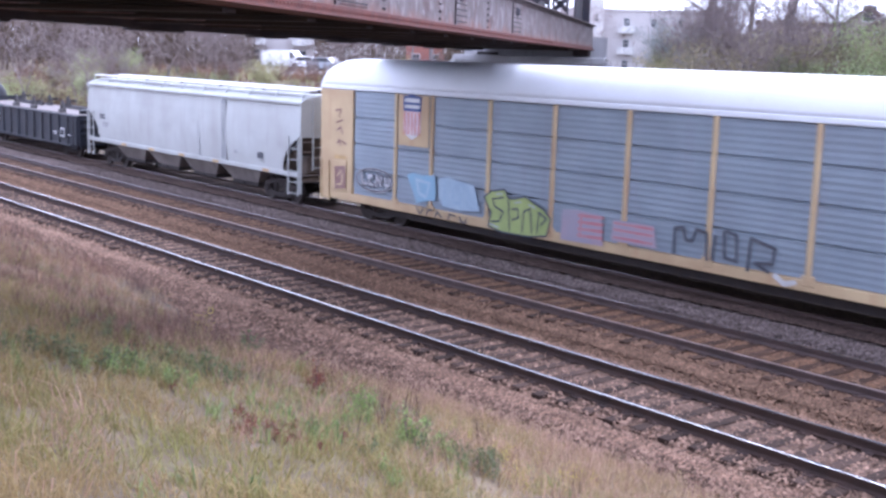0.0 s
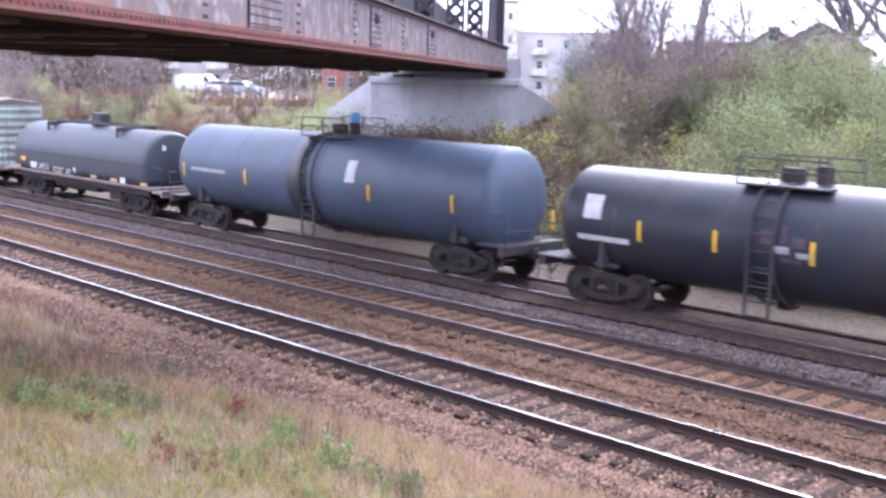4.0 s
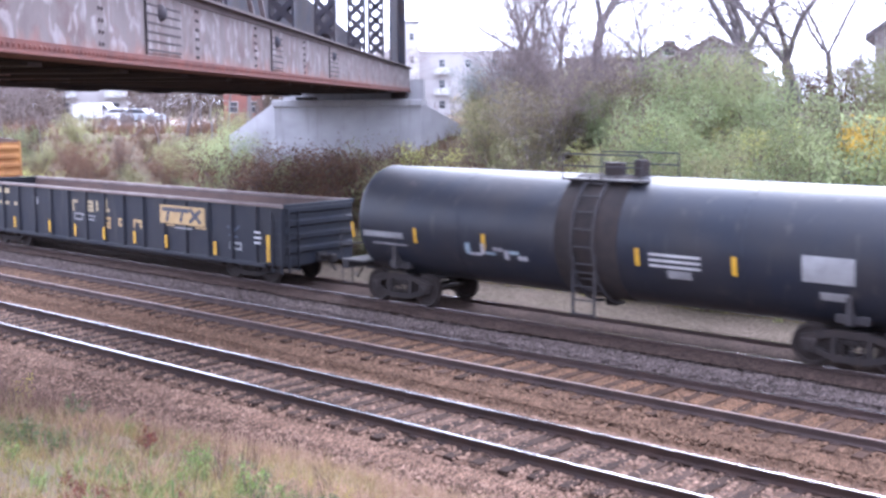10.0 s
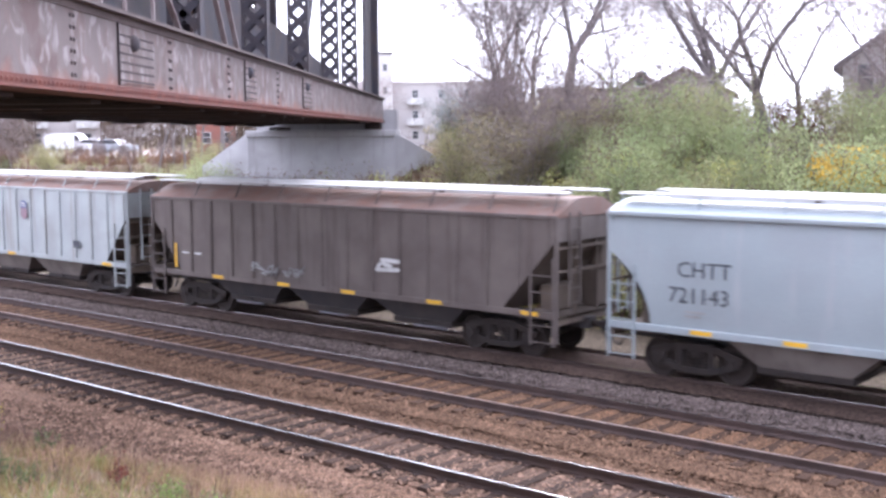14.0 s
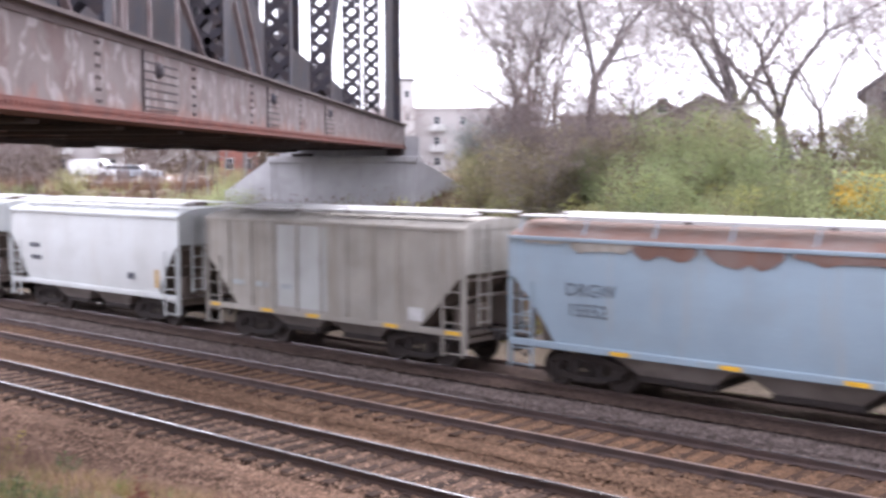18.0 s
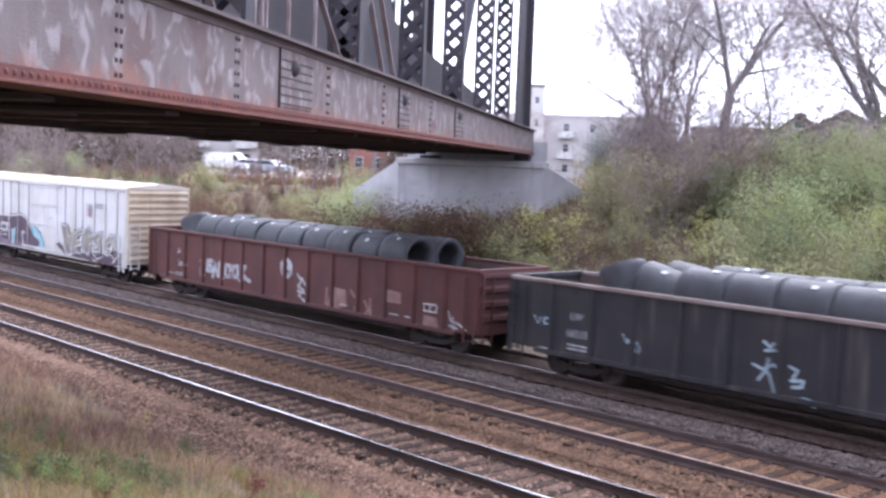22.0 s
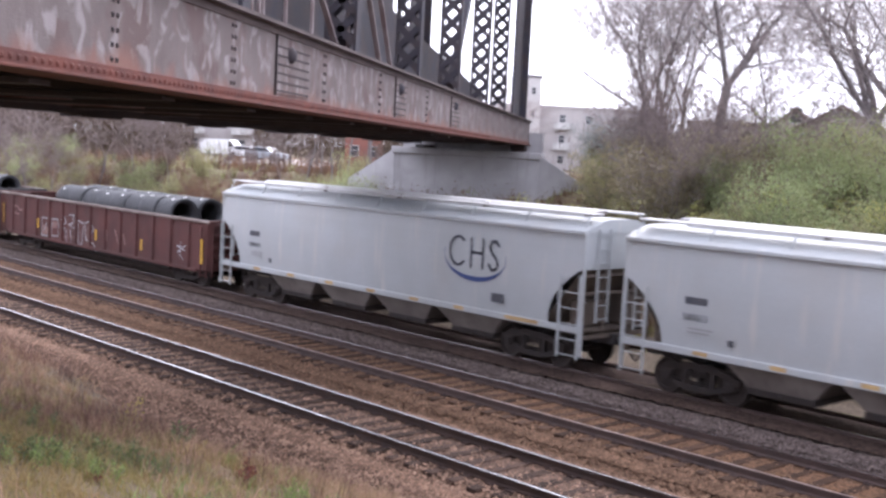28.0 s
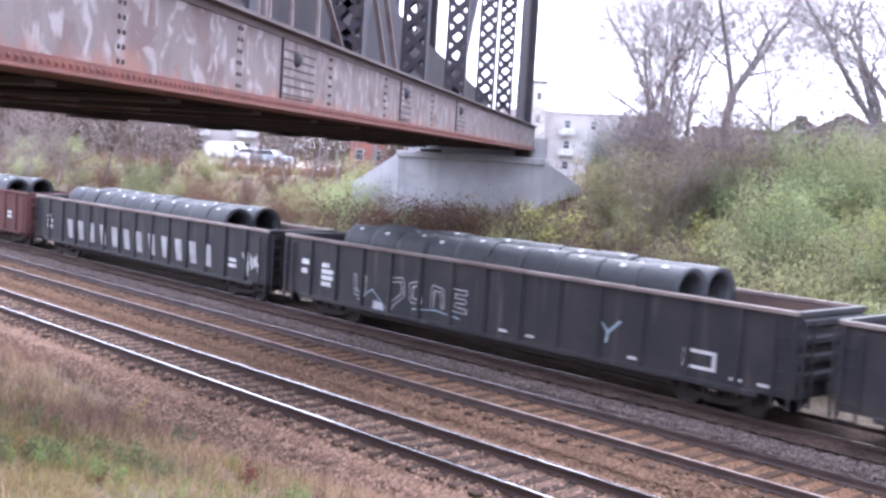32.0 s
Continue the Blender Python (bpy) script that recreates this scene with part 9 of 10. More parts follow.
strokes(c, [[(4.35, 3.23), (4.75, 2.9), (5.03, 2.75), (5.3, 2.9), (5.7, 3.29)], [(4.47, 1.94), (4.8, 2.25), (5.03, 2.45), (5.3, 2.3), (5.7, 2.0)], [(5.03, 2.85), (5.03, 2.35)]], 0.24, "slate_hopper", -1.655, "grey-blue painted cross", "marking", False)
shapes(c, [[(4.3, 2.25), (4.45, 2.1), (5.7, 2.15), (5.8, 2.9), (5.6, 3.05), (4.35, 3.0)]], "red_panel", -1.646, "faded red field behind the cross", "marking")
shapes(c, [[(1.9, 0.72), (1.86, 1.5), (2.0, 1.8), (2.5, 1.74), (2.6, 1.62), (3.3, 1.6), (3.5, 1.78), (3.75, 1.66), (4.45, 1.72), (4.6, 1.78), (4.75, 1.3), (4.95, 1.05), (4.9, 0.74), (4.2, 0.7), (3.0, 0.76)]], "graffiti_pale", -1.65, "whitish sprayed graffiti block")
shapes(c, [[(2.05, 1.2), (2.1, 1.62), (2.45, 1.5), (2.6, 1.15), (2.35, 0.95)], [(2.8, 1.45), (3.25, 1.5), (3.3, 1.1), (2.9, 0.98)], [(3.6, 1.5), (4.3, 1.58), (4.45, 1.15), (4.0, 0.92), (3.62, 1.0)]], "navy_dull", -1.662, "dark blue hollows of the graffiti")
strokes(c, [[(2.1, 1.5), (2.3, 1.0), (2.6, 1.55), (2.7, 0.9)], [(3.3, 1.6), (3.45, 0.95), (3.6, 1.5)], [(4.45, 1.65), (4.5, 1.0), (4.8, 0.85)]], 0.05, "white_paint", -1.67, "white sprayed outline")
shapes(c, [[(1.9 + 0.4 * k, 0.68), (2.0 + 0.4 * k, 0.86 + 0.06 * (k % 2)), (2.25 + 0.4 * k, 0.84), (2.32 + 0.4 * k, 0.68)] for k in range(7)], "gold_paint", -1.668, "row of yellow sprayed lumps")
shapes(c, [[(5.04, 1.4), (5.2, 1.6), (5.35, 1.5), (5.6, 1.45), (5.75, 1.35), (5.55, 1.22), (5.3, 1.15), (5.15, 1.25)]], "white_paint", -1.655, "white splash of paint")
patch(c, -1.2, 1.38, 0.95, 1.8, "graffiti_pale", -1.637, "graffiti", "pale sprayed band across the lower door")
strokes(c, [[(-1.15, z), (-0.4, z + 0.03), (0.3, z - 0.03), (1.3, z + 0.02)] for z in (1.2, 1.42, 1.62, 1.74)], 0.05, "white_paint", -1.643, "white streaks on the door")
strokes(c, [[(-1.0, 1.3), (-0.8, 1.7), (-0.6, 1.25), (-0.2, 1.7), (0.1, 1.3)], [(0.4, 1.3), (0.6, 1.65), (0.9, 1.35), (1.2, 1.7)]], 0.06, "navy_dull", -1.646, "dark scrawl on the door")
for x0, x1, z0, z1, paint in ((-6.85, -6.3, 3.3, 3.55, "plum_paint"), (-6.3, -5.65, 3.2, 3.4, "slate_hopper"), (-5.65, -4.72, 3.22, 3.6, "plum_paint"), (-4.66, -3.88, 2.6, 2.93, "navy_dull"), (-3.78, -3.15, 2.6, 2.92, "navy_dull"),
                              (-5.55, -4.76, 0.95, 3.7, "oxide_dull"), (-6.33, -5.68, 1.0, 1.5, "gold_paint"), (-5.5, -4.88, 0.9, 1.38, "gold_paint"), (6.08, 6.62, 1.0, 1.7, "graffiti_pale"), (6.93, 7.28, 1.37, 1.68, "gold_paint"),
                              (6.93, 7.3, 1.05, 1.28, "pale_hopper"), (6.86, 7.26, 2.37, 3.45, "olive_paint")):
    patch(c, x0, x1, z0, z1, paint, -1.646 if paint != "oxide_dull" else -1.575)
for z0, z1 in ((1.08, 1.3), (1.38, 1.6)):
    patch(c, 6.16, 6.54, z0, z1, "plum_paint", -1.654)
strokes(c, [[(-3.1, z), (-1.55, z)] for z in (3.1, 2.92, 2.4, 2.1, 1.55)] + [[(-2.35, 0.95), (-2.35, 2.4)]], 0.06, "plum_paint", -1.64, "dark frame bars of the plug door", "door_bar", False)
strokes(c, [[(-6.6, z), (-5.7, z)] for z in (3.0, 2.3, 1.7)], 0.04, "plum_paint", -1.642, "", "marking", False)
part("side_edge", Mesh().box(-7.2, 7.1, -1.635, -1.62, 0.68, 0.74), M["graffiti_pale"], c, "pale worn lower edge")
c, hl = covered_hopper(-221.66, -237.58, "pale blue-grey covered hopper with dark lettering", "blue_grey_hopper", bays=3, cut=1.05, cut_z=2.85, eave=3.68, top=3.98)
words(c, "CHTT", -6.2, 2.36, 0.36, M["dark_paint"], -1.62)
words(c, "721143", -6.4, 1.8, 0.36, M["dark_paint"], -1.62)
bars(c, -6.0, 1.58, (0.5, 0.4), "grey_paint", -1.62)
shield(c, 3.75, 2.85, 0.55, -1.615, False)
bars(c, 4.25, 2.85, (0.9, 0.8), "dark_paint", -1.615, 0.22, 0.12)
tapes(c, (-5.6, -3.5, -1.1, 1.2, 3.5, 6.0), 1.12)
patch(c, 4.9, 5.3, 1.52, 1.72, "dark_paint", -1.615)
c, hl = covered_hopper(-238.95, -254.7, "dark brown ribbed covered hopper with yellow reflectors", "brown_hopper", True, eave=3.5, top=3.92, cut=1.55, cut_z=2.95, ribs=0.95, bay_mat="black_steel", roof="rusty_roof", drop=0.5)
tapes(c, (-4.55, -1.6, 1.0, 4.1, 7.1), 1.12)
vertical_tapes(c, ((-6.5, 1.35),), 0.75, 0.1, -1.7)
graffiti(c, 2.2, 2.9, 1.8, 2.2, "white_paint", None, 51, 1, -1.67)
scrawl(c, -2.8, -0.6, 1.35, 1.75, "grey_paint", 52, 6, 0.04, -1.67)
for x in (-3.6, 0.0, 3.6):
    part("gate_cover", Mesh().box(x - 0.55, x + 0.55, -1.2, -1.0, 0.4, 0.62, 0.02), M["slate_hopper"], c)
bars(c, -6.2, 1.8, (0.3,), "white_paint", -1.67)
bars(c, -5.6, 1.8, (0.3,), "white_paint", -1.67)
c, hl = covered_hopper(-256.0, -271.7, "pale grey ribbed covered hopper with rusty roof edges", "pale_hopper", True, eave=3.6, top=3.95, cut=1.25, cut_z=2.8, ribs=0.95, roof="rusty_roof")
shield(c, 1.55, 2.8, 0.5, -1.68, False)
tapes(c, (-4.5, 0.5, 6.6), 1.1)
patch(c, 4.7, 5.1, 1.6, 1.85, "dark_paint", -1.67)
bars(c, -6.6, 2.2, (0.4, 0.4), "slate_hopper", -1.67, 0.4, 0.16)
for k in range(5):
    patch(c, -5.6 + k * 0.9, -5.3 + k * 0.9, 1.9, 2.15, "slate_hopper", -1.605)
c, hl = covered_hopper(-273.0, -288.3, "slate grey covered hopper with faded top and yellow reflectors", "slate_hopper", bays=3, cut=1.0, cut_z=2.5, roof="rusty_roof", eave=3.62, top=4.0, sill=1.1, steel="blue_grey_hopper")
for x, z in ((-6.4, 1.2), (6.5, 1.12)):
    vertical_tapes(c, ((x, z),), 0.8, 0.12, -1.66)
vertical_tapes(c, ((-3.62, 1.15), (-1.49, 1.15), (0.65, 1.15), (2.53, 1.12), (4.6, 1.12)), 0.42, 0.12, -1.66)
scrawl(c, -5.3, -4.0, 1.3, 1.95, "white_paint", 61, 5, 0.05, -1.62)
scrawl(c, 5.2, 6.3, 1.5, 2.0, "white_paint", 62, 5, 0.05, -1.62)
graffiti(c, 3.9, 5.1, 1.2, 1.8, None, "dark_paint", 63, 1, -1.62)
graffiti(c, 0.9, 2.4, 1.25, 1.75, "plum_paint", None, 64, 3, -1.612)
c, hl = covered_hopper(-289.6, -305.0, "sky blue covered hopper with a rusty top band", "sky_hopper", bays=3, cut=1.25, cut_z=2.75, bow=1.25, roof="rusty_roof", weld=2.25, eave=3.6, top=3.98, sill=1.12)
words(c, "DRGW", -6.0, 2.28, 0.33, M["dark_paint"], -1.62)
words(c, "15552", -5.95, 1.8, 0.33, M["dark_paint"], -1.62)
shield(c, 4.65, 2.85, 0.6, -1.615, False)
rr = random.Random(55)
for x0, x1, deep in ((-7.3, -5.9, 0.12), (-5.9, -4.2, 0.3), (-4.2, -2.6, 0.42), (-2.4, -0.6, 0.5), (-0.4, 1.9, 0.3), (2.4, 4.6, 0.28), (4.6, 6.9, 0.16)):
    foot = [(x0 + (x1 - x0) * k / 7, 3.58 - deep * rr.uniform(0.55, 1.0) * (0.5 if k in (0, 7) else 1.0)) for k in range(8)]
    shapes(c, [[(x1, 3.6), (x0, 3.6)] + foot], ("rusty_roof", "beige_hopper")[int(x0 < -5.5 or x0 > 4)], -1.602, "ragged rust stain under the roof edge", "rust_stain")
tapes(c, (-4.5, -1.75, 0.97, 3.95), 0.98)
patch(c, 5.2, 5.7, 1.45, 1.65, "dark_paint", -1.615)
c, hl = covered_hopper(-306.4, -317.0, "short beige ribbed covered hopper stained brown", "beige_hopper", True, eave=3.7, top=3.95, cut=1.5, cut_z=2.6, bays=2, ribs=0.98, sill=1.1, drop=0.5)
patch(c, -1.9, 0.2, 1.2, 3.6, "grey_hopper", -1.606, "repaint_patch", "paler repainted panels")
tapes(c, (-4.8, -2.4, -0.4, 2.7, 4.9), 0.98)
for k in range(3):
    bars(c, -3.9 + k * 1.1, 1.72, (0.5,), "pale_hopper", -1.67, 0.1, 0.16)
patch(c, 3.4, 3.9, 1.25, 1.6, "white_paint", -1.67)
c, hl = covered_hopper(-318.45, -329.12, "short off-white covered hopper with curved sides", "chalk_hopper", bays=2, cut=1.1, cut_z=2.8, bow=1.3, sill=1.1, eave=3.66, top=3.95)
bars(c, -3.9, 2.3, (0.7,), "dark_paint", -1.615, 0.1, 0.16)
bars(c, -3.85, 1.85, (0.75,), "dark_paint", -1.615, 0.1, 0.16)
patch(c, 2.45, 2.85, 1.5, 1.72, "dark_paint", -1.615)
patch(c, 4.0, 4.25, 1.3, 1.9, "gold_paint", -1.61)
c, hl = covered_hopper(-330.3, -341.15, "short white covered hopper with faded pink and red graffiti", "chalk_hopper", bays=2, cut=1.1, cut_z=2.8, bow=1.3, sill=1.1, eave=3.66, top=3.95)
words(c, "CITX", -3.7, 2.22, 0.24, M["dark_paint"], -1.62)
words(c, "800375", -3.7, 1.8, 0.24, M["dark_paint"], -1.62)
shapes(c, [[(-2.75, 1.2), (-2.8, 2.0), (-2.2, 2.1), (-1.4, 2.0), (-0.8, 1.9), (-0.1, 1.6), (0.1, 1.2)]], "pink_wash", -1.612, "washed-out pink graffiti")
shapes(c, [[(0.1, 1.14), (0.15, 1.75), (0.6, 1.85), (1.4, 1.8), (2.2, 1.75), (2.9, 1.5), (3.2, 1.2), (2.9, 1.12)], [(3.5, 1.2), (3.55, 1.5), (3.9, 1.45), (4.0, 1.2)]], "rose_faded", -1.614, "faded pink and grey graffiti")
strokes(c, [[(0.55, 1.75), (0.2, 1.8), (0.12, 1.5), (0.4, 1.4), (0.3, 1.15)], [(0.75, 1.3), (0.8, 1.75), (1.1, 1.75), (1.15, 1.3)], [(1.4, 1.35), (1.45, 1.8), (1.75, 1.75), (1.6, 1.5)], [(2.0, 1.7), (2.3, 1.4), (2.7, 1.2)], [(0.4, 1.2), (1.4, 1.2), (2.6, 1.25)], [(3.55, 1.3), (3.9, 1.25)]], 0.09, "red_faded", -1.62, "red sprayed strokes")
patch(c, 3.0, 3.4, 1.45, 1.65, "dark_paint", -1.625)
tapes(c, (-4.4, 4.5), 0.96)
c, hl = covered_hopper(-342.3, -353.05, "short cream-white covered hopper with dark lettering", "chalk_hopper", bays=2, cut=1.1, cut_z=2.8, bow=1.3, sill=1.1, eave=3.66, top=3.95)
words(c, "AOKX", -3.95, 2.82, 0.28, M["dark_paint"], -1.62)
words(c, "492174", -4.0, 2.38, 0.28, M["dark_paint"], -1.62)
patch(c, 2.4, 2.8, 1.42, 1.62, "dark_paint", -1.62)
for x0, x1, h in ((-4.1, -3.6, 0.5), (-3.4, -2.4, 0.3), (-1.2, 0.3, 0.3), (0.8, 1.4, 0.4), (3.4, 4.0, 0.6)):
    shapes(c, [[(x0, 1.12), (x0 + 0.1, 1.12 + h), (x1 - 0.2, 1.05 + h), (x1, 1.2)]], "rust_wash", -1.61, "rusty orange stain above the sill", "stain")
for x in (-4.15, -0.2, 2.0, 4.1):
    patch(c, x - 0.07, x + 0.07, 1.3, 1.75, "gold_paint", -1.615, "reflector")
c, hl = gondola(-354.15, -373.02, "black gondola loaded with dark steel wire coils", "black_gondola", 2.55, 0.6, 15)
wire_coils(-4.3, 6.3, 1, ((-6.2, -0.6, 2.42, 68), (-6.0, 0.65, 2.4, 80), (-5.0, -0.62, 2.5, 14), (-5.0, 0.62, 2.5, 8)))
words(c, "LW", -7.33, 1.6, 0.19, M["chalk_grey"], -1.56)
words(c, "66510", -7.47, 1.15, 0.21, M["chalk_grey"], -1.56)
bars(c, -7.42, 0.92, (0.75, 0.78), "chalk_grey", -1.557, 0.1, 0.05)
bars(c, -8.4, 0.72, (0.3, 0.3), "chalk_grey", -1.557, 0.09, 0.04)
strokes(c, [[(-8.6, 1.56), (-8.45, 1.36), (-8.35, 1.54)], [(-8.25, 1.35), (-8.22, 1.55), (-8.05, 1.5)], [(-8.3, 1.45), (-8.05, 1.34)]], 0.045, "ice_paint", -1.557, "small pale tag")
strokes(c, [[(-5.65, 1.45), (-5.5, 1.25), (-5.35, 1.4)], [(-5.4, 1.2), (-5.2, 1.3), (-5.1, 1.1)], [(-5.5, 1.35), (-5.15, 1.05)]], 0.045, "ice_paint", -1.557, "small pale tag")
strokes(c, [[(-1.75, 1.82), (-1.6, 1.7), (-1.5, 1.8)], [(-1.7, 1.62), (-1.45, 1.66)], [(-2.0, 1.28), (-1.75, 1.2), (-1.5, 1.34), (-1.35, 1.28)], [(-1.85, 0.95), (-1.65, 1.2), (-1.62, 1.45)], [(-1.6, 1.15), (-1.44, 0.74)],
            [(-1.1, 1.36), (-0.9, 1.3), (-1.0, 1.12)], [(-1.05, 1.05), (-0.75, 1.1), (-0.8, 0.95), (-1.0, 0.92)], [(-0.75, 0.72), (-0.55, 0.7), (-0.47, 0.58)]], 0.07, "ice_paint", -1.557, "pale blue-white sprayed scrawl")
patch(c, 6.85, 7.55, 1.05, 1.4, "white_paint", -1.557)
patch(c, 6.92, 7.48, 1.12, 1.33, "black_gondola", -1.563)
scrawl(c, 8.1, 8.7, 0.85, 1.5, "pale_hopper", 84, 3, 0.07, -1.557)
c, hl = gondola(-374.25, -392.95, "oxide red gondola loaded with dark steel wire coils", "red_gondola", 2.55, 0.6, 15, "red_gondola")
wire_coils(-6.1, 6.0, 2, ((-7.0, -0.62, 2.42, 62),))
strokes(c, [[(-5.55, 1.5), (-5.3, 1.58), (-5.25, 1.25), (-5.5, 1.2), (-5.5, 0.98)], [(-5.45, 1.35), (-5.2, 1.0)]], 0.09, "rust_pale", -1.556, "dim letter beside the white ones")
white = [[(-4.65, 1.58), (-5.0, 1.55), (-4.98, 1.2), (-4.7, 1.2), (-4.72, 1.4), (-4.85, 1.38)], [(-4.6, 1.0), (-4.45, 1.5), (-4.3, 1.1)], [(-4.2, 1.05), (-4.18, 1.55), (-3.95, 1.4), (-4.15, 1.3), (-3.9, 1.0)], [(-3.75, 1.1), (-3.72, 1.52), (-3.45, 1.5), (-3.45, 1.12), (-3.75, 1.1)],
         [(-3.2, 1.12), (-3.25, 1.48), (-2.95, 1.52), (-2.92, 1.15), (-3.2, 1.12)], [(-2.75, 1.52), (-2.45, 1.55), (-2.65, 1.3), (-2.35, 1.12), (-2.15, 1.08)], [(-2.8, 1.05), (-2.5, 1.15)]]
strokes(c, white, 0.15, "chalk_grey", -1.562, "chalky white sprayed letters, worn and uneven")
part("emblem", Mesh().lathe([(0, 0.18), (-0.006, 0.18), (-0.006, 0.36), (0, 0.36)], 16, "y", (0.05, -1.555, 1.74)), M["chalk_grey"], c, "faded round grey emblem")
strokes(c, [[(-0.15, 1.8), (0.25, 1.7)], [(-0.1, 1.65), (0.2, 1.85)]], 0.08, "chalk_grey", -1.558, "", "emblem")
strokes(c, [[(0.7, 1.6), (0.95, 1.4), (0.75, 1.2), (1.1, 1.1), (0.8, 0.9), (1.25, 0.7)], [(0.95, 1.5), (1.2, 1.25), (1.3, 0.85)], [(0.75, 1.05), (1.3, 1.0)]], 0.08, "chalk_grey", -1.558, "pale blue-grey tag")
shapes(c, [[(2.35, 0.75), (2.6, 1.4), (3.3, 1.35), (3.4, 0.85), (2.9, 0.7)], [(5.26, 1.2), (5.3, 1.6), (6.0, 1.55), (6.0, 1.22)], [(7.02, 0.7), (7.05, 1.03), (7.6, 1.0), (7.7, 0.7)]], "rust_pale", -1.556, "washed-out pale patches")
strokes(c, [[(2.35, 1.3), (2.3, 0.8)], [(3.6, 1.35), (3.9, 1.1), (3.8, 0.8)], [(4.3, 1.1), (4.5, 0.85), (4.3, 0.65)], [(4.55, 1.2), (4.6, 0.7)]], 0.1, "rust_pale", -1.56, "faded pinkish tags")
strokes(c, [[(8.1, 1.25), (8.2, 1.0), (8.5, 0.95), (8.85, 0.8)], [(8.15, 0.85), (8.5, 0.8)], [(8.3, 1.1), (8.35, 0.75)]], 0.06, "chalk_grey", -1.56, "thin white scribble")
strokes(c, [[(7.05, 1.15), (7.6, 1.15), (7.6, 1.36), (7.05, 1.36), (7.05, 1.15)], [(7.32, 1.15), (7.32, 1.36)]], 0.04, "white_paint", -1.56, "", "stencil", False)
words(c, "SP", -7.17, 1.66, 0.17, M["white_paint"], -1.56)
words(c, "365 23", -7.12, 1.2, 0.17, M["white_paint"], -1.56)
bars(c, -7.3, 0.9, (0.75, 0.7), "grey_paint", -1.56, 0.08, 0.04)
for x in (-7.8, 3.0, 5.5, 6.2):
    bars(c, x, 0.85, (0.4,), "chalk_grey", -1.56, 0.1, 0.04)
c, hl = boxcar(-394.83, -410.92, "white refrigerator boxcar covered with dark graffiti", "white_box", "white_roof", "cream_end", doors=((-1.4, 1.36, "white_box", "frame"),), stripes=9, stripe_mat="cream_end", ridge=4.15, sill_mat="white_box", corr=11,
               rib_at=(-7.95, -5.97, -4.9, -3.91, -2.97, -1.8, 2.16, 3.2, 3.93, 5.07, 6.09, 7.11, 7.95))
shapes(c, [[(-6.68, 1.97), (-6.23, 2.15), (-5.52, 2.1), (-4.15, 2.12), (-3.35, 2.22), (-2.57, 2.26), (-1.95, 2.11), (-1.5, 1.84), (-1.19, 1.6), (-0.47, 1.32), (-0.04, 1.12), (-0.16, 0.84), (-0.86, 0.81), (-2.18, 0.77), (-4.08, 0.78), (-6.35, 0.8), (-6.28, 1.28), (-6.57, 1.49)]], "plum_paint", -1.64, "large dark plum graffiti block")
shapes(c, [[(-6.17, 0.98), (-4.09, 1.0), (-2.19, 0.97), (-1.0, 0.84), (-1.0, 0.76), (-4.08, 0.73), (-6.08, 0.76)]], "mauve_paint", -1.646, "mauve lower edge of the block")
shapes(c, [[(-1.5, 1.84), (-0.92, 1.8), (-0.27, 1.51), (0.17, 0.99), (-0.02, 0.79), (-0.44, 0.85), (-0.39, 1.18), (-1.03, 1.36)], [(-3.58, 1.46), (-3.14, 1.58), (-3.35, 0.83), (-3.6, 0.8)], [(-7.67, 0.9), (-6.73, 1.14), (-6.28, 1.12), (-6.2, 0.79), (-7.09, 0.7)]], "cyan_paint", -1.65, "pale blue patch at the edge of the block")
strokes(c, [[(-6.23, 2.13), (-6.58, 1.85), (-6.54, 1.62), (-6.23, 1.41), (-6.36, 0.97), (-5.81, 0.95)], [(-3.83, 2.14), (-2.57, 2.3), (-2.03, 2.18), (-1.57, 1.88), (-1.37, 1.67)], [(-3.51, 0.81), (-3.6, 1.48), (-3.12, 1.61)], [(-2.11, 0.78), (-2.45, 1.45), (-2.07, 1.52), (-2.36, 1.3), (-2.27, 0.98)],
            [(-3.99, 2.12), (-3.93, 1.04)], [(-5.9, 2.0), (-5.75, 1.9), (-5.3, 2.05)], [(-0.9, 1.5), (-0.4, 1.35), (-0.1, 1.1)], [(-5.7, 1.2), (-5.0, 1.25), (-4.9, 1.1)], [(-4.7, 1.2), (-4.2, 1.22)]], 0.06, "white_paint", -1.656, "white sprayed outline")
strokes(c, [[(-6.7, 2.0), (-6.23, 2.22), (-5.5, 2.17)], [(-3.9, 2.2), (-2.57, 2.36), (-1.98, 2.24), (-1.3, 1.72)], [(-0.9, 1.86), (-0.22, 1.55)]], 0.045, "dark_paint", -1.657, "thin dark outline")
for x0 in (-5.8, -4.84):
    patch(c, x0, x0 + 0.75, 1.38, 1.82, "white_paint", -1.665)
    bars(c, x0 + 0.1, 1.48, (0.5,), "dark_paint", -1.672, 0.1, 0.22)
shapes(c, [[(1.4, 1.17), (1.77, 1.32), (2.4, 1.06), (3.0, 0.95), (4.23, 1.0), (4.76, 1.14), (5.28, 1.08), (6.18, 1.14), (7.02, 1.32), (7.48, 1.31), (7.69, 0.75), (6.78, 0.68), (5.82, 0.68), (4.25, 0.74), (3.24, 0.76), (2.29, 0.8)]], "plum_paint", -1.64, "dark purple shading under the letters")
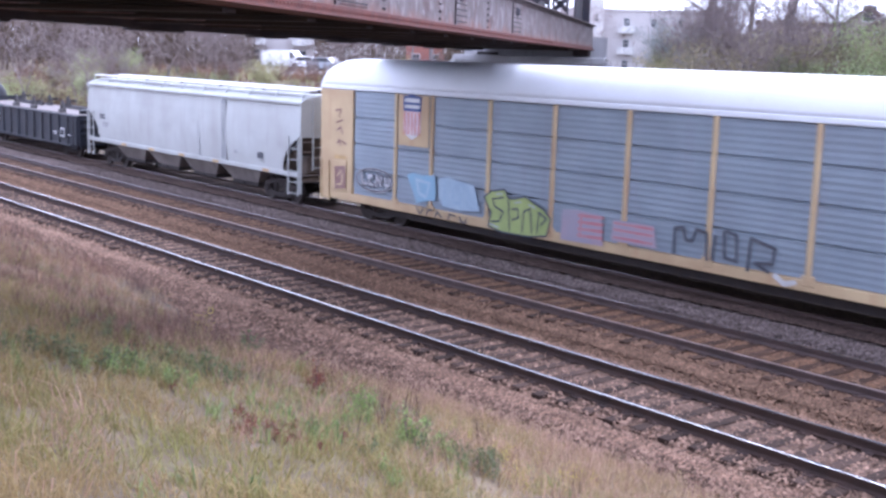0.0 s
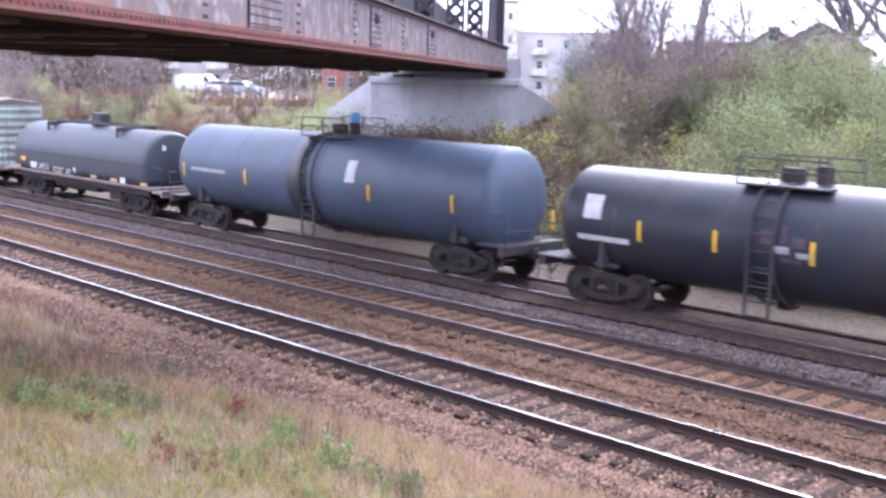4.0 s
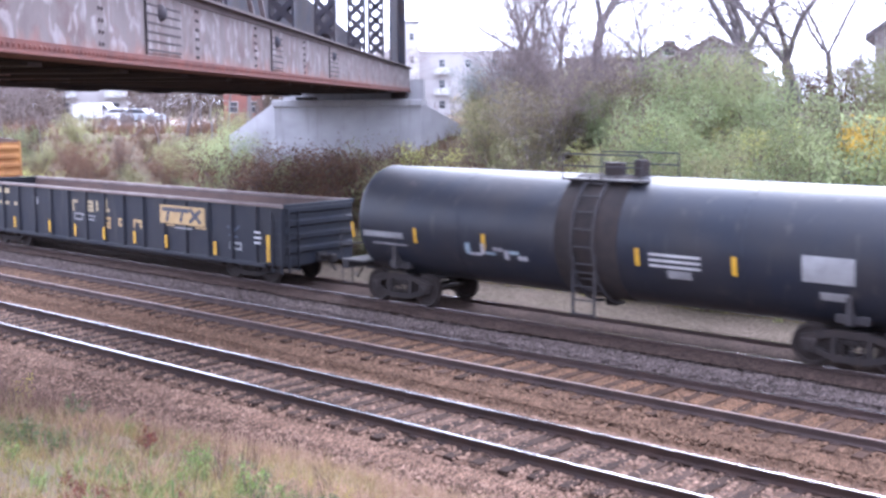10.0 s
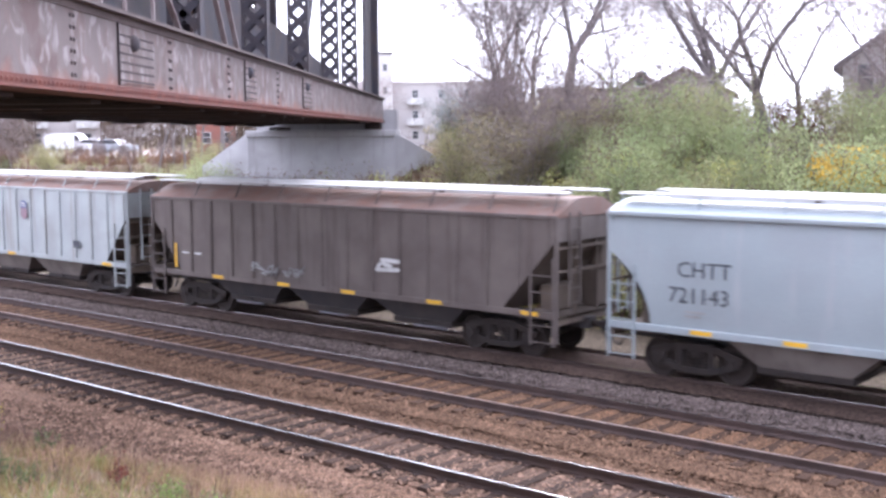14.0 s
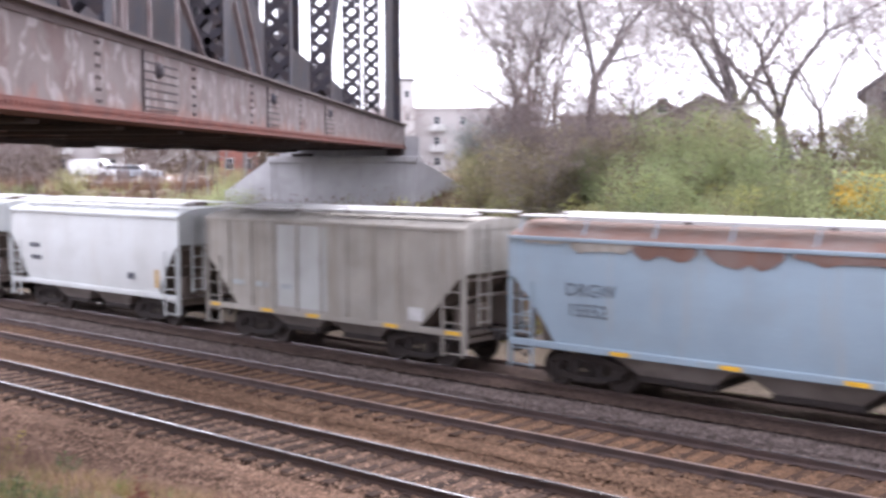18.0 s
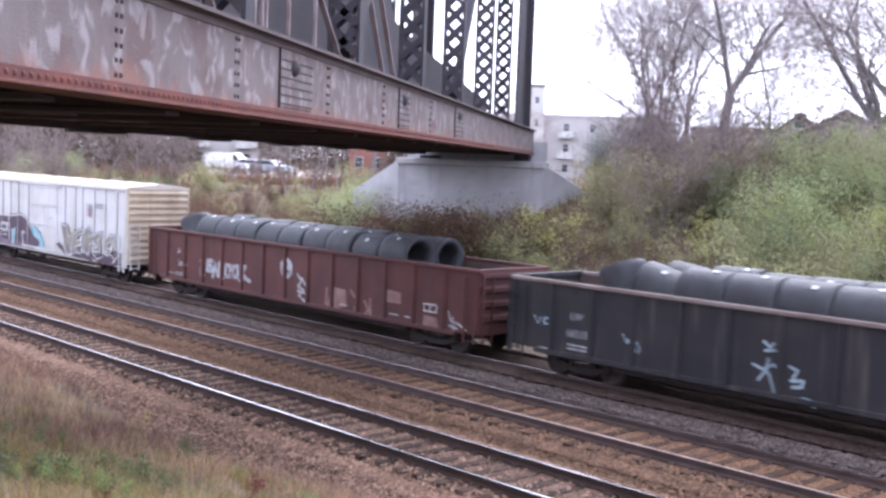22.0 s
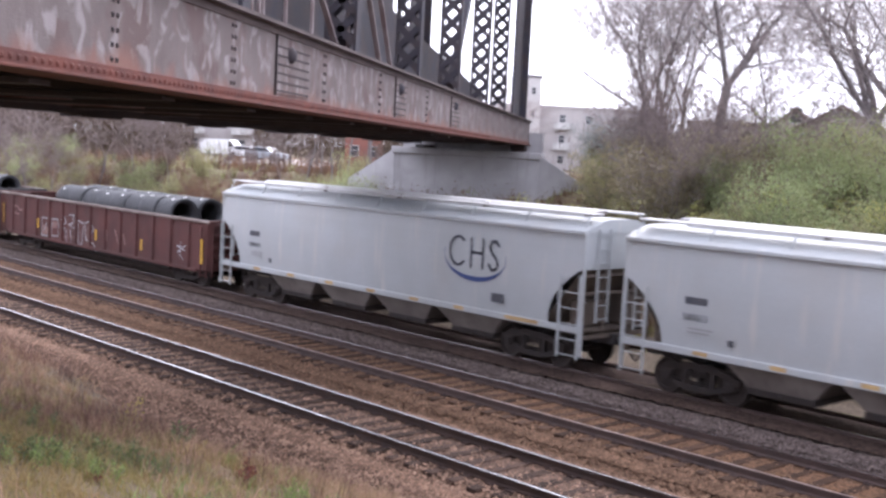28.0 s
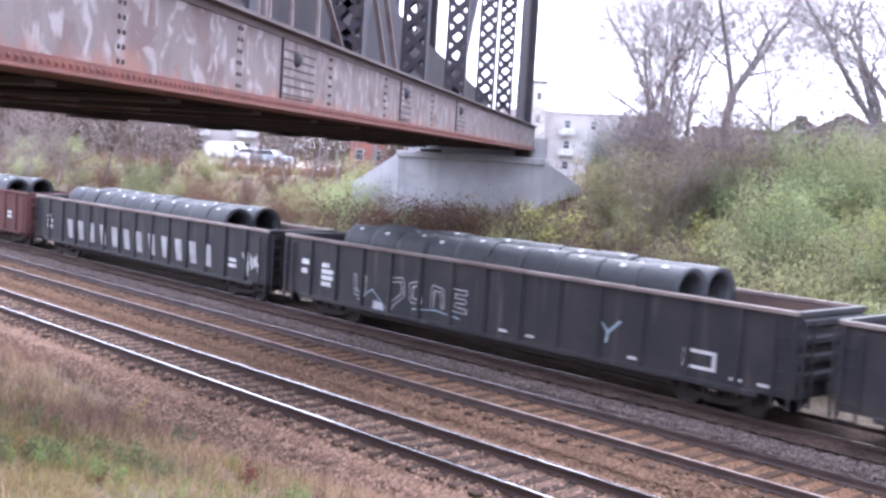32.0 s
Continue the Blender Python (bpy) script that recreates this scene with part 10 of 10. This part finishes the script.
LETTERS = ([(1.87, 2.11), (2.57, 2.09), (2.63, 1.58), (2.83, 1.8), (3.28, 1.98), (3.27, 1.81), (2.94, 0.8), (2.53, 0.84), (2.33, 1.15)],
           [(2.89, 1.67), (4.06, 2.06), (4.12, 1.88), (3.58, 1.71), (3.54, 1.47), (3.98, 1.56), (3.97, 1.34), (3.55, 1.28), (3.68, 1.01), (3.34, 0.9), (3.0, 0.86)],
           [(4.18, 1.84), (4.59, 2.17), (4.86, 2.02), (4.77, 1.74), (5.18, 1.88), (5.1, 1.51), (4.79, 1.42), (4.82, 1.05), (4.61, 0.93), (4.22, 1.15)],
           [(5.18, 1.84), (5.63, 1.99), (6.02, 2.0), (5.94, 1.81), (5.5, 1.66), (5.86, 1.49), (5.78, 1.21), (5.28, 1.13), (5.17, 1.29), (5.52, 1.39), (5.15, 1.52)],
           [(6.14, 1.66), (6.6, 1.96), (7.07, 1.93), (7.01, 1.49), (6.73, 1.44), (6.76, 1.71), (6.44, 1.57), (6.43, 1.35), (6.92, 1.39), (6.57, 1.07), (6.18, 1.14)])
for k, edge in enumerate(LETTERS):
    shapes(c, [edge], "olive_paint", -1.648 - 0.004 * k, "faded olive-grey sprayed letter")
    low_half = [(x, 0.55 * z + 0.45 * 0.95) for x, z in edge if z < 1.6]
    if len(low_half) > 3:
        shapes(c, [low_half], "mauve_paint", -1.652 - 0.004 * k, "mauve lower half of the letter")
    strokes(c, [edge + edge[:1]], 0.055, "white_paint", -1.67, "white rim of the letter")
    strokes(c, [[(x + 0.05, z + 0.06) for x, z in edge[:4]]], 0.04, "dark_paint", -1.668, "dark outer line of the letter")
strokes(c, [[(1.4, 1.2), (1.8, 1.36), (2.3, 1.1), (2.5, 0.86)], [(3.6, 1.3), (3.3, 1.2), (3.5, 0.95), (4.0, 0.95)], [(4.6, 1.0), (4.9, 1.25), (5.2, 1.0), (5.6, 0.85), (6.0, 1.0)], [(6.0, 1.2), (6.4, 1.25), (6.9, 1.1), (7.1, 0.85)], [(6.9, 0.8), (7.2, 0.95), (7.45, 1.25)], [(5.1, 0.8), (5.5, 0.75)]], 0.05, "white_paint", -1.672, "white sprayed highlight")
strokes(c, [[(2.87, 2.05), (2.86, 1.42)], [(2.7, 1.75), (3.05, 1.78)]], 0.07, "gold_paint", -1.674, "orange-yellow dab")
strokes(c, [[(4.35, 3.2), (4.37, 2.6)]], 0.07, "rust_wash", -1.605, "rusty run", "stain")
shield(c, 4.68, 2.86, 0.42, -1.6, False)
patch(c, 5.25, 5.95, 2.55, 2.95, "chalk_hopper", -1.6)
bars(c, 5.2, 3.12, (0.75, 0.75), "grey_paint", -1.605, 0.12, 0.07)
strokes(c, [[(-1.3, 2.84), (1.3, 2.88)], [(0.02, 2.85), (0.1, 1.0)], [(-0.6, 1.9), (-0.2, 1.9)], [(0.4, 2.3), (0.9, 2.3)]], 0.035, "grey_paint", -1.635, "", "door_bar", False)
part("louvre", Mesh().box(-7.8, -6.05, -1.6, -1.57, 2.45, 3.75, 0.01), M["white_box"], c, "louvred cooling unit cover")
for k in range(10):
    part("louvre_slat", Mesh().box(-7.6, -6.25, -1.612, -1.6, 2.55 + k * 0.11, 2.6 + k * 0.11), M["grey_paint"], c)
bay = part("machine_bay", Mesh().box(-7.85, -6.75, -1.585, -1.57, 0.98, 2.38), M["black_steel"], c, "dark open machine compartment")
for k in range(5):
    part("bay_rung", Mesh().box(-7.8, -6.8, -1.62, -1.59, 1.1 + k * 0.26, 1.14 + k * 0.26), M["grey_paint"], bay)
for f0, r0 in ((-412.53, -429.5), (-430.65, -447.2), (-448.2, -465.05), (-466.3, -483.2)):
    c, hl = covered_hopper(f0, r0, "white covered hopper with a grey mark over a blue crescent", "white_hopper", bays=4, cut=1.15, cut_z=2.75, eave=3.64, top=3.98, drop=0.45)
    company_mark(c, 4.5, 2.55)
    patch(c, 5.25, 5.7, 1.5, 1.75, "dark_paint", -1.615)
    bars(c, -6.6, 2.28, (0.6,), "dark_paint", -1.615, 0.1, 0.17)
    words(c, "580053", -6.65, 1.9, 0.17, M["dark_paint"], -1.615) if f0 < -440 else bars(c, -6.6, 1.9, (0.75,), "dark_paint", -1.615, 0.1, 0.17)
    bars(c, -6.5, 1.7, (0.7, 0.6), "grey_paint", -1.615, 0.09, 0.05)
    tapes(c, (-6.1, -4.1, -2.0, 0.1, 2.1, 4.0), 1.12, "gold_paint", 0.4)
    patch(c, 5.8, 7.0, 1.12, 1.22, "gold_paint", -1.625, "reflector")
    patch(c, -5.4, -5.25, 1.45, 1.6, "dark_paint", -1.615)
c, hl = gondola(-484.0, -503.2, "rust red gondola with white scrawls, loaded with wire coils", "red_gondola", 2.55, 0.6, 15, "gondola_rim")
wire_coils(-3.8, 6.4, 3)
strokes(c, [[(-2.95, 1.65), (-2.6, 1.8), (-2.4, 1.55), (-2.8, 1.4), (-2.4, 1.2), (-2.35, 0.6)], [(-2.75, 1.2), (-2.7, 0.65)], [(-2.1, 1.9), (-1.7, 1.95), (-1.65, 1.6), (-2.1, 1.5), (-1.5, 1.35), (-1.5, 0.6)], [(-1.95, 1.3), (-1.9, 0.7)], [(-1.2, 1.6), (-1.15, 0.75), (-0.8, 0.7), (-0.7, 1.5)],
            [(-0.5, 1.7), (-0.45, 1.0), (-0.1, 0.9), (-0.05, 1.7), (0.3, 1.5), (0.1, 1.3)], [(0.0, 0.9), (0.3, 0.85), (0.55, 0.55)], [(-1.5, 1.75), (-0.7, 1.65), (0.0, 1.8)]], 0.055, "chalk_grey", -1.558, "dripping chalk-white scrawl")
strokes(c, [[(-2.9, 1.0), (-2.6, 1.3), (-2.2, 1.1), (-2.3, 0.7)], [(-2.3, 1.7), (-2.1, 1.2), (-1.8, 0.9)], [(-1.9, 1.75), (-1.3, 1.3), (-1.25, 0.9)], [(-1.4, 1.1), (-0.9, 1.3), (-0.85, 0.9)], [(-1.0, 1.8), (-0.6, 1.4), (-0.3, 1.2), (-0.35, 0.8)], [(-0.4, 1.5), (0.2, 1.1), (0.15, 0.75)], [(-2.7, 0.9), (-1.9, 1.0), (-1.0, 0.8)]], 0.04, "rust_pale", -1.556, "thin pale lines behind the scrawl")
strokes(c, [[(-4.9, 0.8), (-4.92, 1.6), (-4.2, 1.6), (-4.18, 0.8), (-4.9, 0.8)], [(-4.7, 1.0), (-4.4, 1.4)], [(-3.85, 0.85), (-3.87, 1.62), (-3.2, 1.62), (-3.18, 0.88), (-3.85, 0.85)]], 0.06, "grey_paint", -1.557, "grey sprayed boxes")
shapes(c, [[(-4.85, 0.85), (-4.85, 1.3), (-4.3, 1.2), (-4.25, 0.85)], [(-3.8, 1.2), (-3.75, 1.55), (-3.3, 1.5), (-3.3, 1.25)]], "rust_pale", -1.555, "faded fill of the boxes")
strokes(c, [[(-8.1, 1.9), (-7.7, 1.95), (-7.4, 1.75), (-7.1, 1.8)], [(-8.0, 1.6), (-7.5, 1.55)], [(1.35, 1.7), (1.5, 1.4), (1.4, 1.1)], [(2.2, 1.6), (2.5, 1.1)], [(2.9, 1.5), (3.1, 1.1)]], 0.08, "rust_pale", -1.557, "dim washed-out tags")
strokes(c, [[(7.25, 1.45), (7.8, 1.3)], [(7.5, 1.6), (7.45, 1.1), (7.7, 0.95)], [(7.3, 1.2), (7.85, 1.5)]], 0.05, "chalk_grey", -1.558, "thin white star-like tag")
vertical_tapes(c, ((-5.13, 1.1), (0.66, 1.05), (4.6, 1.0)), 0.45, 0.12, -1.66)
vertical_tapes(c, ((9.15, 0.95), (-9.1, 1.1)), 0.9, 0.12, -1.66)
c, hl = gondola(-504.4, -523.5, "black gondola with cyan and pink graffiti, loaded with coils", "black_gondola", 2.6, 0.6, 15)
wire_coils(-6.4, 6.8, 4)
ice = [[(-6.45, 1.4), (-6.55, 0.8), (-6.0, 0.95), (-5.8, 0.66)], [(-6.3, 1.2), (-5.9, 1.1), (-5.56, 1.5), (-5.35, 0.9), (-5.2, 0.64)], [(-4.85, 1.35), (-5.0, 0.8), (-4.6, 0.9), (-4.48, 0.6)], [(-4.75, 1.1), (-4.3, 1.2), (-3.9, 1.45), (-4.1, 1.0), (-3.7, 0.7)],
       [(-3.85, 1.2), (-3.4, 1.0), (-3.2, 1.35), (-3.3, 0.8), (-2.9, 0.72)], [(-3.1, 0.95), (-2.7, 0.9), (-2.35, 1.15), (-2.6, 0.64)], [(-6.5, 0.75), (-5.4, 0.72), (-4.2, 0.68), (-3.0, 0.64)]]
strokes(c, ice, 0.12, "ice_paint", -1.557, "icy blue spiky sprayed script")
strokes(c, ice[::2], 0.045, "chalk_grey", -1.564, "white edges of the script")
pink = [[(-1.6, 1.55), (-0.95, 1.65)], [(-1.25, 1.55), (-1.1, 0.95)], [(-0.9, 1.65), (-0.6, 1.3), (-0.85, 1.15), (-0.5, 0.95), (-0.45, 0.7)], [(-0.3, 1.6), (-0.35, 1.1), (0.0, 0.65)], [(0.15, 1.55), (0.5, 1.6), (0.6, 1.25), (0.25, 1.15), (0.2, 0.7)], [(0.7, 1.55), (0.75, 0.75)], [(0.75, 1.1), (1.15, 1.2), (1.2, 0.7)], [(1.4, 1.3), (1.45, 0.75), (2.0, 0.75)], [(1.6, 1.0), (2.1, 1.0)]]
strokes(c, pink, 0.16, "pink_paint", -1.557, "dull pink sprayed letters")
strokes(c, pink, 0.05, "chalk_grey", -1.564, "pale edges of the pink letters")
shapes(c, [[(2.5, 1.0), (2.55, 1.4), (3.1, 1.55), (3.7, 1.45), (4.3, 1.5), (4.9, 1.2), (5.0, 0.95)]], "ice_paint", -1.556, "pale blue upper half of a tag")
shapes(c, [[(2.5, 0.7), (2.55, 0.98), (5.0, 0.93), (5.1, 0.7)]], "rose_paint", -1.556, "rose-red lower half of a tag")
strokes(c, [[(2.7, 0.8), (2.8, 1.4), (3.1, 0.85)], [(3.4, 1.4), (3.35, 0.85), (3.7, 1.4)], [(4.0, 0.8), (4.05, 1.4), (4.4, 0.9)], [(4.6, 1.3), (4.7, 0.8)]], 0.05, "chalk_grey", -1.564, "pale letter lines")
strokes(c, [[(5.85, 1.4), (6.4, 1.35)], [(6.1, 1.6), (6.15, 1.2), (5.95, 1.05)], [(6.15, 1.2), (6.45, 1.08)]], 0.06, "chalk_grey", -1.558, "thin white figure-like tag")
words(c, "LW", -7.35, 1.62, 0.2, M["chalk_grey"], -1.56)
words(c, "66527", -7.55, 1.22, 0.19, M["chalk_grey"], -1.56)
bars(c, -7.5, 1.0, (0.7, 0.6, 0.6), "grey_paint", -1.56, 0.12, 0.06)
patch(c, 6.7, 7.4, 1.0, 1.35, "white_paint", -1.557)
patch(c, 6.77, 7.33, 1.07, 1.28, "black_gondola", -1.563)
c, hl = gondola(-524.4, -543.45, "black gondola with small white tags, loaded with wire coils", "black_gondola", 2.62, 0.6, 15)
wire_coils(-6.6, 6.2, 5)
hollow = [[(-5.75, 1.6), (-5.7, 1.1), (-5.3, 1.1), (-5.25, 1.6)], [(-4.0, 1.7), (-3.5, 1.75), (-3.45, 1.3), (-3.9, 1.0), (-4.0, 0.85)], [(-2.7, 1.75), (-3.1, 1.65), (-3.05, 1.2), (-2.65, 1.2), (-2.7, 1.45)], [(-2.15, 1.2), (-2.1, 1.7), (-1.75, 1.65), (-1.7, 1.2)], [(-0.75, 1.7), (-1.25, 1.7), (-1.25, 1.2), (-0.75, 1.18)], [(-1.2, 1.45), (-0.8, 1.45)]]
strokes(c, hollow, 0.17, "chalk_grey", -1.557, "small white outlined letters")
strokes(c, hollow, 0.09, "black_gondola", -1.563, "dark hollows of the letters")
strokes(c, [[(-5.6, 0.9), (-4.9, 1.3), (-4.2, 0.8)], [(-3.0, 0.95), (-2.0, 1.05), (-1.0, 0.95)]], 0.04, "ice_paint", -1.558, "thin pale underline")
shapes(c, [[(-4.85, 0.68), (-4.8, 0.98), (-4.4, 0.95), (-4.3, 0.68)]], "chalk_grey", -1.556, "white dab of paint")
strokes(c, [[(4.15, 1.6), (4.35, 1.4), (4.7, 1.7)], [(4.35, 1.4), (4.3, 1.15)]], 0.07, "ice_paint", -1.557, "small forked tag")
patch(c, 6.6, 7.5, 0.95, 1.4, "white_paint", -1.557)
patch(c, 6.7, 7.4, 1.03, 1.32, "black_gondola", -1.563)
bars(c, -8.6, 1.7, (0.5, 0.3), "white_paint", -1.557, 0.3, 0.17)
bars(c, -7.5, 1.7, (0.4, 0.6, 0.6, 0.5), "white_paint", -1.557, 0.2, 0.14)
for x in (0.6, 1.6, 5.0, 7.9, 8.6):
    bars(c, x, 0.85, (0.3,), "white_paint", -1.557, 0.1, 0.07)
c, hl = gondola(-544.4, -563.6, "black gondola with a row of white patches, loaded with coils", "black_gondola", 2.62, 0.6, 15)
wire_coils(-6.6, 6.4, 6)
for k in range(12):
    x = -6.3 + k * 1.05
    part("marking", Mesh().plate([(x, 1.75), (x + 0.5, 1.75), (x + 0.62, 0.95), (x + 0.2, 0.95)], -1.58, -1.572), M["grey_paint"], c)
scrawl(c, 8.0, 8.9, 0.9, 1.9, "white_paint", 141, 3, 0.08, -1.557)
bars(c, 7.0, 1.3, (0.5, 0.5), "white_paint", -1.557, 0.2, 0.12)
bars(c, -8.4, 1.7, (0.4, 0.5, 0.5), "white_paint", -1.557, 0.25, 0.15)
c, hl = gondola(-564.5, -583.6, "oxide red gondola loaded with dark wire coils at the rear", "red_gondola", 2.62, 0.6, 15, "red_gondola")
wire_coils(-6.6, 6.4, 7)
bars(c, 7.0, 1.5, (0.5, 0.5), "white_paint", -1.557, 0.2, 0.12)

truss_bridge()
abutment()
stones("loose_stones_near", [(11.2, 12.6, -0.45, -0.42), (12.4, 13.3, -0.43, -0.33), (12.8, 13.4, -0.37, -0.26), (16.1, 16.8, -0.24, -0.4)], 55000, M["stone"], "pale loose ballast stones beside the near track", 5)
stones("crib_stones_near", [(13.4, 13.95, -0.22, -0.19), (14.05, 15.5, -0.2, -0.2), (15.6, 16.1, -0.19, -0.24)], 15000, M["stone"], "loose stones between the ties of the near track", 25)
stones("crib_stones_middle", [(17.6, 18.1, -0.22, -0.2), (18.25, 19.8, -0.2, -0.2)], 9000, M["stone_rusty"], "loose rusty stones between the ties of the middle track", 26)
stones("loose_stones_middle", [(16.6, 17.6, -0.42, -0.25), (17.1, 17.7, -0.3, -0.24), (20.35, 20.9, -0.24, -0.36)], 32000, M["stone_rusty"], "rust-stained loose ballast stones beside the middle track", 6)
stones("loose_stones_far", [(20.6, 21.6, -0.42, -0.3), (21.3, 22.1, -0.3, -0.22)], 22000, M["stone_grey"], "grey loose ballast stones beside the train", 7)
railway_track(TRACK_MID[0], RAIL_LINES[0], M["tie_brown"], M["rail_rust"], ("rail_shine", "rail_shine"), "railway track with polished rails on brown timber ties", 1)
railway_track(TRACK_MID[1], RAIL_LINES[1], M["tie_orange"], M["rail_brown"], ("rail_dull", "rail_worn"), "railway track with rusty rails on orange-stained ties", 2)
railway_track(TRACK_MID[2], RAIL_LINES[2], M["tie_brown"], M["rail_brown"], ("rail_worn", "rail_shine"), "railway track under the train with dark rails", 3)


# ---- what moves ----
def motions():
    """The train passes at an even pace; its wheels roll while they are in sight."""
    speed, radius = 16.0, 0.44
    beats = (0.0, 1 / 30, *range(1, 32), 32 - 1 / 30, 32.0)
    for car, mid in TRAIN:
        walk(car, [(t, pose(mid + speed * t, TRAIN_Y, 0)) for t in beats])
    for coil, x, y, z, turn, pitch in LOADS:
        walk(coil, [(t, pose(x + speed * t, TRAIN_Y + y, z, turn, pitch)) for t in beats])
    for ws, dx, mid in WHEELS:
        first, last = max(0.0, (-74 - mid) / speed), min(32.0, (4 - mid) / speed)
        f0, f1 = math.ceil(first * 30), math.floor(last * 30)
        times = sorted({0, *range(f0, max(f0, f1) + 1), 960})
        rows = []
        for f in times:
            k = min(max(f, f0), f1)
            rows.append((f / 30, pose(dx, 0, 0.44, 0, math.degrees((k - f0) / 30 * speed / radius), 0)))
        walk(ws, rows)


motions()
